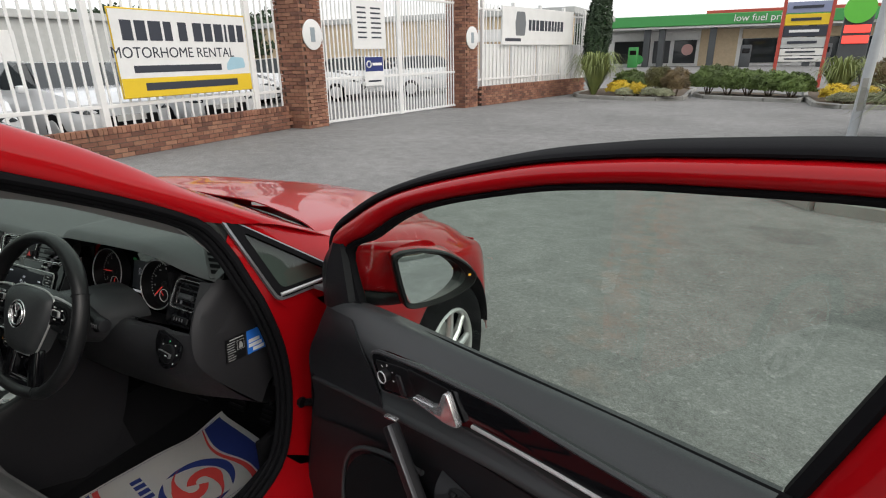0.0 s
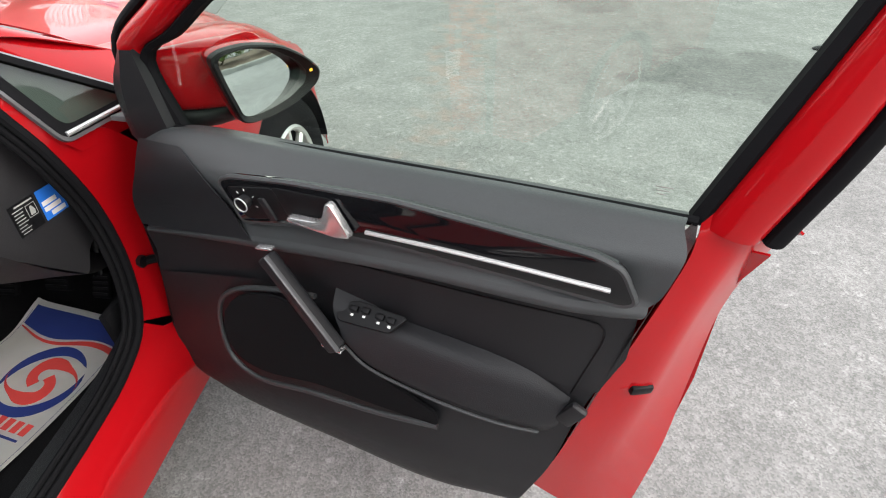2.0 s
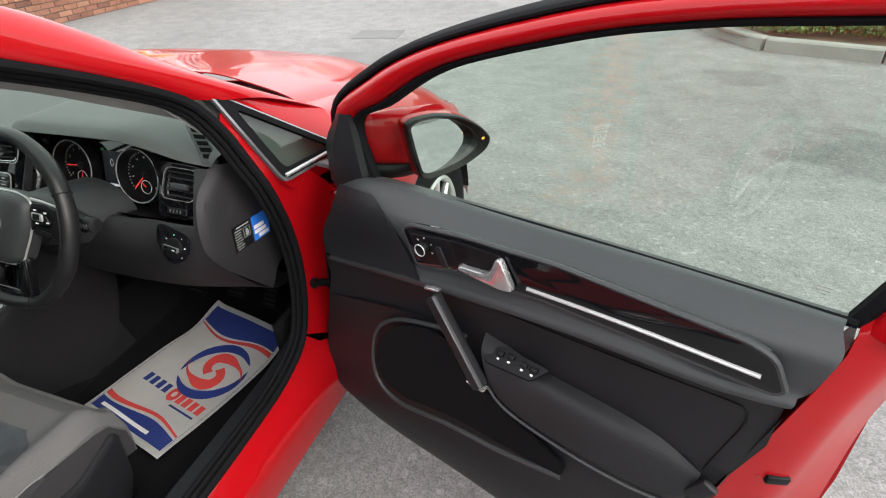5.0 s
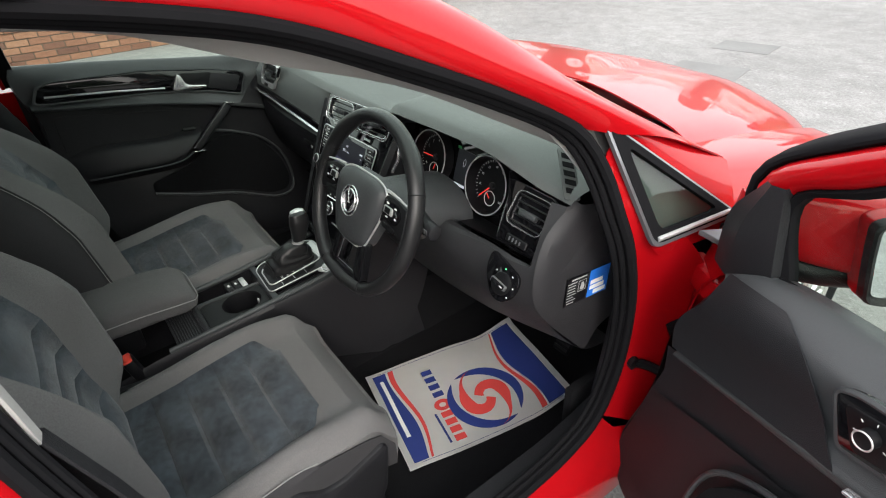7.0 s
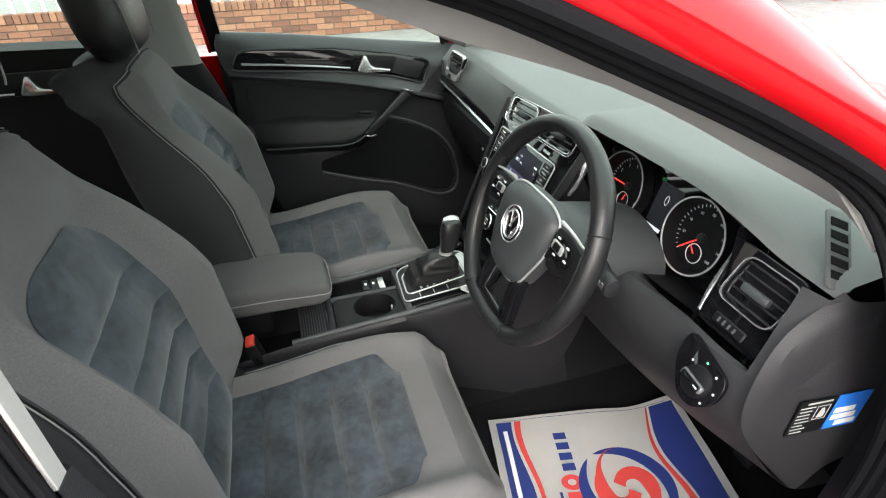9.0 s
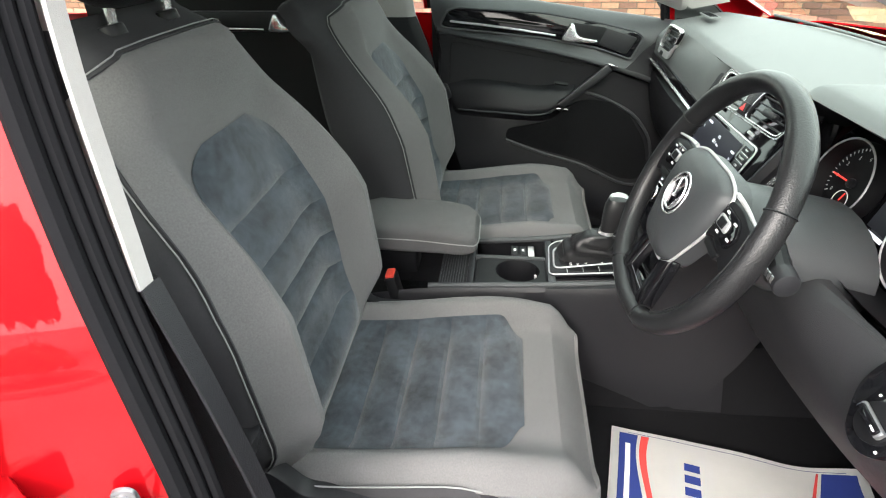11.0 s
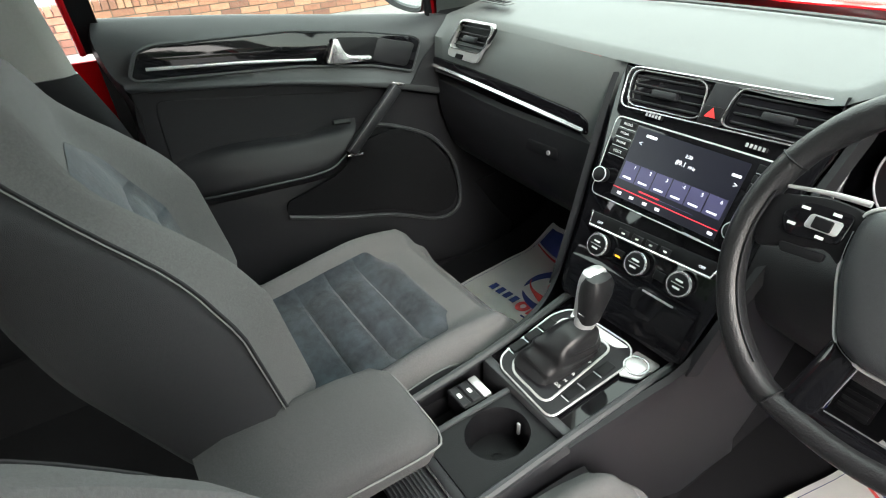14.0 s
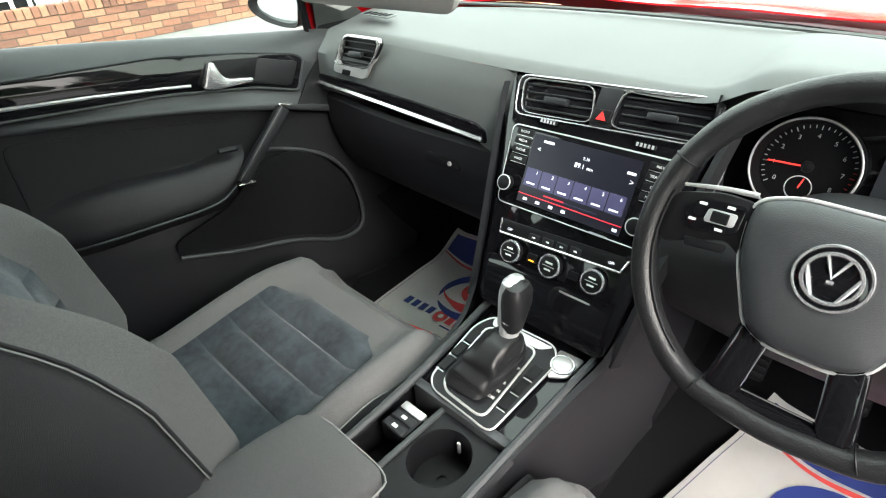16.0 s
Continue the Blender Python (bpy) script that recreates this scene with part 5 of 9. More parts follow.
    part("recline_stub", box((-0.012, -0.012, 0), (0.012, 0.012, 0.05), 0.004, 2, basis((cx + out * 0.245, -0.80, 0.665), (0, 1, 0), (0, 0, 1), (out, 0, 0))), PLASTIC, seat)
    # backrest
    before = set(seat.children)
    rings = []
    hs = list(np.linspace(-0.06, 0.55, 25)) + [0.57, 0.59, 0.605, 0.618, 0.63, 0.64, 0.647]
    for h in hs:
        w = shell_half(h)
        z = 0.515 + h * 0.985
        face = [Vector((cx + w * k, back_front(w * k, h) - 0.004, z)) for k in np.linspace(-1, 1, 41)]
        depth = 0.120 - 0.065 * smooth(0.3, 0.64, h)
        base = -0.80 - 0.30 * h
        rear = [Vector((cx + w * k * (1.0 if abs(k) < 0.9 else 0.985), min(base - depth * (1 - 0.5 * abs(k) ** 3), back_front(w * k, h) - 0.04), z - 0.012)) for k in np.linspace(0.99, -0.99, 13)]
        rings.append(face + rear)
    part("backrest", loft(rings), DARKCLOTH, seat, "dark seat shell and bolster sides", sharp=75)
    # grey cloth face over the backrest's front
    bm = bmesh.new()
    rows = []
    for h in list(np.linspace(0.0, 0.535, 26)) + [0.55, 0.565, 0.58, 0.592, 0.602, 0.609, 0.613]:
        w = back_half(h)
        rows.append([(cx + w * k, back_front(w * k, h) + 0.003, 0.515 + h * 0.985) for k in np.linspace(-1, 1, 33)])
    part("face_cover", sheet(rows, 33, 0.0, False, bm), CLOTH, seat, "grey woven cloth backrest cover")

    def back_panel(h0, h1, top):
        bm = bmesh.new()
        grid = []
        n = 10
        for j in range(n + 1):
            h = h0 + (h1 - h0) * j / n
            w = 0.152 - 0.012 * smooth(0.25, 0.46, h)
            if top:
                w *= 1 - 0.52 * (j / n) ** 4
            row = []
            for i in range(n + 1):
                x = w * (2 * i / n - 1)
                puff = 0.014 * (math.sin(math.pi * i / n) * math.sin(math.pi * j / n)) ** 0.35
                ripple = 0.003 * noise.noise(Vector((x * 14 + cx * 5, h * 18, 4.0)))
                row.append(bm.verts.new((cx + x, back_front(x, h) + 0.0055 + puff + ripple, 0.515 + h * 0.985)))
            grid.append(row)
        for a, b in zip(grid, grid[1:]):
            for i in range(n):
                bm.faces.new((a[i], a[i + 1], b[i + 1], b[i]))
        part("suede_panel", bm, SUEDE, seat)

    steps = [0.02, 0.09, 0.16, 0.23, 0.30, 0.37, 0.485]
    for j in range(6):
        back_panel(steps[j], steps[j + 1], j == 5)
    line = []
    for h in list(np.linspace(0.02, 0.535, 22)) + [0.555, 0.575, 0.59, 0.602, 0.61, 0.613]:
        line.append((back_half(h), h))
    border = [(cx - w, back_front(w, h) + 0.004, 0.515 + h * 0.985) for w, h in line]
    border += [(cx + line[-1][0] * k, back_front(line[-1][0] * k, 0.613) + 0.004, 0.515 + 0.615 * 0.985) for k in (-0.5, 0, 0.5)]
    border += [(cx + w, back_front(w, h) + 0.004, 0.515 + h * 0.985) for w, h in line[::-1]]
    part("seam", tube(border, 0.0017, 6, 0), DARKCLOTH, seat)
    part("stitching", tube([(cx + (x - cx) * 1.014, y - 0.0035, z + 0.004 * smooth(1.08, 1.11, z)) for x, y, z in border], 0.0010, 5, 0), STITCH, seat, "pale contrast stitching")
    # headrest on two posts
    hy, hz = -1.0, 1.15
    for s in (-1, 1):
        part("headrest_post", tube([(cx + s * 0.062, hy + 0.03, hz - 0.03), (cx + s * 0.062, hy + 0.035, hz + 0.09)], 0.0065, 10), CHROME, seat, "chrome headrest post")
        part("post_collar", disc(0.017, 0.014, pose(cx + s * 0.062, hy + 0.028, hz - 0.022, 14, 0, 0), 18, 0.004), BLACK, seat)
    rings = []
    for f in np.linspace(-1, 1, 15):
        g = (1 - abs(f) ** 3.0) ** 0.5
        hw, hd = 0.152 * (0.60 + 0.40 * g), 0.062 * (0.30 + 0.70 * g)
        c = Vector((cx, hy + 0.042 - 0.008 * f, hz + 0.132 + 0.118 * f))
        rings.append([c + Vector((hw * math.copysign(abs(math.cos(a)) ** 0.55, math.cos(a)), hd * math.copysign(abs(math.sin(a)) ** 0.7, math.sin(a)), 0)) for a in (2 * math.pi * j / 28 for j in range(28))])
    rest = part("headrest", loft(rings), LEATHER, seat, "black padded headrest")
    for k in (-1, 1):
        seam_line = [(cx + k * (0.112 + 0.010 * math.cos(f)), hy + 0.090 - 0.008 * math.sin(f) + 0.006 * math.cos(f), hz + 0.125 + 0.098 * math.sin(f)) for f in np.linspace(-1.45, 1.45, 14)]
        part("stitching", tube(seam_line, 0.0014, 5, 0), STITCH, rest)
    if not driver:
        m = Matrix.Translation((0, -0.78, 0.52)) @ Matrix.Rotation(radians(3.5), 4, "X") @ Matrix.Diagonal((1, 1, 0.955, 1)) @ Matrix.Translation((0, 0.78, -0.52))
        for ob in seat.children_recursive:
            if ob not in before and ob.data:
                if "headrest" in ob.name or "post" in ob.name or ob.parent == rest:
                    ob.data.transform(Matrix.Translation((0, 0, -0.03)))
                ob.data.transform(m)

    seat.location.y = 0.02 if driver else 0.115


front_seat(0.368, True)
front_seat(-0.368, False)

# rear bench, dark behind the front seats
bench = thing("rear_seat", "", "")
bench.parent = car
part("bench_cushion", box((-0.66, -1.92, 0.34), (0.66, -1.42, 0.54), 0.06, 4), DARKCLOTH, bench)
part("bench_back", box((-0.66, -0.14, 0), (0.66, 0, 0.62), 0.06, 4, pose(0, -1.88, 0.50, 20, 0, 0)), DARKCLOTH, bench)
part("parcel_shelf", box((-0.68, -2.6, 0.93), (0.68, -2.10, 0.97), 0.01), PLASTIC, bench)

# belt buckles
for x in (0.088, -0.088):
    b = part("belt_buckle", box((-0.021, -0.0125, -0.06), (0.021, 0.0125, 0.012), 0.005, 2, pose(x, -0.705, 0.545, 12, 0, 0)), BLACK, car, "seat belt buckle with red button")
    part("button", box((-0.017, -0.0100, 0.010), (0.017, 0.0100, 0.0185), 0.003, 2, pose(x, -0.705, 0.545, 12, 0, 0)), material("red button", (0.65, 0.06, 0.04), 0.4, 0, 0.05, 60, 0.0), b)
part("belt_webbing", sheet([[(0.70, -0.80, 1.18), (0.72, -0.79, 0.9), (0.735, -0.78, 0.5)], [(0.70, -0.845, 1.18), (0.72, -0.835, 0.9), (0.735, -0.825, 0.5)]], 10, 0.002), DARKCLOTH, car, "dark seat belt webbing")


# ---- dashboard ----
dash = thing("dashboard", "", "")
dash.parent = car


def lip(x):
    """The rear edge of the dash top: y and z at x."""
    hood = smooth(0.13, 0.24, x) * (1 - smooth(0.52, 0.70, x))
    y = 0.012 - 0.034 * hood + 0.012 * smooth(-0.15, -0.5, -abs(x) if x > 0 else x)
    z = 0.978 + 0.047 * hood - 0.006 * smooth(0.55, 0.74, abs(x))
    return y, z


XS = [-0.74, -0.66, -0.55, -0.42, -0.30, -0.20, -0.10, 0.0, 0.10, 0.16, 0.22, 0.30, 0.38, 0.46, 0.54, 0.60, 0.66, 0.74]
rows = [[], [], [], [], [], []]
for x in XS:
    y, z = lip(x)
    k = 1 - (x / 0.76) ** 2
    yb = 0.30 + 0.19 * k
    for r, q in zip(rows, ((x, yb, 0.955 + 0.022 * k), (x, yb - 0.10, 0.992 + 0.012 * k), (x, 0.5 * (yb + y), 1.0 + 0.010 * k + (z - 0.978) * 0.35), (x, y + 0.05, z + 0.010), (x, y + 0.012, z + 0.004), (x, y, z - 0.010))):
        r.append(q)
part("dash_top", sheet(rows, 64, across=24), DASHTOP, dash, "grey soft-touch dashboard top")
# the step across the dash top under the screen
part("dash_crease", tube([(x, 0.235 + 0.07 * (1 - (x / 0.76) ** 2), 1.006 + 0.012 * (1 - (x / 0.76) ** 2)) for x in np.linspace(-0.6, 0.6, 13)], 0.004, 6, 30), DASHTOP, dash)
# passenger fascia, strip and glovebox
part("passenger_fascia", sheet([[(x, lip(x)[0], lip(x)[1] - 0.010) for x in (-0.74, -0.6, -0.45, -0.3, -0.2)] + [(-0.14, 0.035, 0.968)], [(x, -0.002, 0.93) for x in (-0.745, -0.6, -0.45, -0.3, -0.205)] + [(-0.14, 0.03, 0.93)], [(x, -0.006, 0.845) for x in (-0.75, -0.6, -0.45, -0.3)] + [(-0.21, -0.006, 0.815), (-0.14, 0.016, 0.80)]], 30), DASHTOP, dash)
strip = rounded([(-0.748, 0.882), (-0.60, 0.881), (-0.41, 0.874), (-0.25, 0.865), (-0.226, 0.855), (-0.222, 0.829), (-0.24, 0.826), (-0.50, 0.842), (-0.748, 0.853)], 0.008, 3)
part("gloss_strip", plate(strip, 0.016, 0.004, basis((0, 0.006, 0), (1, 0, 0), (0, 0, 1), (0, -1, 0))), GLOSS, dash, "piano black dash strip")
part("bright_line", sheet([[(-0.745, -0.012, 0.867), (-0.5, -0.012, 0.856), (-0.232, -0.012, 0.841)], [(-0.745, -0.016, 0.862), (-0.5, -0.016, 0.851), (-0.231, -0.016, 0.836)], [(-0.745, -0.012, 0.858), (-0.5, -0.012, 0.846), (-0.231, -0.012, 0.831)]], 12), CHROME, dash, "bright metal dash strip")
glove = part("glovebox", sheet([[(-0.745, 0.012, 0.834), (-0.5, 0.008, 0.82), (-0.212, 0.006, 0.82)], [(-0.745, -0.002, 0.815), (-0.5, -0.006, 0.80), (-0.208, -0.006, 0.80)], [(-0.74, 0.01, 0.72), (-0.5, 0.008, 0.71), (-0.195, 0.0, 0.71)], [(-0.73, 0.06, 0.62), (-0.5, 0.06, 0.61), (-0.185, 0.05, 0.61)], [(-0.72, 0.20, 0.57), (-0.5, 0.20, 0.56), (-0.18, 0.2, 0.56)]], 20, across=24), PLASTIC, dash, "dark glovebox lid")
part("catch", plate(rounded([(-0.05, -0.012), (0.05, -0.014), (0.045, 0.012), (-0.045, 0.013)], 0.008), 0.006, 0.002, basis((-0.345, -0.002, 0.762), (1, 0, 0.05), (-0.05, 0.1, 1), (0, -1, 0.1))), BLACK, glove)
part("lock", disc(0.005, 0.003, basis((-0.322, -0.008, 0.762), (1, 0, 0), (0, 0, 1), (0, -1, 0)), 14), SILVER, glove)
part("air_bag_word", box((-0.485, -0.001, 0.908), (-0.455, 0.0, 0.913), 0), BLACK, dash)


def vent(name, cx, w, h, m, slats, tab=True, skew=0.0, deep=0.03):
    """An air vent in the local plane of m: bright rim, dark throat, slats and a thumb tab."""
    v = thing(name, "", "")
    v.parent = dash
    out = rounded([(-w / 2 - skew, -h / 2), (w / 2 - skew * 0.3, -h / 2), (w / 2 + skew, h / 2), (-w / 2 + skew * 0.3, h / 2)], 0.018, 4)
    inn = [(x * (1 - 0.0032 / w), y * (1 - 0.0032 / h)) for x, y in out]
    part("throat", plate(inn, 0.001, 0, m @ pose(cx, 0, -deep)), BLACK, v)
    part("throat_wall", loft([[m @ Vector((x + cx, y, d)) for x, y in inn] for d in (-deep, 0.002)], None, False), BLACK, v)
    part("bright_rim", loft([[m @ Vector((x + cx, y, d)) for x, y in c] for c, d in ((out, 0.0), (out, 0.004), (inn, 0.004), (inn, 0.000))], None, False), CHROME, v, "bright vent rim")
    for i in range(slats):
        y = h * ((i + 0.75) / (slats + 0.5) - 0.5)
        part("slat", box((-w / 2 + 0.006 + cx, -0.0016, -min(0.016, deep)), (w / 2 - 0.006 + cx, 0.0016, 0.0), 0.001, 1, m @ pose(0, y, 0, -12, 0, 0)), PLASTIC, v)
    if tab:
        part("tab", box((-0.022, -0.006, -0.004), (0.022, 0.006, 0.008), 0.003, 2, m @ pose(cx, -h * 0.06, 0.0, 0, 0, 0)), DASH if tab == 2 else PLASTIC, v)
    return v


# centre stack: a plane that leans away at the top
ST = basis((0, -0.09, 0.738), (1, 0, 0), Vector((0, 0.47, 1)).normalized(), Vector((0, -1, 0.47)).normalized())
up = lambda z: (z - 0.738) * math.hypot(0.47, 1)
stack = rounded([(-0.180, up(0.972)), (0.182, up(0.978)), (0.172, up(0.90)), (0.155, up(0.80)), (0.140, up(0.70)), (0.130, up(0.60)), (-0.130, up(0.60)), (-0.140, up(0.70)), (-0.155, up(0.80)), (-0.172, up(0.90))], 0.02, 4)
part("stack_face", plate(stack, 0.016, 0.004, ST @ pose(0, 0, -0.017)), GLOSS, dash, "piano black centre panel")
for s in (-1, 1):
    line = [ST @ Vector((s * x, up(z), d)) for x, z, d in ((0.155, 0.985, -0.01), (0.183, 0.965, -0.004), (0.178, 0.90, 0.0), (0.163, 0.80, 0.002), (0.148, 0.70, 0.002), (0.137, 0.60, 0.0))]
    part("stack_edge", sheet([line, [p + Vector((s * 0.010, -0.004, 0)) for p in line], [p + Vector((s * 0.019, 0.010, 0)) for p in line]], 20), PLASTIC, dash, "grey centre stack surround")
VC = ST @ pose(0.007, up(0.941), 0.002, 0, 0, 2.8)
for c in (-0.088, 0.088):
    vent("air_vent", c, 0.138, 0.058, VC, 4, 1, 0.008 if c > 0 else -0.006)
vent_frame = rounded([(-0.162, -0.033), (0.160, -0.033), (0.168, 0.032), (-0.166, 0.032)], 0.018, 4)
part("vent_frame", tube([VC @ Vector((x, y, 0.004)) for x, y in vent_frame], 0.0015, 6, 0, None, True), CHROME, dash, "bright frame round the centre vents")
mid = part("hazard_panel", plate(rounded([(-0.013, up(0.913)), (0.024, up(0.915)), (0.027, up(0.968)), (-0.010, up(0.966))], 0.003), 0.006, 0.002, ST), PLASTIC, dash)
hz = part("hazard_button", plate(rounded([(-0.008, up(0.919)), (0.020, up(0.920)), (0.021, up(0.937)), (-0.007, up(0.936))], 0.003), 0.004, 0.001, ST @ pose(0, 0, 0.006)), BLACK, mid)
tri_mat = material("red mark", (0.7, 0.03, 0.03), 0.4, 0, 0.02, 50, 0.0)
part("triangle", plate([(-0.002, up(0.9215)), (0.015, up(0.922)), (0.0065, up(0.9345))], 0.0006, 0, ST @ pose(0, 0, 0.0102)), tri_mat, hz)
for c in (-0.084, 0.085):
    wheel_ob = part("vent_wheel", box((c - 0.016, up(0.900), 0), (c + 0.016, up(0.906), 0.004), 0.001, 1, ST), BLACK, dash)
    for i in range(5):
        part("ridge", box((c - 0.014 + 0.006 * i, up(0.9005), 0.004), (c - 0.011 + 0.006 * i, up(0.9055), 0.0055), 0, 1, ST), SILVER, wheel_ob)
# radio unit with its screen
bezel = rounded([(-0.147, up(0.889)), (0.140, up(0.893)), (0.136, up(0.770)), (-0.138, up(0.768))], 0.012, 4)
radio = part("radio", plate(bezel, 0.006, 0.002, ST @ pose(0, 0, 0.001)), GLOSS, dash, "black infotainment unit")
part("radio_rim", tube([ST @ Vector((x, y, 0.005)) for x, y in bezel], 0.0018, 6, 0, None, True), SILVER, radio)
SCR = (-0.099, 0.092, up(0.778), up(0.883))
row = lambda z: up(0.778 + (z - 0.778) * 1.19)
part("screen", box((SCR[0], SCR[2], 0.0066), (SCR[1], SCR[3], 0.008), 0, 1, ST), glow("screen black", (0.006, 0.006, 0.011), 0.15), radio, "lit radio display")
lit = glow("white screen text", (0.85, 0.87, 0.95), 0.16)
violet = glow("violet screen key", (0.05, 0.047, 0.10), 0.12)
redlit = glow("red screen line", (0.7, 0.03, 0.05), 0.2)
for i in range(6):
    x0 = SCR[0] + 0.004 + i * 0.0306
    part("screen_key", box((x0, row(0.800), 0.0081), (x0 + 0.0285, row(0.823), 0.0084), 0, 1, ST), violet, radio)
    words("key_number", str(i + 1), 0.0075, ST @ pose(x0 + 0.021, row(0.8185), 0.0086), lit, radio, depth=0.0001)
    part("key_line", box((x0 + 0.006, row(0.803), 0.0085), (x0 + 0.022, row(0.8052), 0.0087), 0, 1, ST), lit, radio)
words("station", "89.1", 0.0105, ST @ pose(-0.004, row(0.842), 0.0086), lit, radio, depth=0.0001)
words("unit", "MHz", 0.006, ST @ pose(0.015, row(0.8408), 0.0086), lit, radio, depth=0.0001)
words("clock", "2:30", 0.007, ST @ pose(0.004, row(0.8515), 0.0086), lit, radio, depth=0.0001)
part("temperature", box((0.074, row(0.8485), 0.0085), (0.088, row(0.8515), 0.0087), 0, 1, ST), lit, radio)
part("status", box((-0.078, row(0.8575), 0.0085), (-0.058, row(0.8605), 0.0087), 0, 1, ST), lit, radio)
words("arrow", "<", 0.012, ST @ pose(-0.083, row(0.848), 0.0086), lit, radio, depth=0.0001)
words("arrow", ">", 0.012, ST @ pose(0.085, row(0.840), 0.0086), lit, radio, depth=0.0001)
part("tuning_line", box((-0.05, row(0.7935), 0.0085), (-0.012, row(0.7950), 0.0087), 0, 1, ST), redlit, radio)
part("tuning_line", box((-0.012, row(0.7935), 0.0085), (0.048, row(0.7942), 0.0087), 0, 1, ST), violet, radio)
part("menu_line", box((SCR[0], row(0.7885), 0.0085), (SCR[1], row(0.7895), 0.0087), 0, 1, ST), redlit, radio)
for x in (-0.083, -0.058, -0.032, -0.008, 0.083):
    part("menu_key", box((x - 0.004, row(0.7815), 0.0085), (x + 0.004, row(0.7850), 0.0087), 0, 1, ST), lit, radio)
for s, names in ((-1, ("RADIO", "MEDIA", "PHONE", "VOICE")), (1, ("NAV", "TRAFFIC", "CAR", "MENU"))):
    for i, nm in enumerate(names):
        z = 0.881 - 0.0138 * i
        x = s * 0.1185
        part("side_key", box((x - 0.017, up(z - 0.005), 0.0062), (x + 0.017, up(z + 0.005), 0.0085), 0.001, 1, ST), BLACK, radio)
        words("key_word", nm, 0.0058, ST @ pose(x, up(z), 0.0087), WHITE, radio, depth=0.0001)
        part("key_rule", box((x - 0.016, up(z - 0.0068), 0.0062), (x + 0.016, up(z - 0.0062), 0.0075), 0, 1, ST), SILVER, radio)
    k = part("knob", disc(0.0125, 0.016, ST @ pose(s * 0.120 - 0.006, up(0.799), 0.006), 26, 0.003), BLACK, radio)
    part("knob_ring", ring(0.0125, 0.0012, ST @ pose(s * 0.120 - 0.006, up(0.799), 0.020), 28, 6), SILVER, k)
part("disc_slot", box((0.045, up(0.7685), 0.006), (0.075, up(0.7715), 0.0075), 0, 1, ST), SILVER, radio)
# climate panel
clim = part("climate_panel", plate(rounded([(-0.118, up(0.742)), (0.118, up(0.754)), (0.118, up(0.731)), (-0.112, up(0.719))], 0.004), 0.006, 0.002, ST), BLACK, dash, "black climate control strip")
rim_line = [ST @ Vector((x, up(z), 0.006)) for x, z in ((-0.118, 0.744), (-0.114, 0.721), (0.0, 0.7265), (0.112, 0.732), (0.120, 0.752))]
part("bright_edge", tube(rim_line, 0.0022, 6), CHROME, clim)
for i, x in enumerate((-0.045, -0.018, 0.008, 0.034)):
    part("mode_key", box((x - 0.010, up(0.730 + 0.05 * x), 0.0062), (x + 0.010, up(0.740 + 0.05 * x), 0.0078), 0.001, 1, ST), PLASTIC, clim)
    part("key_mark", box((x - 0.003, up(0.733 + 0.05 * x), 0.0078), (x + 0.003, up(0.7355 + 0.05 * x), 0.0081), 0, 1, ST), WHITE, clim)
for x in (-0.095, 0.095):
    words("off_word", "OFF", 0.0062, ST @ pose(x, up(0.735 + 0.05 * x), 0.0064), lit, clim, depth=0.0001)
amber = glow("amber light", (1.0, 0.35, 0.02), 0.35)
for x, z in ((-0.079, 0.699), (0.0, 0.702), (0.078, 0.706)):
    k = part("climate_knob", disc(0.0185, 0.016, ST @ pose(x, up(z), 0.0), 32, 0.003, 0.0175), BLACK, dash, "round climate knob")
    part("knob_ring", ring(0.0182, 0.0024, ST @ pose(x, up(z), 0.013), 36, 6), CHROME, k)
    part("knob_line", box((-0.011, -0.0005, 0), (0.011, 0.0005, 0.0006), 0, 1, ST @ pose(x, up(z), 0.0162)), SILVER, k)
    for d in (-0.006, 0.006):
        part("knob_mark", box((-0.006, d - 0.0015, 0), (0.006, d + 0.0015, 0.0005), 0, 1, ST @ pose(x, up(z), 0.0162)), WHITE, k)
words("auto_word", "AUTO", 0.0055, ST @ pose(0.0, up(0.707), 0.0168), WHITE, dash, depth=0.0001)
for x in (-0.040, 0.040):
    b = part("heat_key", box((x - 0.010, up(0.694), 0.0), (x + 0.010, up(0.707), 0.003), 0.001, 1, ST), BLACK, dash)
    if x < 0:
        part("lamp", box((x - 0.005, up(0.695), 0.003), (x + 0.005, up(0.6975), 0.0034), 0, 1, ST), amber, b)
part("tray_lid", sheet([[ST @ Vector((x, up(0.684), 0.002)) for x in (-0.12, 0, 0.12)], [ST @ Vector((x, up(0.66), 0.01)) for x in (-0.12, 0, 0.12)], [ST @ Vector((x, up(0.60), -0.002)) for x in (-0.115, 0, 0.115)]], 12), GLOSS, dash)
part("tray_line", box((0.03, up(0.672), 0.010), (0.085, up(0.6745), 0.0125), 0, 1, ST), SILVER, dash)

ENDCAP = material("grained dark plastic", (0.021, 0.0205, 0.0225), 0.5, 0, 0.12, 200, 0.35, 700, Specular_IOR_Level=0.3)
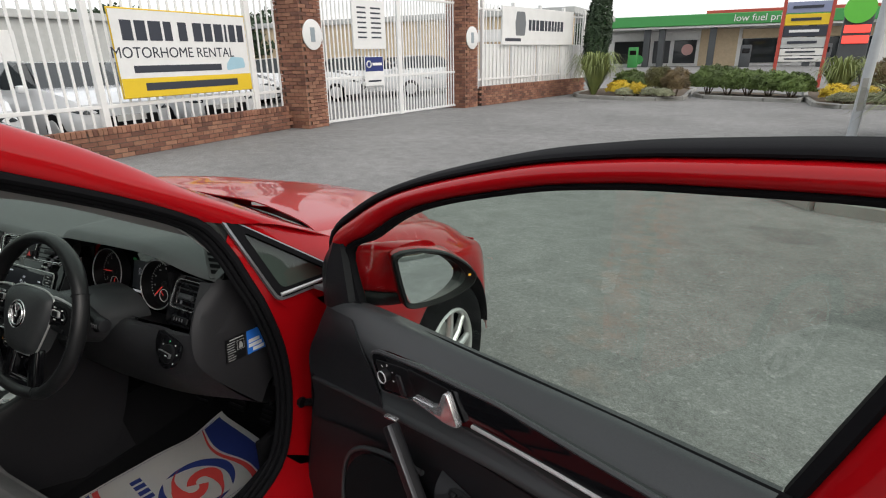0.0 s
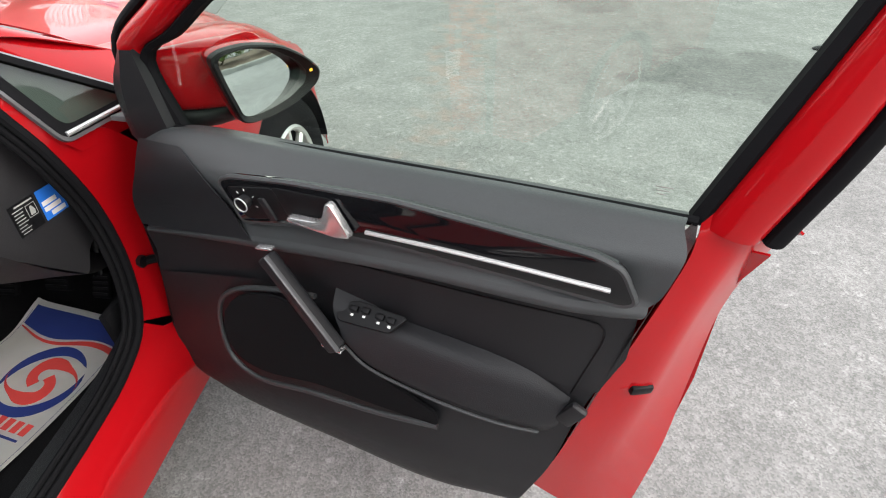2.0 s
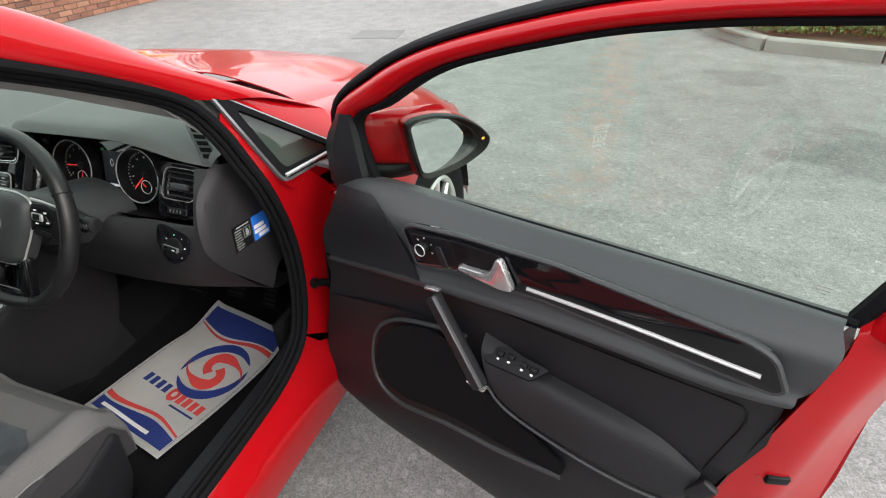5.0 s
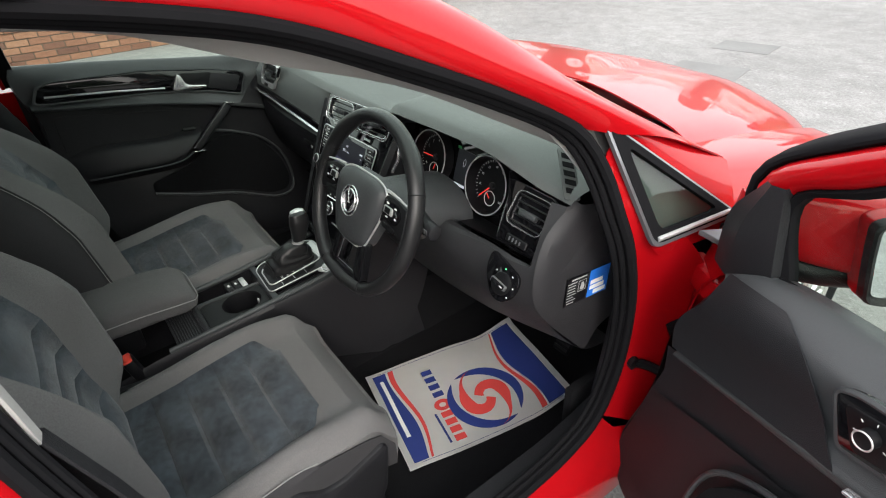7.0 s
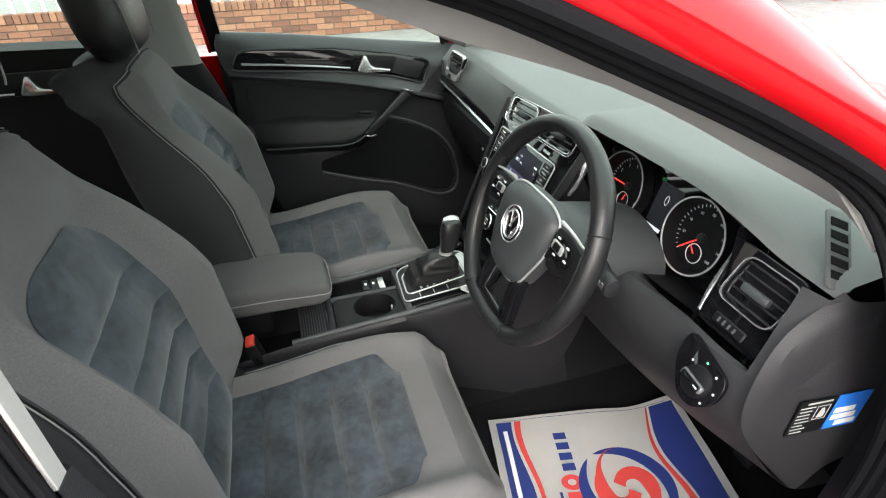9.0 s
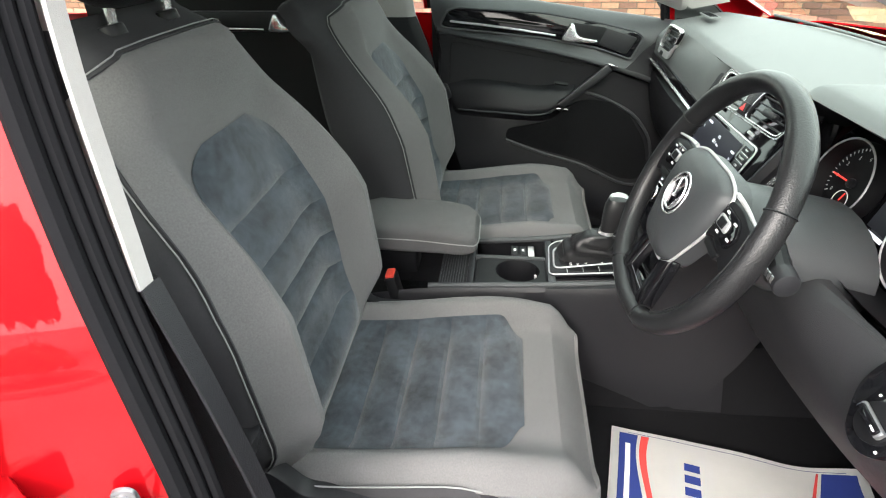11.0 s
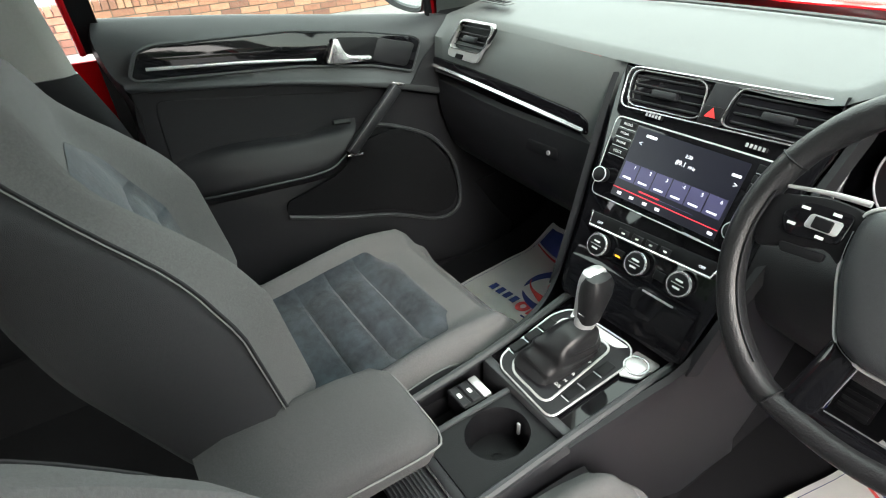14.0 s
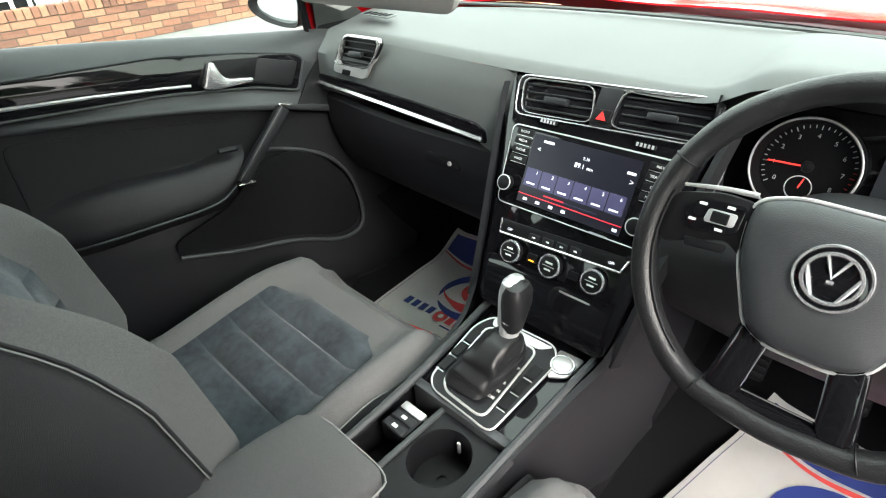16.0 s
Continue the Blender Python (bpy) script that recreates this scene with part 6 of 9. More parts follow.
# passenger side vent and the slots on the dash top
VL = basis((-0.588, -0.006, 0.950), (1, 0, 0.02), (0.50, 0.12, 1), (0, -1, 0.12))
vent("air_vent", 0.0, 0.118, 0.064, VL, 4, 2, 0.012, 0.010)
def radial(poly, n=48):
    """The polygon's outline met at even angles round its middle."""
    out = []
    for i in range(n):
        d = Vector((math.cos(2 * math.pi * i / n), math.sin(2 * math.pi * i / n)))
        best = 0
        for (x0, y0), (x1, y1) in zip(poly, poly[1:] + poly[:1]):
            ex, ey = x1 - x0, y1 - y0
            det = d.x * -ey + d.y * ex
            if abs(det) < 1e-12:
                continue
            r, u = (x0 * -ey + y0 * ex) / det, (d.x * y0 - d.y * x0) / det
            if 0 <= u <= 1 and r > best:
                best = r
        out.append((d.x * best, d.y * best))
    return out


part("vent_back", plate(rounded([(-0.056, -0.029), (0.056, -0.029), (0.060, 0.029), (-0.052, 0.029)], 0.014), 0.001, 0, VL @ pose(0, 0, -0.009)), BLACK, dash)
rim_out = radial(rounded([(-0.066, -0.050), (0.053, -0.054), (0.060, 0.0), (0.066, 0.035), (-0.057, 0.035)], 0.012))
rim_in = radial(rounded([(-0.058, -0.031), (0.058, -0.031), (0.062, 0.031), (-0.054, 0.031)], 0.016))
part("vent_panel", loft([[VL @ Vector((x, y, d)) for x, y in c] for c, d in ((rim_out, -0.006), (rim_out, 0.002), (rim_in, 0.003), (rim_in, -0.012))], None, False), SILVER, dash, "satin silver vent surround")
part("vent_wheel", box((-0.03, -0.052, 0.0), (0.0, -0.040, 0.004), 0.002, 1, VL), BLACK, dash)


def slots(m, n, w, h):
    g = part("demist_grille", plate(rounded([(-w / 2, -h / 2), (w / 2, -h / 2), (w / 2, h / 2), (-w / 2, h / 2)], 0.006), 0.003, 0.001, m), DASHTOP, dash, "grey demister grille")
    for i in range(n):
        x = w * 0.84 * ((i + 0.5) / n - 0.5)
        # no opening is cut: a flat black plate paints each slot's dark depth
        part("slot", plate([(x - w * 0.3 / n, -h * 0.34), (x + w * 0.2 / n, -h * 0.34), (x + w * 0.34 / n, h * 0.34), (x - w * 0.16 / n, h * 0.34)], 0.0012, 0, m @ pose(0, 0, 0.0028)), CARPET, g)


slots(basis((-0.63, 0.10, 1.004), (1, 0, 0), (0, 1, 0.05), (0, -0.05, 1)), 5, 0.10, 0.030)
slots(basis((0.694, 0.058, 0.997), Vector((0.62, -0.45, -0.55)).normalized(), Vector((0.25, 0.90, -0.30)).normalized(), Vector((0.62, -0.05, 0.78)).normalized()), 5, 0.105, 0.036)

# driver side: instrument binnacle
CL = basis((0.385, 0.066, 0.895), (1, 0, 0), Vector((0, 0.3, 1)).normalized(), Vector((0, -1, 0.3)).normalized())
clus = part("instrument_panel", plate(rounded([(-0.205, -0.075), (0.205, -0.085), (0.215, 0.03), (0.17, 0.085), (-0.17, 0.085), (-0.21, 0.04)], 0.03), 0.004, 0.001, CL @ pose(0, 0, -0.006)), GLOSS, dash, "black instrument panel")
red_needle = glow("red needle", (0.9, 0.05, 0.04), 0.25)
for cx, sweep, val in ((-0.108, (215, -35), 0.13), (0.100, (225, -45), 0.0)):
    dial = part("dial", disc(0.062, 0.002, CL @ pose(cx, 0, 0.0), 48), BLACK, clus, "round instrument dial")
    part("bright_ring", ring(0.0635, 0.0016, CL @ pose(cx - 0.002, 0, 0.025), 56, 8), SILVER, dial)
    part("dial_tube", loft([[CL @ Vector((cx + r * math.cos(a), r * math.sin(a), d)) for a in (2 * math.pi * j / 48 for j in range(48))] for r, d in ((0.0645, 0.0), (0.0645, 0.025), (0.063, 0.025), (0.0575, 0.002))], None, False), BLACK, dial)
    nums = [str(i) for i in range(9)] if cx < 0 else [str(20 * i) for i in range(9)]
    for i, nm in enumerate(nums):
        a = radians(sweep[0] + (sweep[1] - sweep[0]) * i / (len(nums) - 1))
        words("dial_number", nm, 0.0085 if cx < 0 else 0.0065, CL @ pose(cx + 0.041 * math.cos(a), 0.041 * math.sin(a), 0.0024), WHITE, dial, depth=0.0001)
    for i in range(33):
        a = sweep[0] + (sweep[1] - sweep[0]) * i / 32
        part("tick", box((0.049 if i % 4 == 0 else 0.051, -0.0006, 0.002), (0.055, 0.0006, 0.0026), 0, 1, CL @ pose(cx, 0, 0, 0, 0, a)), tri_mat if cx < 0 and i > 26 else WHITE, dial)
    a = sweep[0] + (sweep[1] - sweep[0]) * val
    part("needle", box((0.0, -0.0011, 0.004), (0.048, 0.0011, 0.0052), 0, 1, CL @ pose(cx, 0, 0, 0, 0, a)), red_needle, dial)
    part("needle_hub", disc(0.0075, 0.007, CL @ pose(cx, 0, 0.002), 20, 0.002), PLASTIC, dial)
    part("small_dial", ring(0.016, 0.0008, CL @ pose(cx - 0.002, -0.030, 0.0025), 28, 5), WHITE, dial)
    part("small_needle", box((0, -0.0009, 0.003), (0.014, 0.0009, 0.004), 0, 1, CL @ pose(cx - 0.002, -0.030, 0, 0, 0, 75 if cx < 0 else 140)), red_needle, dial)
part("trip_screen", box((-0.032, -0.030, 0.0), (0.026, 0.045, 0.002), 0.0, 1, CL), glow("grey screen", (0.02, 0.022, 0.026), 0.1), clus)
part("car_sign", ring(0.006, 0.0004, CL @ pose(-0.003, 0.018, 0.003) @ Matrix.Diagonal((0.7, 1.4, 1, 1)), 24, 5), lit, clus)
part("trip_line", box((-0.028, -0.040, 0.001), (0.010, -0.034, 0.0022), 0, 1, CL), lit, clus)
part("warning_lamp", box((-0.030, -0.058, 0.0), (-0.018, -0.051, 0.002), 0.001, 1, CL), glow("red lamp", (1, 0.03, 0.03), 0.25), clus)
part("green_lamp", box((-0.036, 0.044, 0.0), (-0.026, 0.050, 0.002), 0, 1, CL), glow("green lamp", (0.02, 0.22, 0.05), 0.03), clus)
# hood inside and cheeks of the binnacle
inner = [[(x, lip(x)[0], lip(x)[1] - 0.010) for x in np.linspace(0.17, 0.60, 12)], [(x, 0.02, lip(x)[1] - 0.028) for x in np.linspace(0.175, 0.60, 12)], [(x, 0.085, min(lip(x)[1] - 0.045, 0.972)) for x in np.linspace(0.175, 0.60, 12)]]
part("binnacle_hood", sheet(inner, 24), BLACK, dash, "black instrument hood")
low_edge = [(x, -0.028 + 0.02 * abs(x - 0.385) / 0.2, 0.832) for x in np.linspace(0.165, 0.60, 9)]
part("binnacle_floor", sheet([[(x, 0.06, 0.815) for x in np.linspace(0.165, 0.60, 9)], low_edge], 18), BLACK, dash)
for x0 in (0.172, 0.592):
    part("binnacle_cheek", sheet([[(x0, 0.09, 0.97), (x0, 0.07, 0.90), (x0, 0.06, 0.81)], [(x0 + (0.010 if x0 > 0.4 else -0.006), 0.0, 0.99), (x0 + (0.02 if x0 > 0.4 else -0.006), -0.012, 0.90), (x0 + (0.02 if x0 > 0.4 else 0), -0.035, 0.825)]], 8), GLOSS, dash)
    part("cheek_flash", tube([(x0 - (0.004 if x0 > 0.4 else -0.008), 0.03, 0.935), (x0 - (0.010 if x0 > 0.4 else -0.014), 0.01, 0.88), (x0 - (0.004 if x0 > 0.4 else -0.010), -0.01, 0.845)], (0.009, 0.005), 8, 10), CHROME, dash)
part("end_wrap", sheet([[(0.708, 0.004, 0.966), (0.722, -0.035, 0.918), (0.730, -0.066, 0.864)], [(0.738, 0.010, 0.966), (0.744, -0.030, 0.918), (0.748, -0.064, 0.862)], [(0.752, 0.045, 0.964), (0.757, -0.008, 0.912), (0.760, -0.045, 0.858)], [(0.760, 0.10, 0.955), (0.763, 0.06, 0.90), (0.764, 0.02, 0.85)]], 14), ENDCAP, dash, "grey dash end")
# right-hand vent panel, light switch, lower fascia
VR = basis((0.664, -0.008, 0.926), Vector((0.97, 0.0, -0.02)).normalized(), Vector((0, 0.55, 1)).normalized(), Vector((0, -1, 0.55)).normalized())
part("vent_fascia", plate(rounded([(-0.055, -0.075), (0.070, -0.070), (0.058, 0.030), (0.040, 0.046), (-0.070, 0.048)], 0.016), 0.006, 0.002, VR @ pose(0, 0, -0.012)), GLOSS, dash)
vent("air_vent", 0.0, 0.088, 0.070, VR @ pose(0, 0.003, -0.003), 5, 2, 0.004)
vw = part("vent_wheel", box((-0.03, -0.063, -0.004), (0.024, -0.048, 0.0), 0.002, 1, VR), BLACK, dash)
for i in range(4):
    part("ridge", box((-0.020 + 0.009 * i, -0.059, 0), (-0.0175 + 0.009 * i, -0.052, 0.002), 0, 1, VR), STEEL, vw)
part("lower_fascia", sheet([[(x, -0.038 - 0.012 * smooth(0.6, 0.72, x), 0.842) for x in (0.16, 0.3, 0.42, 0.52, 0.60, 0.68, 0.735)], [(x, y, z) for x, y, z in ((0.155, -0.06, 0.82), (0.3, -0.06, 0.822), (0.42, -0.062, 0.83), (0.52, -0.066, 0.85), (0.60, -0.060, 0.860), (0.68, -0.060, 0.862), (0.742, -0.056, 0.868))], [(0.152, -0.075, 0.79), (0.3, -0.08, 0.79), (0.42, -0.085, 0.79), (0.52, -0.09, 0.80), (0.60, -0.088, 0.81), (0.68, -0.088, 0.815), (0.752, -0.072, 0.82)], [(0.147, -0.07, 0.72), (0.3, -0.06, 0.69), (0.42, -0.05, 0.68), (0.52, -0.05, 0.695), (0.60, -0.06, 0.72), (0.68, -0.068, 0.745), (0.754, -0.045, 0.755)], [(0.14, 0.0, 0.64), (0.3, 0.03, 0.60), (0.42, 0.04, 0.59), (0.52, 0.05, 0.585), (0.60, 0.06, 0.59), (0.68, 0.07, 0.60), (0.752, 0.08, 0.605)], [(0.135, 0.15, 0.58), (0.3, 0.2, 0.56), (0.42, 0.2, 0.56), (0.52, 0.2, 0.56), (0.60, 0.2, 0.56), (0.68, 0.2, 0.56), (0.745, 0.2, 0.56)]], 40, across=30), ENDCAP, dash, "dark grey lower fascia")
part("fascia_step", sheet([[(x, 0.0, 0.815) for x in (0.17, 0.4, 0.6, 0.735)], [(x, -0.030, 0.845) for x in (0.17, 0.4, 0.6, 0.735)]], 10), BLACK, dash)
LS = basis((0.690, -0.090, 0.834), Vector((1, 0.02, 0.0)).normalized(), Vector((0, 0.52, 1)).normalized(), Vector((0, -1, 0.52)).normalized()) @ Matrix.Diagonal((0.9, 0.9, 1, 1))
ls = part("light_switch", plate(rounded([(-0.05, 0.048), (-0.048, 0.0), (-0.012, -0.044), (0.022, -0.046), (0.046, -0.016), (0.044, 0.022)], 0.02), 0.006, 0.002, LS), GLOSS, dash, "black rotary light switch panel")
part("dial", disc(0.024, 0.008, LS @ pose(0.006, -0.008, 0.004), 30, 0.003), BLACK, ls)
grip = part("grip", box((-0.022, -0.006, 0.01), (0.022, 0.006, 0.017), 0.003, 2, LS @ pose(0.006, -0.008, 0.002, 0, 0, -8)), STEEL, ls, "satin silver grip")
part("grip_inlay", box((-0.018, -0.0045, 0.012), (0.019, 0.0045, 0.0195), 0.002, 2, LS @ pose(0.006, -0.008, 0.002, 0, 0, -8)), GLOSS, grip, "gloss black inlay")
part("pointer", box((0.009, -0.001, 0.0195), (0.017, 0.001, 0.0199), 0, 1, LS @ pose(0.006, -0.008, 0.002, 0, 0, -8)), WHITE, grip)
for i in range(5):
    a = radians(140 - 45 * i)
    part("mark", box((-0.0014, -0.0014, 0), (0.0014, 0.0014, 0.0006), 0, 1, LS @ pose(0.006 + 0.031 * math.cos(a), -0.008 + 0.031 * math.sin(a), 0.0065)), glow("green mark", (0.1, 0.6, 0.25), 0.4) if i == 1 else WHITE, ls)
# end cap with stickers
part("end_cap", sheet([[(0.738, 0.03, 0.972), (0.742, -0.045, 0.925), (0.752, -0.078, 0.835), (0.754, -0.045, 0.755), (0.752, 0.08, 0.605)], [(0.752, 0.04, 0.965), (0.757, -0.03, 0.915), (0.760, -0.058, 0.835), (0.762, -0.03, 0.765), (0.760, 0.085, 0.615)], [(0.758, 0.10, 0.96), (0.762, 0.06, 0.90), (0.764, 0.04, 0.83), (0.766, 0.05, 0.77), (0.763, 0.12, 0.66)], [(0.765, 0.22, 0.95), (0.767, 0.20, 0.90), (0.768, 0.2, 0.83), (0.768, 0.2, 0.77), (0.767, 0.22, 0.68)]], 24, across=16), ENDCAP, dash, "dark plastic dash end cover")
SK = basis((0.7685, 0.055, 0.797), Vector((0.03, 1, -0.09)).normalized(), (0, 0.09, 1), (1, -0.03, 0))
st = part("warning_sticker", box((-0.062, -0.030, 0), (-0.006, 0.030, 0.001), 0, 1, SK), BLACK, dash, "black and white warning sticker")
PRINT = material("grey white print", (0.34, 0.34, 0.33), 0.6, 0, 0.3, 900, 0.0)
for i in range(8):
    part("print_line", box((-0.058 + 0.002 * (i % 3 == 1), 0.017 - 0.0062 * i, 0.001), (-0.034 - 0.003 * (i % 2) - 0.004 * (i % 3 == 2), 0.0186 - 0.0062 * i, 0.0014), 0, 1, SK), PRINT, st)
part("print_line", box((-0.050, 0.0235, 0.001), (-0.010, 0.0262, 0.0014), 0, 1, SK), PRINT, st)
for x0, x1, z0, z1 in ((-0.030, -0.009, 0.017, 0.0178), (-0.030, -0.009, -0.006, -0.0052), (-0.030, -0.0292, -0.006, 0.0178), (-0.0098, -0.009, -0.006, 0.0178)):
    part("print_frame", box((x0, z0, 0.001), (x1, z1, 0.0014), 0, 1, SK), PRINT, st)
part("print_block", plate(rounded([(-0.025, -0.003), (-0.014, -0.003), (-0.013, 0.004), (-0.018, 0.014), (-0.022, 0.013)], 0.002), 0.0004, 0.0, SK @ pose(0, 0, 0.001)), PRINT, st)
bl = part("blue_sticker", box((0.0, -0.030, 0), (0.055, 0.030, 0.001), 0, 1, SK), material("blue print", (0.02, 0.16, 0.62), 0.5, 0, 0.05, 80, 0.0), dash, "blue and white information sticker")
for i in range(3):
    part("print_block", box((0.004 + 0.012 * (i == 0), -0.026 + 0.012 * i, 0.001), (0.050 - 0.006 * i, -0.017 + 0.012 * i, 0.0014), 0, 1, SK), PAPER, bl)

# ---- steering wheel ----
wheel = thing("steering_wheel", "", "")
wheel.parent = car
SWM = basis((0.365, -0.192, 0.896), (1, 0, 0), (0, 0.39, 0.92), (0, -0.92, 0.39))
rings = []
for i in range(73):
    a = 2 * math.pi * i / 72
    flat = 1 - 0.055 * smooth(0.86, 1.0, -math.sin(a))
    c = Vector((0.184 * math.cos(a), 0.181 * math.sin(a) * flat, 0.0))
    d = Vector((math.cos(a), math.sin(a), 0))
    fat = 1 + 0.12 * (smooth(0.3, 0.0, abs(a - 0.8)) + smooth(0.3, 0.0, abs(a - 2.34)))
    rings.append([SWM @ (c + d * 0.0145 * fat * math.cos(b) + Vector((0, 0, 0.0175 * fat * math.sin(b)))) for b in (2 * math.pi * j / 14 for j in range(14))])
bm = loft(rings, None, False)
bmesh.ops.remove_doubles(bm, verts=bm.verts, dist=1e-5)
part("rim", bm, LEATHER, wheel, "black leather steering wheel rim")
for a in (25, 155, 245, 295):
    part("seam", ring(0.0152, 0.0010, SWM @ pose(0.184 * math.cos(radians(a)), 0.181 * math.sin(radians(a)) * (0.965 if a > 180 else 1), 0, 90, 0, a) @ Matrix.Diagonal((1, 1.2, 1, 1)), 24, 5), BLACK, wheel)
for s in (-1, 1):
    part("stitching", tube([SWM @ Vector((s * 0.171 * math.cos(a), 0.169 * math.sin(a), 0.012)) for a in np.linspace(-0.9, 0.25, 20)], 0.0012, 5, 30), PLASTIC, wheel)
hub = rounded([(-0.088, 0.055), (-0.05, 0.068), (0.05, 0.068), (0.088, 0.055), (0.086, 0.0), (0.055, -0.072), (0.03, -0.084), (-0.03, -0.084), (-0.055, -0.072), (-0.086, 0.0)], 0.03, 5)
rings = [[SWM @ Vector((x * g, y * g - 0.002, d)) for x, y in hub] for d, g in ((-0.02, 1.0), (0.004, 1.0), (0.014, 0.97), (0.022, 0.88), (0.027, 0.7), (0.030, 0.4))]
part("airbag_cover", loft(rings), DASH, wheel, "black airbag cover")
part("bright_edge", tube([SWM @ Vector((x * 1.014, y * 1.014 - 0.002, 0.006)) for x, y in hub], 0.0022, 6, 0, None, True), SILVER, wheel)
b = part("badge", disc(0.031, 0.004, SWM @ pose(0, 0.004, 0.028), 40, 0.002), GLOSS, wheel, "round chrome badge")
part("badge_ring", ring(0.031, 0.0017, SWM @ pose(0, 0.004, 0.0315), 44, 6), CHROME, b)
part("badge_ring", ring(0.0235, 0.0021, SWM @ pose(0, 0.004, 0.0325), 44, 6), CHROME, b)
for pts in (((-0.0095, 0.0205), (0, 0.0005), (0.0095, 0.0205)), ((-0.0215, 0.006), (-0.0105, -0.020)), ((0.0215, 0.006), (0.0105, -0.020)), ((-0.003, -0.0035), (0.003, -0.0035))):
    part("emblem", tube([SWM @ Vector((x, y + 0.004, 0.0325)) for x, y in pts], 0.0021, 6), CHROME, b)
for s in (-1, 1):
    spoke = [(s * 0.082, 0.050), (s * 0.12, 0.052), (s * 0.168, 0.040), (s * 0.172, 0.0), (s * 0.165, -0.020), (s * 0.10, 0.005), (s * 0.083, -0.01)]
    part("spoke", plate(rounded(spoke, 0.012, 3), 0.014, 0.004, SWM @ pose(0, 0, -0.006)), BLACK, wheel)
    part("spoke_trim", tube([SWM @ Vector((s * x, y, 0.006)) for x, y in ((0.086, 0.058), (0.12, 0.056), (0.16, 0.050))], (0.0032, 0.002), 8, 8), SILVER, wheel, "bright spoke trim")
    keys = part("key_pad", plate(rounded([(s * 0.090, 0.044), (s * 0.135, 0.042), (s * 0.152, 0.026), (s * 0.142, 0.004), (s * 0.092, 0.012)], 0.008), 0.004, 0.0015, SWM @ pose(0, 0, 0.008)), GLOSS, wheel)
    part("bright_key", plate(rounded([(s * 0.096, 0.034), (s * 0.126, 0.033), (s * 0.128, 0.018), (s * 0.097, 0.019)], 0.004), 0.003, 0.001, SWM @ pose(0, 0, 0.0115)), SILVER, keys)
    part("rocker", box((s * 0.112 - 0.009, 0.020, 0.0145), (s * 0.112 + 0.009, 0.032, 0.0165), 0.001, 1, SWM), BLACK, keys)
    for x, y in ((0.139, 0.017), (0.133, 0.036), (0.105, 0.039), (0.110, 0.013)):
        part("key_mark", box((s * x - 0.004, y - 0.0015, 0.0122), (s * x + 0.004, y + 0.0015, 0.0126), 0, 1, SWM), WHITE, keys)
    part("lower_key", plate(rounded([(s * 0.098, 0.0), (s * 0.142, -0.004), (s * 0.138, -0.014), (s * 0.098, -0.010)], 0.004), 0.005, 0.001, SWM @ pose(0, 0, 0.006)), BLACK, wheel)
    leg = [(s * 0.028, -0.078), (s * 0.058, -0.066), (s * 0.072, -0.150), (s * 0.055, -0.164), (s * 0.036, -0.150)]
    part("lower_spoke", plate(rounded(leg, 0.01, 3), 0.018, 0.005, SWM @ pose(0, 0, -0.010)), GLOSS, wheel, "gloss black lower spoke")
    part("spoke_line", tube([SWM @ Vector((s * x, y, 0.004)) for x, y in ((0.028, -0.086), (0.036, -0.140))], 0.0008, 6), STEEL, wheel)
part("lower_bridge", plate(rounded([(-0.06, -0.146), (0.06, -0.146), (0.055, -0.170), (-0.055, -0.170)], 0.012), 0.018, 0.005, SWM @ pose(0, 0, -0.012)), GLOSS, wheel)
part("bridge_line", tube([SWM @ Vector((x, -0.142, 0.003)) for x in (-0.034, 0.034)], 0.0008, 6), STEEL, wheel)
# column shroud, stalks, key barrel
col = part("column_shroud", loft([[Vector((0.365 + w * math.cos(a), y, z + h * math.sin(a) * (1.0 if math.sin(a) > 0 else 1.25))) for a in (2 * math.pi * j / 24 for j in range(24))] for y, z, w, h in ((-0.155, 0.872, 0.062, 0.045), (-0.13, 0.868, 0.088, 0.056), (-0.06, 0.845, 0.100, 0.066), (0.02, 0.825, 0.105, 0.07))]), DASH, car, "dark steering column shroud")
for s, z in ((-1, 0.902), (1, 0.895)):
    far = 0.19 if s < 0 else 0.165
    part("stalk", tube([(0.365 + s * 0.08, -0.115, z), (0.365 + s * 0.12, -0.125, z - 0.004), (0.365 + s * far, -0.135, z - 0.012)], (0.011, 0.013), 10, 10), BLACK, col, "black control stalk")
    part("stalk_tip", disc(0.016, 0.022, basis((0.365 + s * (far - 0.005), -0.134, z - 0.011), (0, 1, 0), (0, 0, 1), (s, -0.1, -0.1)), 18, 0.004), PLASTIC, col)
    for i in range(3):
        part("stalk_mark", box((0.365 + s * (far - 0.008 + 0.008 * i) - 0.0022, -0.1515, z - 0.014), (0.365 + s * (far - 0.008 + 0.008 * i) + 0.0022, -0.150, z - 0.004), 0, 1), STEEL, col)
part("key_barrel", disc(0.017, 0.02, basis((0.475, -0.105, 0.862), (1, 0, 0), (0, 0.2, 1), (0.45, -1, 0.1)), 20, 0.004), BLACK, car)

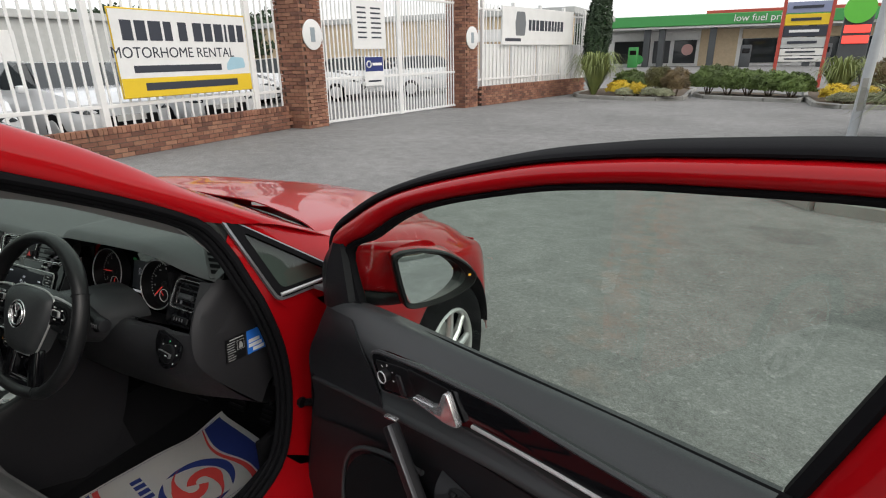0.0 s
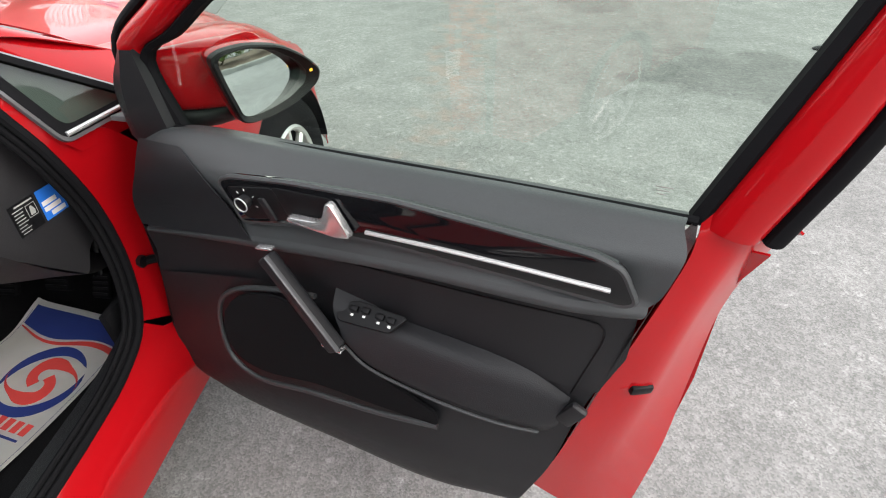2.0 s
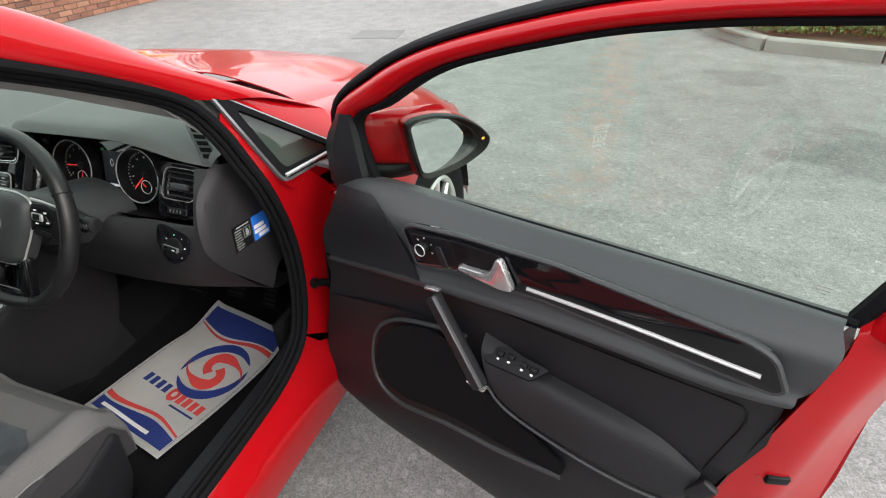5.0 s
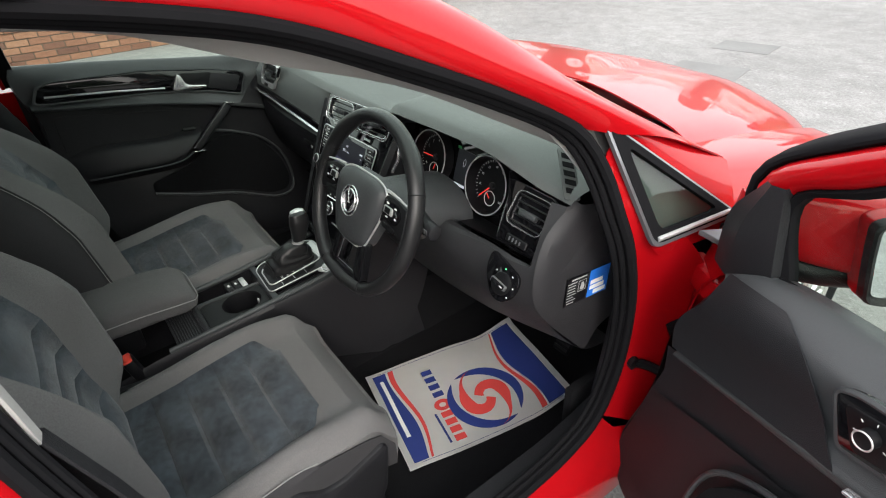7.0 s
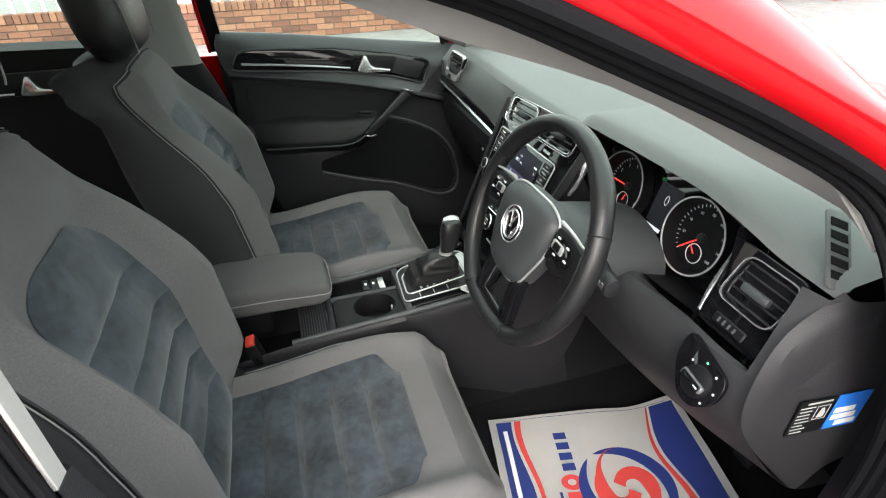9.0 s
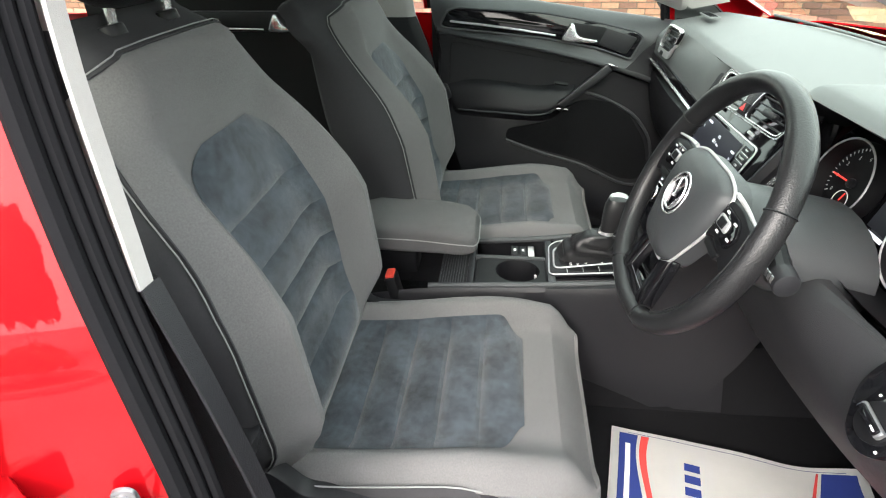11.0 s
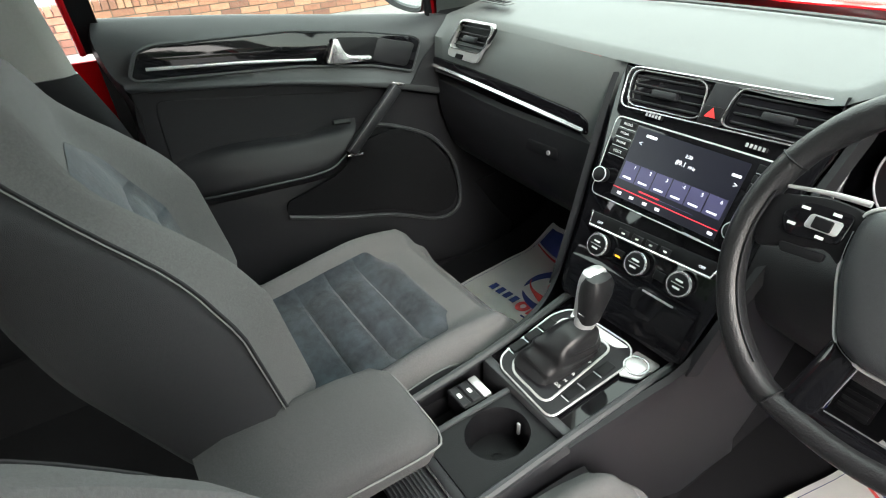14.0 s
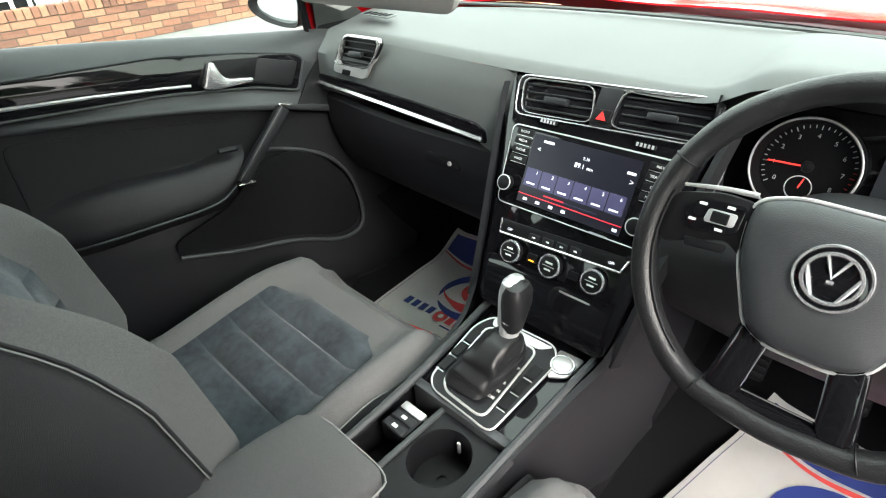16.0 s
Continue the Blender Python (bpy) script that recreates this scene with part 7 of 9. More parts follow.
# the flanks that sweep from the centre panel down to the console
def flank(s):
    top = [(s * 0.188, -0.015, 0.90), (s * 0.172, -0.058, 0.80), (s * 0.157, -0.105, 0.70), (s * 0.143, -0.155, 0.612), (s * 0.126, -0.22, 0.578), (s * 0.112, -0.36, 0.556)]
    mid = [(s * 0.188, 0.03, 0.86), (s * 0.180, 0.0, 0.76), (s * 0.168, -0.05, 0.66), (s * 0.154, -0.11, 0.56), (s * 0.138, -0.20, 0.52), (s * 0.120, -0.36, 0.50)]
    low = [(s * 0.188, 0.10, 0.62), (s * 0.184, 0.08, 0.52), (s * 0.178, 0.04, 0.40), (s * 0.168, -0.02, 0.30), (s * 0.154, -0.13, 0.26), (s * 0.131, -0.36, 0.26)]
    part("console_flank", sheet([[(x - s * 0.010, y, z) for x, y, z in top], top, mid, low], 30, across=24), PLASTIC, dash, "dark grey console flank")


flank(1)
flank(-1)

# ---- centre console ----
cons = thing("centre_console", "", "")
cons.parent = car
for s in (-1, 1):
    side = [[(s * 0.130, 0.0, 0.60), (s * 0.118, -0.15, 0.582), (s * 0.108, -0.35, 0.556), (s * 0.104, -0.62, 0.535), (s * 0.10, -0.80, 0.50)],
            [(s * 0.139, 0.0, 0.592), (s * 0.126, -0.15, 0.574), (s * 0.115, -0.35, 0.548), (s * 0.11, -0.62, 0.525), (s * 0.105, -0.80, 0.49)],
            [(s * 0.146, 0.02, 0.52), (s * 0.132, -0.15, 0.48), (s * 0.12, -0.35, 0.46), (s * 0.115, -0.62, 0.44), (s * 0.11, -0.80, 0.42)],
            [(s * 0.165, 0.06, 0.27), (s * 0.15, -0.15, 0.26), (s * 0.13, -0.35, 0.26), (s * 0.125, -0.62, 0.26), (s * 0.12, -0.80, 0.26)]]
    part("console_side", sheet(side, 22), PLASTIC, cons, "dark grey console side")
    part("console_rail", tube([(s * 0.127, 0.0, 0.604), (s * 0.113, -0.15, 0.584), (s * 0.102, -0.35, 0.558), (s * 0.098, -0.62, 0.537)], 0.0075, 8, 24), DASH, cons)
part("console_deck", sheet([[(-0.120, 0.02, 0.594), (0, 0.02, 0.594), (0.120, 0.02, 0.594)], [(-0.11, -0.15, 0.574), (0, -0.15, 0.574), (0.11, -0.15, 0.574)], [(-0.102, -0.335, 0.552), (0, -0.335, 0.552), (0.102, -0.335, 0.552)]], 10, 0.01), GLOSS, cons)
GP = basis((-0.012, -0.245, 0.566), (1, 0, 0), Vector((0, 1, 0.12)).normalized(), Vector((0, -0.12, 1)).normalized())
plate_out = rounded([(-0.050, -0.098), (0.074, -0.104), (0.080, 0.060), (0.058, 0.092), (-0.070, 0.086), (-0.084, 0.050), (-0.070, -0.080)], 0.016)
gp = part("selector_plate", plate(plate_out, 0.006, 0.002, GP), PLASTIC, cons, "gear selector plate with silver border")
inner = rounded([(-0.030, -0.088), (0.050, -0.092), (0.040, 0.066), (-0.064, 0.062), (-0.048, -0.072)], 0.018)
for pts, r in ((plate_out, 0.0017), (inner, 0.0023)):
    part("silver_border", tube([GP @ Vector((x, y, 0.006)) for x, y in pts], r, 6, 0, None, True), SILVER, gp)
part("front_bridge", plate(rounded([(-0.058, 0.066), (0.040, 0.068), (0.058, 0.086), (-0.066, 0.084)], 0.006), 0.003, 0.001, GP @ pose(0, 0, 0.005)), SILVER, gp, "satin silver front bar")
for y in (-0.045, -0.010, 0.025):
    for x in (-0.069 + 0.08 * max(0, -y - 0.02), 0.062):
        part("button", box((x - 0.009, y - 0.015, 0.006), (x + 0.009, y + 0.015, 0.0085), 0.002, 1, GP), BLACK, gp)
        part("button_line", box((x - 0.008, y - 0.0185, 0.006), (x + 0.008, y - 0.0172, 0.0075), 0, 1, GP), SILVER, gp)
for ch, x, y in (("P", 0.037, 0.016), ("R", 0.037, -0.020), ("N", 0.038, -0.038), ("D/S", 0.036, -0.053), ("+", 0.022, -0.046), ("-", 0.024, -0.066)):
    words("gear_letter", ch, 0.008, GP @ pose(x, y, 0.0066), WHITE, gp, depth=0.0002)
# leather gaiter: a soft four-sided sock that sags into creases, then the lever
rings = []
for f in np.linspace(0, 1, 34):
    c = GP @ Vector((-0.010 + 0.024 * f, -0.012 + 0.026 * f, 0.004 + 0.070 * f))
    body = (1 - f) ** 0.55
    w, l = 0.030 * body + 0.0155, 0.052 * body + 0.0165
    ring_pts = []
    for a in (2 * math.pi * j / 44 for j in range(44)):
        fold = 1 + 0.055 * math.sin(f * 16 + 1.5 * math.sin(a) + 2.2 * math.cos(2 * a)) * math.sin(math.pi * min(f * 1.15, 1)) + 0.05 * noise.noise(Vector((math.cos(a) * 1.6, math.sin(a) * 1.6, f * 4)))
        ring_pts.append(c + Vector((w * fold * math.copysign(abs(math.cos(a)) ** 0.55, math.cos(a)), l * fold * math.copysign(abs(math.sin(a)) ** 0.55, math.sin(a)), 0.004 * math.sin(3 * a + 6 * f) * math.sin(math.pi * f))))
    rings.append(ring_pts)
part("gaiter", loft(rings), LEATHER, cons, "folded black leather gaiter")
lever = part("gear_lever", tube([(0.003, -0.229, 0.634), (0.003, -0.224, 0.654)], 0.0165, 16), SILVER, cons, "gear selector with leather and chrome knob")
def knob_ring(z, yy, rx, ry, x0=-0.003):
    return [Vector((x0 + rx * math.copysign(abs(math.cos(a)) ** 0.75, math.cos(a)), yy + ry * math.copysign(abs(math.sin(a)) ** 0.75, math.sin(a)), z)) for a in (2 * math.pi * j / 24 for j in range(24))]


part("knob", loft([knob_ring(z, yy, rx, ry, 0.006) for z, yy, rx, ry in ((0.650, -0.224, 0.0155, 0.017), (0.670, -0.219, 0.0175, 0.021), (0.695, -0.214, 0.0205, 0.026), (0.714, -0.212, 0.0195, 0.026), (0.7265, -0.212, 0.014, 0.020), (0.731, -0.212, 0.006, 0.009))]), LEATHER, lever)
part("knob_cap", loft([knob_ring(z, yy, rx, ry, -0.005) for z, yy, rx, ry in ((0.652, -0.223, 0.0135, 0.0150), (0.672, -0.217, 0.0150, 0.0195), (0.695, -0.211, 0.0170, 0.0240), (0.714, -0.209, 0.0165, 0.0240), (0.729, -0.209, 0.0130, 0.0190), (0.7345, -0.209, 0.006, 0.009))]), SILVER, lever, "satin silver knob inlay")
part("knob_seam", ring(0.0165, 0.0012, pose(0.005, -0.2215, 0.662, -12, 0, 0) @ Matrix.Diagonal((1, 1.15, 1, 1)), 28, 6), CHROME, lever)
part("button_panel", plate(rounded([(0.052, -0.150), (0.098, -0.146), (0.096, -0.196), (0.070, -0.214), (0.060, -0.190)], 0.006), 0.004, 0.001, pose(0, 0, 0.572, 0, 0, 0)), SILVER, cons, "satin silver panel round the start button")
sb = part("start_button", disc(0.0165, 0.007, pose(0.076, -0.180, 0.575, 6, 0, 0), 30, 0.002), SILVER, cons, "round silver start button")
part("button_ring", ring(0.0185, 0.0025, pose(0.076, -0.180, 0.578, 6, 0, 0), 32, 6), CHROME, sb)
# parking-brake keys and cup holder
part("tray_floor", box((-0.098, -0.52, 0.47), (0.098, -0.335, 0.478), 0), BLACK, cons)
part("tray_cross", box((-0.100, -0.352, 0.47), (0.100, -0.334, 0.556), 0.004), DASH, cons)
part("tray_divider", box((-0.036, -0.52, 0.47), (-0.026, -0.35, 0.545), 0.003), DASH, cons)
part("tray_back", box((-0.100, -0.535, 0.44), (0.100, -0.518, 0.545), 0.004), PLASTIC, cons)
eb = part("parking_brake_key", box((-0.092, -0.432, 0.50), (-0.040, -0.385, 0.540), 0.004, 2), BLACK, cons, "electric parking brake keys")
part("bright_front", box((-0.090, -0.392, 0.526), (-0.042, -0.376, 0.542), 0.003, 2), SILVER, eb)
for y in (-0.424, -0.404):
    part("key", box((-0.088, y - 0.009, 0.539), (-0.044, y + 0.008, 0.543), 0.002, 1), PLASTIC, eb)
    part("key_mark", box((-0.071, y - 0.003, 0.543), (-0.061, y + 0.003, 0.5434), 0, 1), WHITE, eb)
hole = [(0.045 * math.cos(2 * math.pi * j / 48), 0.050 * math.sin(2 * math.pi * j / 48)) for j in range(48)]
slab = radial([(-0.050, -0.098), (0.074, -0.098), (0.074, 0.066), (-0.050, 0.066)])
rows = [[Vector((0.024 + x * g, -0.418 + y * g, z)) for x, y in c] for c, g, z in ((slab, 1, 0.540), (hole, 1.03, 0.541), (hole, 1.0, 0.538), (hole, 0.96, 0.482), (hole, 0.2, 0.481))]
part("cup_holder", loft(rows, None, False), BLACK, cons, "black round cup holder in a flush panel")
part("cup_clip", box((0.020, -0.378, 0.505), (0.026, -0.373, 0.530), 0.002), SILVER, cons)
part("roller_blind", box((-0.085, -0.60, 0.525), (0.085, -0.535, 0.535), 0.003), PLASTIC, cons)
for i in range(10):
    part("rib", box((-0.08, -0.598 + 0.006 * i, 0.535), (0.08, -0.5955 + 0.006 * i, 0.537), 0, 1), DASH, cons)
part("blind_edge", tube([(-0.085, -0.532, 0.540), (0.085, -0.532, 0.540)], 0.004, 8), CHROME, cons)
arm = []
for y, z, h in ((-0.515, 0.602, 0.012), (-0.522, 0.606, 0.026), (-0.545, 0.611, 0.034), (-0.60, 0.617, 0.038), (-0.68, 0.62, 0.04), (-0.76, 0.622, 0.04), (-0.80, 0.618, 0.032)):
    w = 0.084 if y < -0.53 else (0.070 if y < -0.518 else 0.060)
    arm.append([Vector((-0.045 + w * math.copysign(abs(math.cos(a)) ** 0.35, math.cos(a)), y, z - 0.004 + h * math.copysign(abs(math.sin(a)) ** 0.55, math.sin(a)))) for a in (2 * math.pi * j / 36 for j in range(36))])
ar = part("armrest", loft(arm), ARMCLOTH, cons, "grey cloth centre armrest")
part("stitching", tube([(-0.045 + 0.086, -0.79, 0.622), (-0.045 + 0.0865, -0.66, 0.621), (-0.045 + 0.086, -0.55, 0.613), (-0.045 + 0.070, -0.516, 0.607), (-0.045, -0.5115, 0.605), (-0.045 - 0.070, -0.516, 0.607), (-0.045 - 0.086, -0.55, 0.613), (-0.045 - 0.0865, -0.66, 0.621)], 0.0014, 5, 50), STITCH, ar)
part("armrest_post", box((-0.075, -0.78, 0.50), (0.0, -0.66, 0.59), 0.01), BLACK, cons)

# pedals
for x, z, w in ((0.44, 0.40, 0.035), (0.56, 0.38, 0.024), (0.27, 0.37, 0.03)):
    p = part("pedal", box((-w, -0.01, -0.035), (w, 0.01, 0.035), 0.005, 2, pose(x, 0.27, z, -35, 0, 0)), RUBBER, car, "ribbed black pedal")
    part("pedal_arm", tube([(x, 0.28, z + 0.02), (x - 0.01, 0.38, z + 0.25)], 0.008, 8), BLACK, p)
    for i in range(4):
        part("rib", box((-w * 0.9, -0.013, -0.026 + 0.015 * i), (w * 0.9, -0.010, -0.019 + 0.015 * i), 0, 1, pose(x, 0.27, z, -35, 0, 0)), BLACK, p)
# sun visor turned down on the passenger's side
VS = basis((-0.385, -0.125, 1.155), (1, 0.10, 0), Vector((0, -0.28, 1)).normalized(), Vector((0, -1, -0.28)).normalized())
vz = part("sun_visor", plate(rounded([(-0.19, -0.085), (0.165, -0.085), (0.185, -0.06), (0.19, 0.085), (-0.19, 0.085)], 0.02), 0.014, 0.005, VS), LINER, car, "pale grey sun visor turned down")
part("mirror_lid", plate(rounded([(-0.15, -0.055), (0.09, -0.055), (0.11, 0.06), (-0.15, 0.06)], 0.01), 0.003, 0.001, VS @ pose(0, 0, 0.014)), material("grey visor lid", (0.25, 0.25, 0.25), 0.7, 0, 0.05, 100, 0.05), vz)

# paper mats on the floor
def paper_mat(x, y, z, turn, label, tilt_front):
    """A printed paper floor mat: a sheet with a raised, creased front, with flat print laid on it."""
    m = pose(x, y, z, 0, 0, turn)
    mat = thing("paper_floor_mat", label, "floor mat", (x, y, z), "paper floor mats")
    W, L = 0.172, 0.239

    def height(u, v):
        front = smooth(0.10, 0.26, v)
        return tilt_front * front ** 1.3 + 0.004 * math.sin(9 * u + 4) * math.cos(11 * v) + 0.004 * noise.noise(Vector((u * 9, v * 9, x))) + 0.012 * smooth(0.14, 0.19, abs(u)) * smooth(0.1, 0.24, v)

    def flat(name, outline_fn, nu, nv, mat_, lift, label_=""):
        bm = bmesh.new()
        grid = [[bm.verts.new(m @ Vector((*(p := outline_fn(i / nu, j / nv)), height(*p) + lift))) for i in range(nu + 1)] for j in range(nv + 1)]
        for a, b in zip(grid, grid[1:]):
            for i in range(nu):
                bm.faces.new((a[i], a[i + 1], b[i + 1], b[i]))
        if name == "sheet":
            bmesh.ops.solidify(bm, geom=bm.faces[:], thickness=0.0008)
        return part(name, bm, mat_, mat, label_)

    flat("sheet", lambda u, v: (W * (2 * u - 1), L * (2 * v - 1)), 24, 32, PAPER, 0.001, "white printed paper")
    # navy bands with a red wave at the front and the back
    wave = lambda u: 0.016 * math.sin(math.pi * 2 * (u - 0.1))
    flat("navy_band", lambda u, v: (0.158 * (2 * u - 1), 0.222 - 0.052 * v - wave(u) * v * 0.8 - 0.012 * v), 24, 4, NAVY, 0.0022)
    flat("red_wave", lambda u, v: (0.158 * (2 * u - 1), 0.152 - wave(u) * 0.9 - (0.004 + 0.012 * u) * v), 24, 2, PRINTRED, 0.0022)
    flat("navy_band", lambda u, v: (0.158 * (2 * u - 1), -0.222 + 0.050 * v + wave(1 - u) * v * 0.6 - 0.006 * v), 24, 4, NAVY, 0.0022)
    flat("red_wave", lambda u, v: (0.158 * (2 * u - 1), -0.170 + wave(1 - u) * 0.7 + (0.016 - 0.010 * u) * v), 24, 2, PRINTRED, 0.0022)
    for s in (-1, 1):
        flat("border_line", lambda u, v: (s * (0.161 + 0.0012 * u), 0.205 * (2 * v - 1)), 1, 24, NAVY, 0.002)
    # round emblem: two red and two navy strokes
    cx, cy = 0.046, 0.033

    def swoosh(name, a0, a1, mat_, outer, width):
        """A curved stroke that tapers: outer radius and width change on the way."""
        def f(u, v):
            a = radians(a0 + (a1 - a0) * v)
            r = outer(v) - width(v) * u
            return (cx + r * math.cos(a), cy + r * math.sin(a))
        flat(name, f, 4, 36, mat_, 0.0024)

    for k in (0, 180):
        swoosh("navy_swoosh", k + 38, k + 208, NAVY, lambda v: 0.104, lambda v: 0.030 * math.sin(math.pi * v) ** 0.7)
        swoosh("red_swoosh", k - 8, k + 236, PRINTRED, lambda v: 0.104 - 0.034 * smooth(0.0, 0.28, v) - 0.040 * smooth(0.45, 1.0, v), lambda v: 0.036 * smooth(0.0, 0.45, v) * (1 - 0.35 * smooth(0.8, 1.0, v)))
    # brand lettering as plain bars, address line as a bar
    for i in range(4):
        flat("navy_mark", lambda u, v: (-0.110 + 0.027 * i + 0.018 * u, -0.093 + 0.030 * v), 1, 1, NAVY, 0.0024)
    for i in range(4):
        flat("red_mark", lambda u, v: (0.042 + 0.027 * i + 0.019 * u, -0.100 + 0.030 * v), 1, 1, PRINTRED, 0.0024)
    flat("red_mark", lambda u, v: (0.008 + 0.028 * math.cos(6.28 * v) * (0.4 + 0.6 * u) * 0.7 + 0.01, -0.082 + 0.024 * math.sin(6.28 * v) * (0.4 + 0.6 * u)), 1, 20, PRINTRED, 0.0023)
    flat("small_line", lambda u, v: (0.040 + 0.100 * u, -0.117 + 0.006 * v), 8, 1, NAVY, 0.0024)
    flat("address_line", lambda u, v: (-0.13 + 0.21 * u, -0.209 + 0.010 * v), 8, 1, PAPER, 0.0026)
    return mat


paper_mat(0.447, 0.005, 0.276, -11.5, "white paper floor mat with red and navy print, driver side", 0.03)
paper_mat(-0.440, 0.105, 0.276, 4, "white paper floor mat with red and navy print, passenger side", 0.05)

card = thing("paper_card", "tan printed card lying on the dashboard under the windscreen", "card", (-0.43, 0.40, 1.0))
part("sheet", sheet([[(-0.50, 0.365, 1.004), (-0.43, 0.375, 1.006), (-0.355, 0.385, 1.004)], [(-0.505, 0.41, 0.996), (-0.43, 0.42, 0.998), (-0.355, 0.428, 0.997)]], 8, 0.0012), material("tan card", (0.42, 0.31, 0.17), 0.7, 0, 0.12, 40, 0.05), card)


# ---- the yard ----
def ground_sheet():
    bm = bmesh.new()
    bmesh.ops.create_grid(bm, x_segments=2, y_segments=2, size=400)
    ob = part("ground", bm, ASPHALT, None, smooth=False)
    return tagged(ob, "worn grey asphalt yard with old oil stains", "ground", kind="structure")


ground_sheet()


def brick_run(p0, p1, z0, courses, parent, single, depth=0.105, coping=True, seed=1):
    """Bricks in stretcher bond along a line; each an object, or all joined."""
    rnd = random.Random(seed)
    a, b = Vector((*p0, 0)), Vector((*p1, 0))
    d = (b - a).normalized()
    n = Vector((d.y, -d.x, 0))
    length = (b - a).length
    M0 = basis(a + Vector((0, 0, z0)), d, n, (0, 0, 1))
    protos = []
    for k in range(4):
        bm = box((0.005, -0.004 * rnd.random(), 0.005), (0.220, depth, 0.070), 0.004, 1)
        for v in bm.verts:
            v.co += Vector((rnd.uniform(-1, 1), rnd.uniform(-1, 1), rnd.uniform(-1, 1))) * 0.0015
        protos.append(bm)
    cap = box((0.004, -0.012, 0.004), (0.071, depth + 0.012, 0.106), 0.006, 1)
    if single:
        meshes = []
        for bm in protos + [cap]:
            me = bpy.data.meshes.new("brick")
            bm.normal_update()
            bm.to_mesh(me)
            me.materials.append(BRICK)
            meshes.append(me)
    joined = bmesh.new()

    def put(k, m, name):
        if single:
            ob = new(name, meshes[k])
            ob.parent = parent
            ob.matrix_basis = m
        else:
            me = bpy.data.meshes.new("tmp")
            (protos + [cap])[k].to_mesh(me)
            me.transform(m)
            joined.from_mesh(me)
            bpy.data.meshes.remove(me)

    for c in range(courses):
        x = -0.1125 if c % 2 else 0.0
        while x < length - 0.02:
            put(rnd.randrange(4), M0 @ pose(x, -depth + rnd.uniform(-0.002, 0.003), 0.075 * c, 0, 0, rnd.uniform(-0.3, 0.3)), "brick")
            x += 0.225
    if coping:
        x = 0.0
        while x < length - 0.03:
            put(4, M0 @ pose(x, -depth + rnd.uniform(-0.003, 0.003), 0.075 * courses, rnd.uniform(-0.6, 0.6), 0, rnd.uniform(-0.5, 0.5)), "coping_brick")
            x += 0.075
    if not single:
        ob = part("bricks", joined, BRICK, parent, smooth=False)
        tagged(ob, kind="stuff")
    else:
        joined.free()
    for bm in protos + [cap]:
        bm.free()


def brick_wall(name, runs, label):
    """runs: (start, end, courses, single)"""
    w = thing(name, label, "wall", kind="structure")
    for i, (p, q, courses, single) in enumerate(runs):
        a, b = Vector((*p, 0)), Vector((*q, 0))
        d = (b - a).normalized()
        n = Vector((d.y, -d.x, 0))
        core = box((0.0, -0.100, -0.1), ((b - a).length, 0.097, 0.075 * courses + 0.05), 0, 1, basis(a, d, -n, (0, 0, 1)))
        part("mortar", core, MORTAR, w, smooth=False)
        brick_run(p, q, 0.0, courses, w, single, seed=3 + i)
    return w


brick_wall("wall_1", [((-6.85, 4.0), (-6.85, -2.0), 5, True), ((-6.85, 8.3), (-6.85, 4.0), 5, False), ((-6.85, -2.0), (-6.85, -9.0), 5, False)], "low red brick wall with a brick-on-edge coping")
brick_wall("wall_2", [((-3.66, 21.2), (-5.08, 14.6), 6, False)], "low red brick wall below white fencing")


def brick_pillar(x, y, turn, h, label):
    p = thing("brick_pillar", label, "pillar", (x, y, 0), "gate pillars")
    m = pose(x, y, 0, 0, 0, turn)
    part("core", box((-0.30, -0.30, 0), (0.30, 0.30, h), 0, 1, m), MORTAR, p, smooth=False)
    joined = bmesh.new()
    rnd = random.Random(int(y * 10))
    for c in range(int(h / 0.075)):
        for side in range(4):
            x0 = -0.33 + (0.1125 if c % 2 else 0)
            for i in range(3):
                wdt = 0.215 if not (c % 2 and i == 2) else 0.105
                box((x0, -0.332 - rnd.uniform(0, 0.003), 0.075 * c + 0.005), (min(x0 + wdt, 0.332), -0.29, 0.075 * c + 0.070), 0, 1, m @ pose(0, 0, 0, 0, 0, 90 * side), joined)
                x0 += wdt + 0.010
    tagged(part("bricks", joined, BRICK, p, smooth=False), kind="stuff")
    dm = m @ basis((0.345, -0.0, 1.9), (0, 1, 0), (0, 0, 1), (1, 0, 0))
    dd = part("disc_sign", disc(0.30, 0.02, dm, 40, 0.004), WHITE, p, "round white plate")
    part("numeral_bar", box((-0.07, -0.14, 0.02), (0.07, 0.14, 0.024), 0, 1, dm), material("grey print", (0.28, 0.33, 0.36), 0.6, 0, 0.05, 50, 0.0), dd)


brick_pillar(-6.62, 8.72, 0, 3.4, "red brick gate pillar with a round white plate")
brick_pillar(-5.42, 14.15, -8, 3.4, "slim red brick gate pillar with a round white plate")


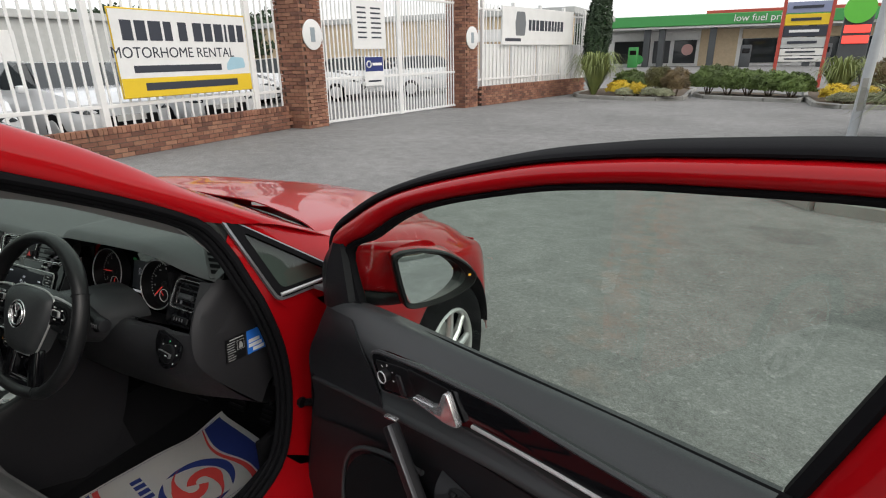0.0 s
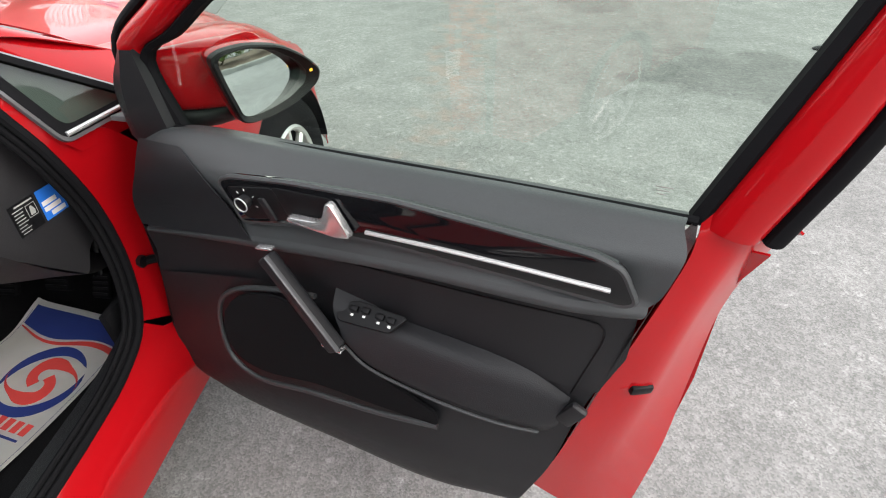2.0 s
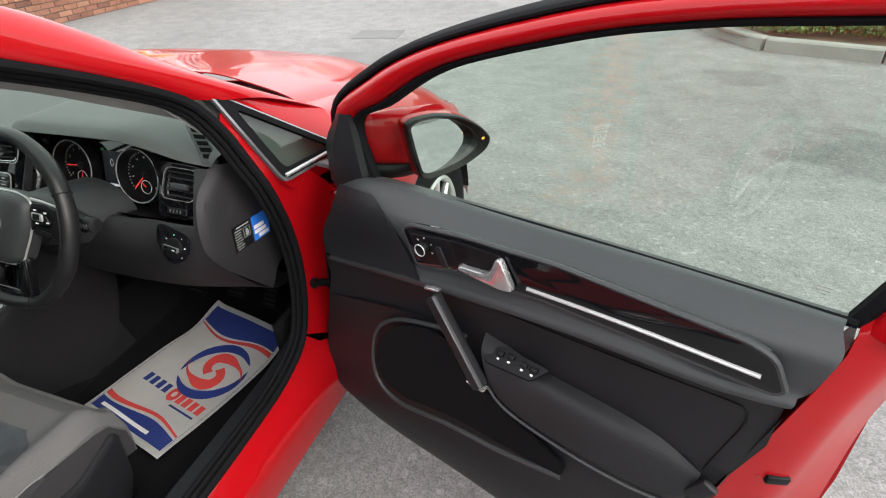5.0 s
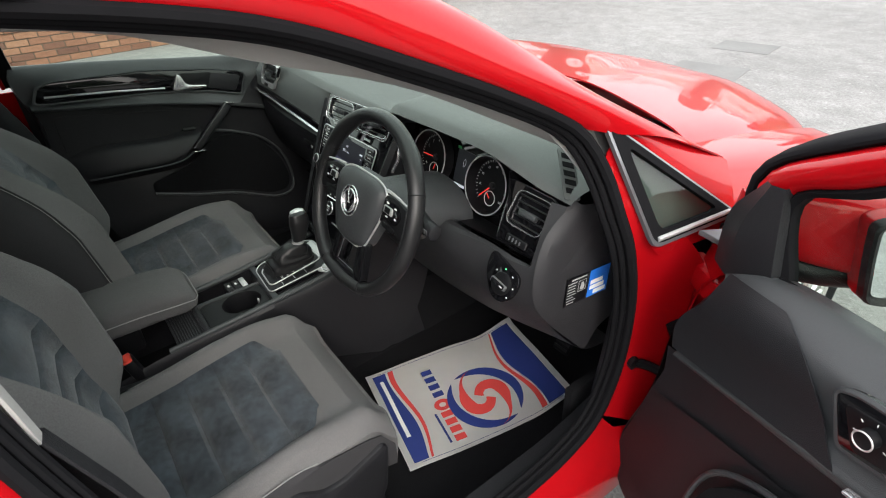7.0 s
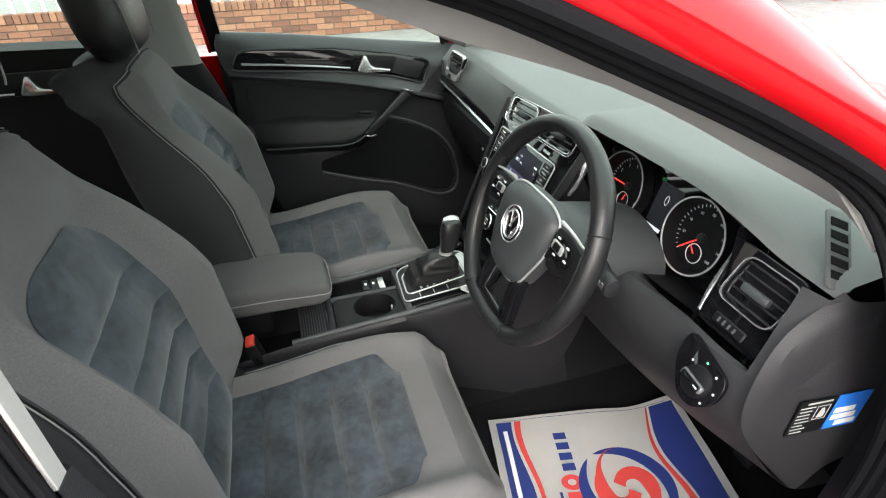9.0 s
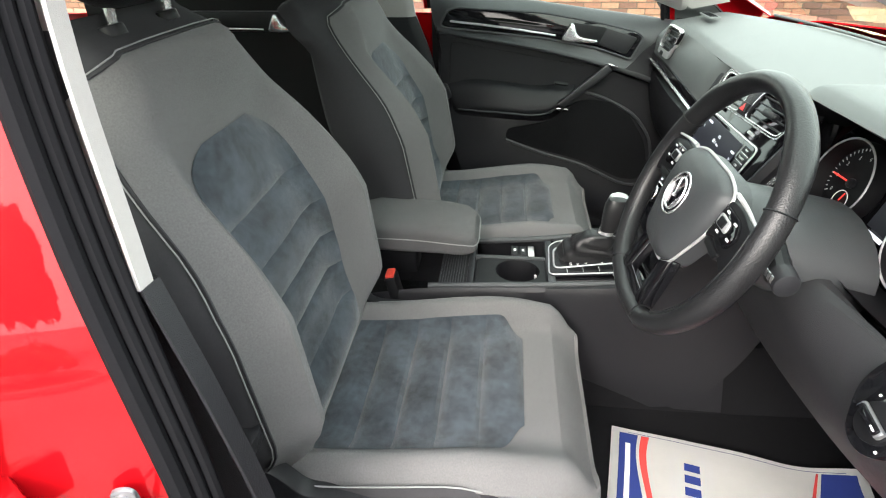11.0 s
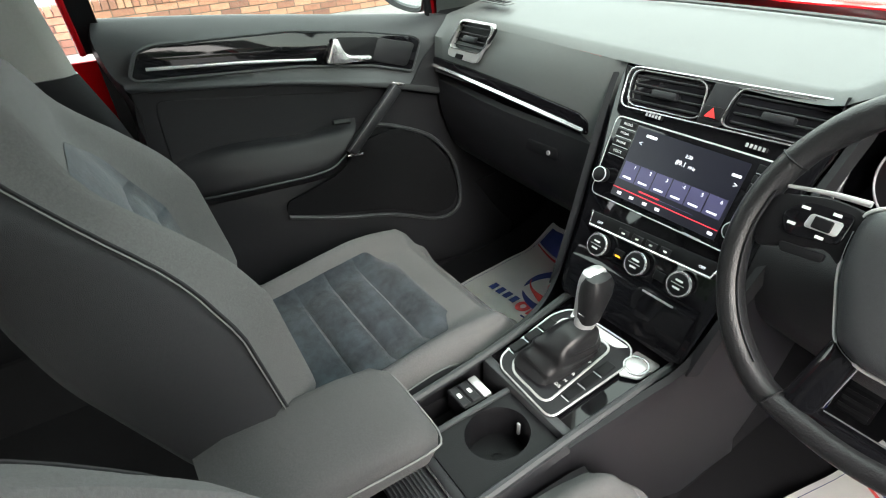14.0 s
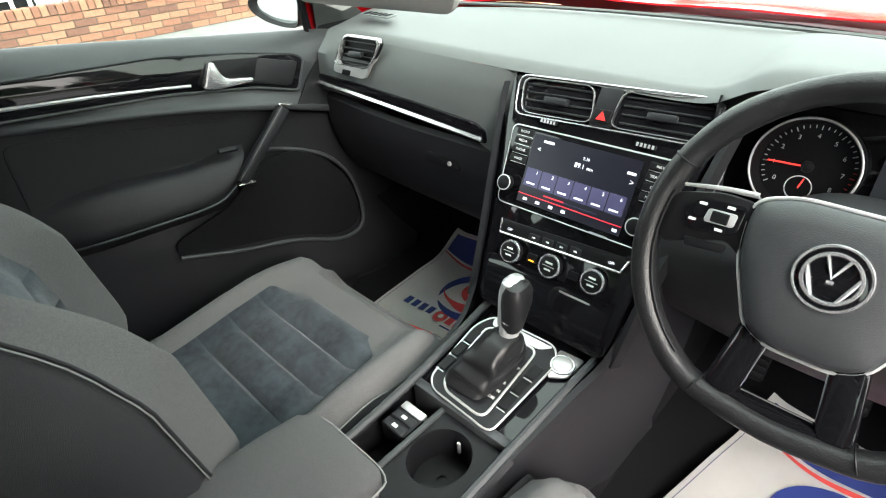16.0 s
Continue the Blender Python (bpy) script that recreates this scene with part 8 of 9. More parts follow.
def bar_fence(name, label, p, q, z0, z1, step, rails, kind, gap=()):
    a, b = Vector((*p, 0)), Vector((*q, 0))
    d = (b - a).normalized()
    f = thing(name, label, kind, p + (0,))
    n = int((b - a).length / step)
    me = None
    for i in range(n + 1):
        if me is None:
            bm = box((-0.019, -0.012, z0), (0.019, 0.012, z1), 0.004, 1, basis((0, 0, 0), d, (-d.y, d.x, 0), (0, 0, 1)))
            me = bpy.data.meshes.new("bar")
            bm.to_mesh(me)
            bm.free()
            me.materials.append(WHITE)
        ob = new("bar", me)
        ob.parent = f
        ob.location = d * step * i
    for z in rails:
        part("rail", box((0, -0.014, z - 0.028), ((b - a).length, 0.022, z + 0.028), 0.004, 1, basis(a, d, (-d.y, d.x, 0), (0, 0, 1))), WHITE, f)
    return f, a, d


fence, fa, fd = bar_fence("fence", "white painted steel bar fence on the brick wall", (-6.95, 8.35), (-6.95, -4.0), 0.46, 2.95, 0.163, (0.78, 2.75), "fence")
for y in (7.6, 4.47, 1.6, -1.5):
    part("fence_post", box((-0.05, -0.05, 0.4), (0.05, 0.05, 3.0), 0.006, 1, pose(-6.95, y, 0, 0, 0, 0)), WHITE, fence)
gd = Vector((-5.47 + 6.33, 14.0 - 9.06)).normalized()
for p, q in (((-6.33, 9.06), (-5.905, 11.50)), ((-5.895, 11.56), (-5.47, 13.98))):
    g, a, d = bar_fence("gate", "tall white steel bar gate, shut", p, q, 0.06, 2.9, 0.118, (0.08, 1.0, 2.8), "gate")
    for e in (p, q):
        part("gate_stile", box((-0.04, -0.03, 0.04), (0.04, 0.03, 2.95), 0.005, 1, pose(e[0], e[1], 0, 0, 0, 80)), WHITE, g)
f2, a2, d2 = bar_fence("fence", "white steel fence with pale panels behind", (-5.16, 14.7), (-3.70, 21.3), 0.5, 2.85, 0.20, (0.75, 2.7), "fence")
for i in range(5):
    c = a2 + d2 * (0.2 + 1.62 * i)
    part("panel", box((0.0, 0.03, 0.55), (1.52, 0.05, 1.75), 0.004, 1, basis(c, d2, (-d2.y, d2.x, 0), (0, 0, 1))), WHITE, f2)
    part("fence_post", box((-0.05, -0.05, 0.5), (0.05, 0.05, 2.95), 0.006, 1, basis(c, d2, (-d2.y, d2.x, 0), (0, 0, 1))), WHITE, f2)

YELLOW = material("yellow print", (0.75, 0.52, 0.02), 0.5, 0, 0.03, 20, 0.0)
INK = material("dark print", (0.03, 0.035, 0.05), 0.5, 0, 0.03, 20, 0.0)


def board(name, label, m, w, h, mat=WHITE):
    b = thing(name, label, "sign", tuple(m.translation))
    part("panel", box((-w / 2, -h / 2, 0), (w / 2, h / 2, 0.03), 0.006, 1, m), mat, b)
    return b


# rental sign on the fence
SM = basis((-6.88, 6.12, 1.55), (-0.02, 1, 0), (0, 0, 1), (1, 0.02, 0))
s1 = board("rental_sign", "large white rental sign with a yellow foot, fixed to the fence", SM, 2.72, 1.32)
part("yellow_band", box((-1.35, -0.655, 0.03), (1.35, -0.37, 0.034), 0, 1, SM), YELLOW, s1)
part("yellow_edge", tube([SM @ Vector(p) for p in ((-1.36, -0.66, 0.015), (1.36, -0.66, 0.015), (1.36, 0.66, 0.015), (-1.36, 0.66, 0.015))], 0.02, 6, 0, None, True), YELLOW, s1)
x = -1.20
for w in (0.24, 0.24, 0.28, 0.20, 0.0, 0.22, 0.0, 0.24, 0.22, 0.24, 0.10, 0.20, 0.20):
    if w:
        part("name_bar", box((x, 0.20, 0.03), (x + w - 0.05, 0.50, 0.034), 0, 1, SM), INK, s1)
    x += w if w else 0.08
words("rental_words", "MOTORHOME RENTAL", 0.235, SM @ pose(-0.22, 0.01, 0.032), INK, s1, depth=0.002)
part("phone_bar", box((-1.10, -0.29, 0.03), (0.66, -0.18, 0.034), 0, 1, SM), INK, s1)
part("address_bar", box((-0.95, -0.57, 0.034), (1.0, -0.45, 0.037), 0, 1, SM), INK, s1)
part("van_picture", plate(rounded([(0.78, -0.30), (1.25, -0.26), (1.22, -0.08), (0.92, -0.06), (0.80, -0.18)], 0.05), 0.003, 0, SM @ pose(0, 0, 0.03)), material("pale blue print", (0.35, 0.55, 0.65), 0.5, 0, 0.05, 30, 0.0), s1)
# hours sign and small sign on the gate
HM = basis((-6.02, 10.42, 2.14), (gd.x, gd.y, 0), (0, 0, 1), (gd.y, -gd.x, 0))
s2 = board("hours_sign", "white opening-hours board on the gate", HM, 1.05, 1.05)
for i in range(7):
    part("print_line", box((-0.38, 0.34 - 0.105 * i, 0.03), (-0.10, 0.375 - 0.105 * i, 0.033), 0, 1, HM), INK, s2)
    part("print_line", box((0.05, 0.34 - 0.105 * i, 0.03), (0.38, 0.375 - 0.105 * i, 0.033), 0, 1, HM), INK, s2)
NM = basis((-6.0, 10.50, 1.12), (gd.x, gd.y, 0), (0, 0, 1), (gd.y, -gd.x, 0))
s3 = board("gate_notice", "small white and navy notice on the gate", NM, 0.62, 0.66)
part("navy_head", box((-0.30, 0.0, 0.03), (0.30, 0.32, 0.033), 0, 1, NM), NAVY, s3)
part("ring_mark", ring(0.07, 0.015, NM @ pose(-0.18, 0.16, 0.035), 24, 6), WHITE, s3)
part("print_line", box((-0.06, 0.13, 0.033), (0.26, 0.19, 0.036), 0, 1, NM), WHITE, s3)
part("print_line", box((-0.22, -0.24, 0.03), (0.22, -0.20, 0.033), 0, 1, NM), INK, s3)
# van sales banner
BM_ = basis((-4.36, 17.95, 2.28), (d2.x, d2.y, 0), (0, 0, 1), (d2.y, -d2.x, 0))
s4 = board("banner", "long white banner with a grey van mark on the fence", BM_, 4.5, 1.1)
part("van_mark", plate(rounded([(-1.5, -0.28), (-0.98, -0.28), (-0.92, 0.10), (-1.0, 0.42), (-1.46, 0.42), (-1.54, 0.10)], 0.06), 0.004, 0, BM_ @ pose(0, 0, 0.03)), material("grey print", (0.16, 0.17, 0.18), 0.6, 0, 0.05, 20, 0.0), s4)
x = -0.75
for w in (0.22, 0.24, 0.24, 0.32, 0.22, 0.24, 0.20, 0.20, 0.22, 0.24):
    part("name_bar", box((x, -0.12, 0.03), (x + w - 0.06, 0.20, 0.034), 0, 1, BM_), INK, s4)
    x += w
part("phone_bar", box((-2.1, -0.45, 0.03), (-1.2, -0.36, 0.034), 0, 1, BM_), INK, s4)


# ---- parked cars behind the fence ----
def parked_car(label, paint, length=4.3, high=1.48):
    """A hatchback with glasshouse, wheels, lamps and grille; nose towards +y."""
    c = thing("parked_car", label, "car", (0, 0, 0), "cars parked in the sales yard")
    k = length / 4.3
    rings = []
    for y, z0, zw, w, crown in ((2.12, 0.35, 0.62, 0.62, 0.02), (2.05, 0.25, 0.74, 0.78, 0.03), (1.75, 0.22, 0.84, 0.86, 0.04), (1.2, 0.22, 0.93, 0.89, 0.05), (0.85, 0.22, 0.97, 0.89, 0.05), (-0.5, 0.22, 0.97, 0.89, 0.02), (-1.6, 0.22, 0.98, 0.88, 0.02), (-2.05, 0.26, 0.94, 0.82, 0.02), (-2.14, 0.38, 0.80, 0.74, 0.0)):
        rings.append([Vector((w * a, y * k, z0 + (zw - z0) * b + (crown if b > 0.99 else 0))) for a, b in ((-0.9, 0), (-1, 0.25), (-1.0, 0.7), (-0.93, 1.0), (-0.5, 1.0), (0, 1.0), (0.5, 1.0), (0.93, 1.0), (1.0, 0.7), (1, 0.25), (0.9, 0))])
    part("body", loft(rings), paint, c)
    top = [[Vector((w * a, y * k, z)) for a in (-1, -0.9, 0, 0.9, 1)] for y, z, w in ((0.95, 0.97, 0.80), (0.15, high - 0.04, 0.60), (-0.5, high, 0.60), (-1.5, high - 0.06, 0.57), (-2.0, 0.98, 0.70))]
    part("roof", sheet([[p.copy() for p in r] for r in top[1:4]], 9, 0.03), paint, c)
    part("windscreen", sheet([[p.copy() for p in r] for r in top[:2]], 9, 0.01), DARKGLASS, c)
    part("rear_screen", sheet([[p.copy() for p in r] for r in top[3:]], 9, 0.01), DARKGLASS, c)
    for s in (-1, 1):
        part("side_window", sheet([[(s * 0.80, 0.85 * k, 0.98), (s * 0.84, -0.5 * k, 0.98), (s * 0.78, -1.85 * k, 1.0)], [(s * 0.61, 0.16 * k, high - 0.05), (s * 0.61, -0.5 * k, high - 0.02), (s * 0.58, -1.48 * k, high - 0.08)]], 9, 0.01), DARKGLASS, c)
        part("headlight", sheet([[(s * 0.80, 1.75 * k, 0.78), (s * 0.72, 2.03 * k, 0.72), (s * 0.5, 2.12 * k, 0.68)], [(s * 0.86, 1.72 * k, 0.68), (s * 0.77, 2.06 * k, 0.63), (s * 0.52, 2.13 * k, 0.61)]], 7, 0.02), DARKGLASS, c)
        part("door_mirror", box((s * 0.98 - 0.08, 0.62 * k, 0.95), (s * 0.98 + 0.08, 0.76 * k, 1.08), 0.03, 2), paint, c)
        for y in (1.3, -1.3):
            wh = part("wheel", disc(0.31, 0.2, basis((s * 0.70, y * k, 0.31), (0, 1, 0), (0, 0, 1), (s, 0, 0)), 24, 0.03), RUBBER, c)
            part("rim", disc(0.2, 0.02, basis((s * 0.895, y * k, 0.31), (0, 1, 0), (0, 0, 1), (s, 0, 0)), 18, 0.005), SILVER, wh)
    part("grille", box((-0.5, 2.11 * k, 0.36), (0.5, 2.16 * k, 0.56), 0.02, 1), BLACK, c)
    part("number_plate", box((-0.26, 2.15 * k, 0.46), (0.26, 2.175 * k, 0.56), 0.004, 1), PAPER, c)
    return c


white_car = parked_car("white hatchback parked in the sales yard", CARWHITE)
white_car.matrix_basis = pose(-9.9, 3.1, 0, 0, 0, -96)
for i, (x, y, a) in enumerate(((-9.8, 5.5, -94), (-10.0, 7.9, -97), (-13.5, 12.2, -60), (-12.0, 14.8, -62), (-10.6, 17.4, -60), (-9.4, 20.0, -62), (-10.0, 0.6, -95), (-14.5, 17.5, -60), (-13.2, 20.3, -60), (-11.9, 23.0, -60), (-15, 6.5, 85), (-15, 9.2, 85))):
    copy_thing(white_car, pose(x, y, 0, 0, 0, a))
grey_car = parked_car("silver hatchback parked in the sales yard", material("silver car paint", (0.32, 0.34, 0.36), 0.25, 0.6, 0.02, 6, 0.0, Coat_Weight=1.0), 4.2, 1.5)
grey_car.matrix_basis = pose(-13.6, 4.4, 0, 0, 0, 88)
van = thing("van", "tall white panel van in the sales yard", "van", (0, 0, 0))
part("body", box((-1.0, -2.9, 0.35), (1.0, 1.3, 2.45), 0.12, 3), CARWHITE, van)
part("cab", loft([[Vector((w * a, y, z0 + (z1 - z0) * b)) for a, b in ((-1, 0), (-1, 0.6), (-0.85, 1), (0.85, 1), (1, 0.6), (1, 0))] for y, z0, z1, w in ((1.2, 0.35, 2.4, 1.0), (1.7, 0.35, 2.25, 0.98), (2.2, 0.35, 1.35, 0.95), (2.75, 0.35, 1.1, 0.85))]), CARWHITE, van)
part("windscreen", box((-0.8, 1.82, 1.4), (0.8, 1.9, 2.1), 0.02, 1, pose(0, 0.55, 0.1, 22, 0, 0)), DARKGLASS, van)
for s in (-1, 1):
    part("side_window", box((s * 1.0 - 0.02, 1.2, 1.4), (s * 1.0 + 0.01, 2.0, 1.95), 0.01, 1), DARKGLASS, van)
    for y in (1.9, -1.9):
        part("wheel", disc(0.34, 0.22, basis((s * 0.80, y, 0.34), (0, 1, 0), (0, 0, 1), (s, 0, 0)), 22, 0.03), RUBBER, van)
van.matrix_basis = pose(-12.6, 2.5, 0, 0, 0, 12)


# ---- buildings ----
CLAD = material("pale grey cladding", (0.45, 0.46, 0.45), 0.7, 0, 0.06, 3, 0.1, 30)
TAN = material("tan render", (0.58, 0.46, 0.31), 0.85, 0, 0.08, 6, 0.2, 60)
GREEN = material("green sheet", (0.05, 0.28, 0.07), 0.45, 0, 0.04, 4, 0.0)
ROOFRED = material("red sheet", (0.42, 0.06, 0.04), 0.5, 0, 0.04, 4, 0.0)
DARKMET = material("dark grey metal", (0.06, 0.065, 0.07), 0.5, 0, 0.08, 8, 0.05)
shed = thing("warehouse", "long pale warehouse behind the parked cars", "building", (-32, 14, 0))
part("wall", box((-33, -16, 0), (-31, 30, 3.6), 0.02, 1), CLAD, shed)
part("roof", box((-42, -16.4, 3.6), (-30.7, 30.4, 4.0), 0.03, 1), CLAD, shed)
for y in range(-14, 30, 4):
    part("rib", box((-31.02, y, 0), (-30.95, y + 0.12, 3.6), 0, 1), WHITE, shed)
for y in (2.0, 12.0, 22.0):
    part("shutter", box((-31.0, y, 0), (-30.9, y + 3.2, 3.0), 0.02, 1), WHITE, shed)
shed2 = thing("warehouse", "beige warehouse with white sign letters beyond the gate", "building", (-18, 38, 0))
part("wall", box((-40, 37, 0), (-8.5, 38, 3.9), 0.02, 1), TAN, shed2)
part("roof", box((-40.3, 36.7, 3.9), (-8.2, 50, 4.3), 0.03, 1), CLAD, shed2)
for x in range(-38, -9, 3):
    part("rib", box((x, 36.94, 0), (x + 0.12, 37.0, 3.9), 0, 1), CLAD, shed2)
part("name_bar", box((-17.5, 36.9, 2.3), (-11.0, 36.99, 3.1), 0, 1), WHITE, shed2)

st = thing("fuel_station", "fuel station with a green canopy and tan shop front", "building", (0, 62, 0))
cy = 60.0
part("canopy", box((-11.8, cy, 3.75), (14, cy + 12, 4.75), 0.05, 1), GREEN, st, "green canopy edge")
part("canopy_soffit", box((-11.6, cy + 0.2, 3.55), (13.8, cy + 11.8, 3.75), 0.02, 1), WHITE, st)
part("canopy_back", box((-2.0, cy + 4, 4.75), (14, cy + 8, 5.25), 0.05, 1), ROOFRED, st)
words("canopy_words", "low fuel prices,", 0.85, basis((3.2, cy - 0.06, 4.25), (1, 0, 0), (0, 0, 1), (0, -1, 0)), WHITE, st, depth=0.01)
for x in (-7.0, -5.6, -1.0, 7.0):
    part("column", box((x - 0.3, cy + 0.6, 0), (x + 0.3, cy + 1.2, 3.6), 0.02, 1), DARKMET, st)
part("shop_wall", box((-13.5, cy + 3.2, 0), (14, cy + 16, 3.6), 0.02, 1), WHITE, st)
part("tan_panel", box((-2.2, cy + 3.1, 0), (1.2, cy + 3.2, 3.5), 0.02, 1), TAN, st)
for x0, x1, mat in ((-10.6, -7.4, DARKGLASS), (-6.6, -5.0, DARKMET), (-4.6, -2.5, DARKGLASS), (1.6, 6.0, DARKGLASS), (6.6, 12.5, DARKGLASS)):
    w = part("window", box((x0, cy + 3.05, 0.3), (x1, cy + 3.18, 2.5), 0.02, 1), mat, st)
    part("fascia", box((x0 - 0.1, cy + 3.0, 2.55), (x1 + 0.1, cy + 3.18, 3.4), 0.02, 1), WHITE if x0 < 1 else TAN, st)
part("shop_mark", disc(0.55, 0.05, basis((-3.3, cy + 3.0, 1.6), (1, 0, 0), (0, 0, 1), (0, -1, 0)), 24), material("pink print", (0.6, 0.35, 0.33), 0.6, 0, 0.05, 10, 0.0), st)
part("green_mark", disc(0.45, 0.05, basis((-7.6, cy + 0.5, 0.7), (1, 0, 0), (0, 0, 1), (0, -1, 0)), 24), GREEN, st)
for x in (-7.8, 2.0, 8.0):
    pm = part("fuel_pump", box((x - 0.45, cy - 2.0, 0), (x + 0.45, cy - 1.4, 1.9), 0.06, 2), GREEN if x < 0 else DARKMET, st)
    part("display", box((x - 0.3, cy - 2.04, 1.2), (x + 0.3, cy - 1.98, 1.6), 0, 1), GLOSS, pm)

tot = thing("estate_sign", "tall business park sign with coloured panels", "sign", (3.8, 26, 0))
for x in (2.98, 4.58):
    part("post", box((x - 0.06, 25.94, 0), (x + 0.06, 26.06, 3.3), 0.01, 1), ROOFRED, tot)
for z0, z1, mat in ((2.78, 3.18, material("blue print", (0.25, 0.28, 0.42), 0.6, 0, 0.03, 10, 0.0)), (2.33, 2.74, YELLOW), (1.92, 2.30, INK), (1.50, 1.89, CLAD), (1.22, 1.47, PAPER), (0.98, 1.19, PAPER)):
    pn = part("panel", box((3.05, 25.95, z0), (4.52, 26.05, z1), 0.01, 1), mat, tot)
    part("print_bar", box((3.25, 25.93, z0 + (z1 - z0) * 0.4), (4.25, 25.95, z0 + (z1 - z0) * 0.65), 0, 1), WHITE if mat is INK else INK, pn)
price = thing("price_sign", "fuel price sign with a green disc and red figures", "sign", (6.0, 31, 0))
part("post", box((5.6, 31, 0), (6.7, 31.2, 3.0), 0.03, 1), DARKMET, price)
part("green_disc", disc(0.60, 0.1, basis((6.1, 30.95, 3.1), (1, 0, 0), (0, 0, 1), (0, -1, 0)), 32), material("bright green", (0.12, 0.5, 0.05), 0.4, 0, 0.03, 10, 0.0), price)
part("leaf", plate(rounded([(0, 0), (0.3, 0.1), (0.42, 0.4), (0.1, 0.3)], 0.08), 0.05, 0, basis((6.0, 30.95, 3.65), (1, 0, 0), (0, 0, 1), (0, -1, 0))), GREEN, price)
for z in (2.1, 1.65):
    part("price_bar", box((5.65, 30.93, z), (6.65, 30.97, z + 0.34), 0.02, 1), glow("red figures", (0.9, 0.08, 0.06), 0.7), price)

# ---- kerbs, beds and plants ----
SOIL = material("bark soil", (0.10, 0.07, 0.045), 0.95, 0, 0.3, 20, 0.8, 60)


def bed(name, label, pts):
    """A planting bed: rounded outline, soil inside, a row of kerb stones round it."""
    b = thing(name, label, "planting bed", (pts[0][0], pts[0][1], 0), kind="structure")
    line = rounded(pts, 0.7, 6)
    bm = bmesh.new()
    bm.faces.new([bm.verts.new((x, y, 0.09)) for x, y in line])
    part("soil", bm, SOIL, b, smooth=False)
    loop = [Vector((x, y, 0)) for x, y in line] + [Vector((*line[0], 0))]
    run = np.concatenate([[0], np.cumsum([(q - p).length for p, q in zip(loop, loop[1:])])])
    n_st = int(run[-1] / 0.9)
    ends = [Vector((np.interp(d, run, [p.x for p in loop]), np.interp(d, run, [p.y for p in loop]), 0)) for d in np.linspace(0, run[-1], n_st + 1)]
    for a, c in zip(ends, ends[1:]):
        u = (c - a).normalized()
        part("kerb_stone", box((0.004, -0.06, -0.05), ((c - a).length - 0.004, 0.065, 0.12), 0.015, 1, basis(a, u, (-u.y, u.x, 0), (0, 0, 1))), KERB, b)
    return b


bed("kerb_1", "planted island edged with pale concrete kerb stones", [(9.5, 4.6), (3.2, 5.0), (2.2, 5.4), (1.85, 6.9), (2.1, 8.4), (3.2, 9.0), (4.1, 9.6), (4.2, 11.3), (5.2, 12.0), (9.5, 12.4)])
bed("kerb_2", "planted bed with yellow flowers edged with kerb stones", [(-3.4, 18.6), (-1.6, 17.7), (0.3, 17.8), (0.25, 21.5), (0.4, 23.5), (-3.4, 22.5)])
bed("kerb_3", "planted bed with yellow flowers beside the exit", [(3.65, 16.4), (8.5, 16.4), (9.0, 22.0), (4.0, 24.0), (3.6, 19.0)])
bed("kerb_4", "hedge bed along the road", [(0.5, 19.2), (3.5, 17.9), (3.5, 20.3), (0.5, 21.4)])


def leaf_mat(name, rgb):
    m = material(name, rgb, 0.6, 0, 0.45, 3, 0.0, None, 1.2)
    return m


LEAF = leaf_mat("hedge leaf", (0.10, 0.15, 0.035))
OLIVE = leaf_mat("olive leaf", (0.115, 0.110, 0.035))
RUSSET = leaf_mat("brown bush leaf", (0.15, 0.105, 0.045))
BLADE = leaf_mat("strap leaf", (0.19, 0.23, 0.07))
BLOOM = leaf_mat("yellow bloom", (0.62, 0.45, 0.03))
PALELEAF = leaf_mat("grey green leaf", (0.26, 0.27, 0.17))
DARKLEAF = leaf_mat("dark leaf", (0.02, 0.045, 0.015))
BARK = material("bark", (0.10, 0.075, 0.05), 0.95, 0, 0.3, 20, 0.6, 60)


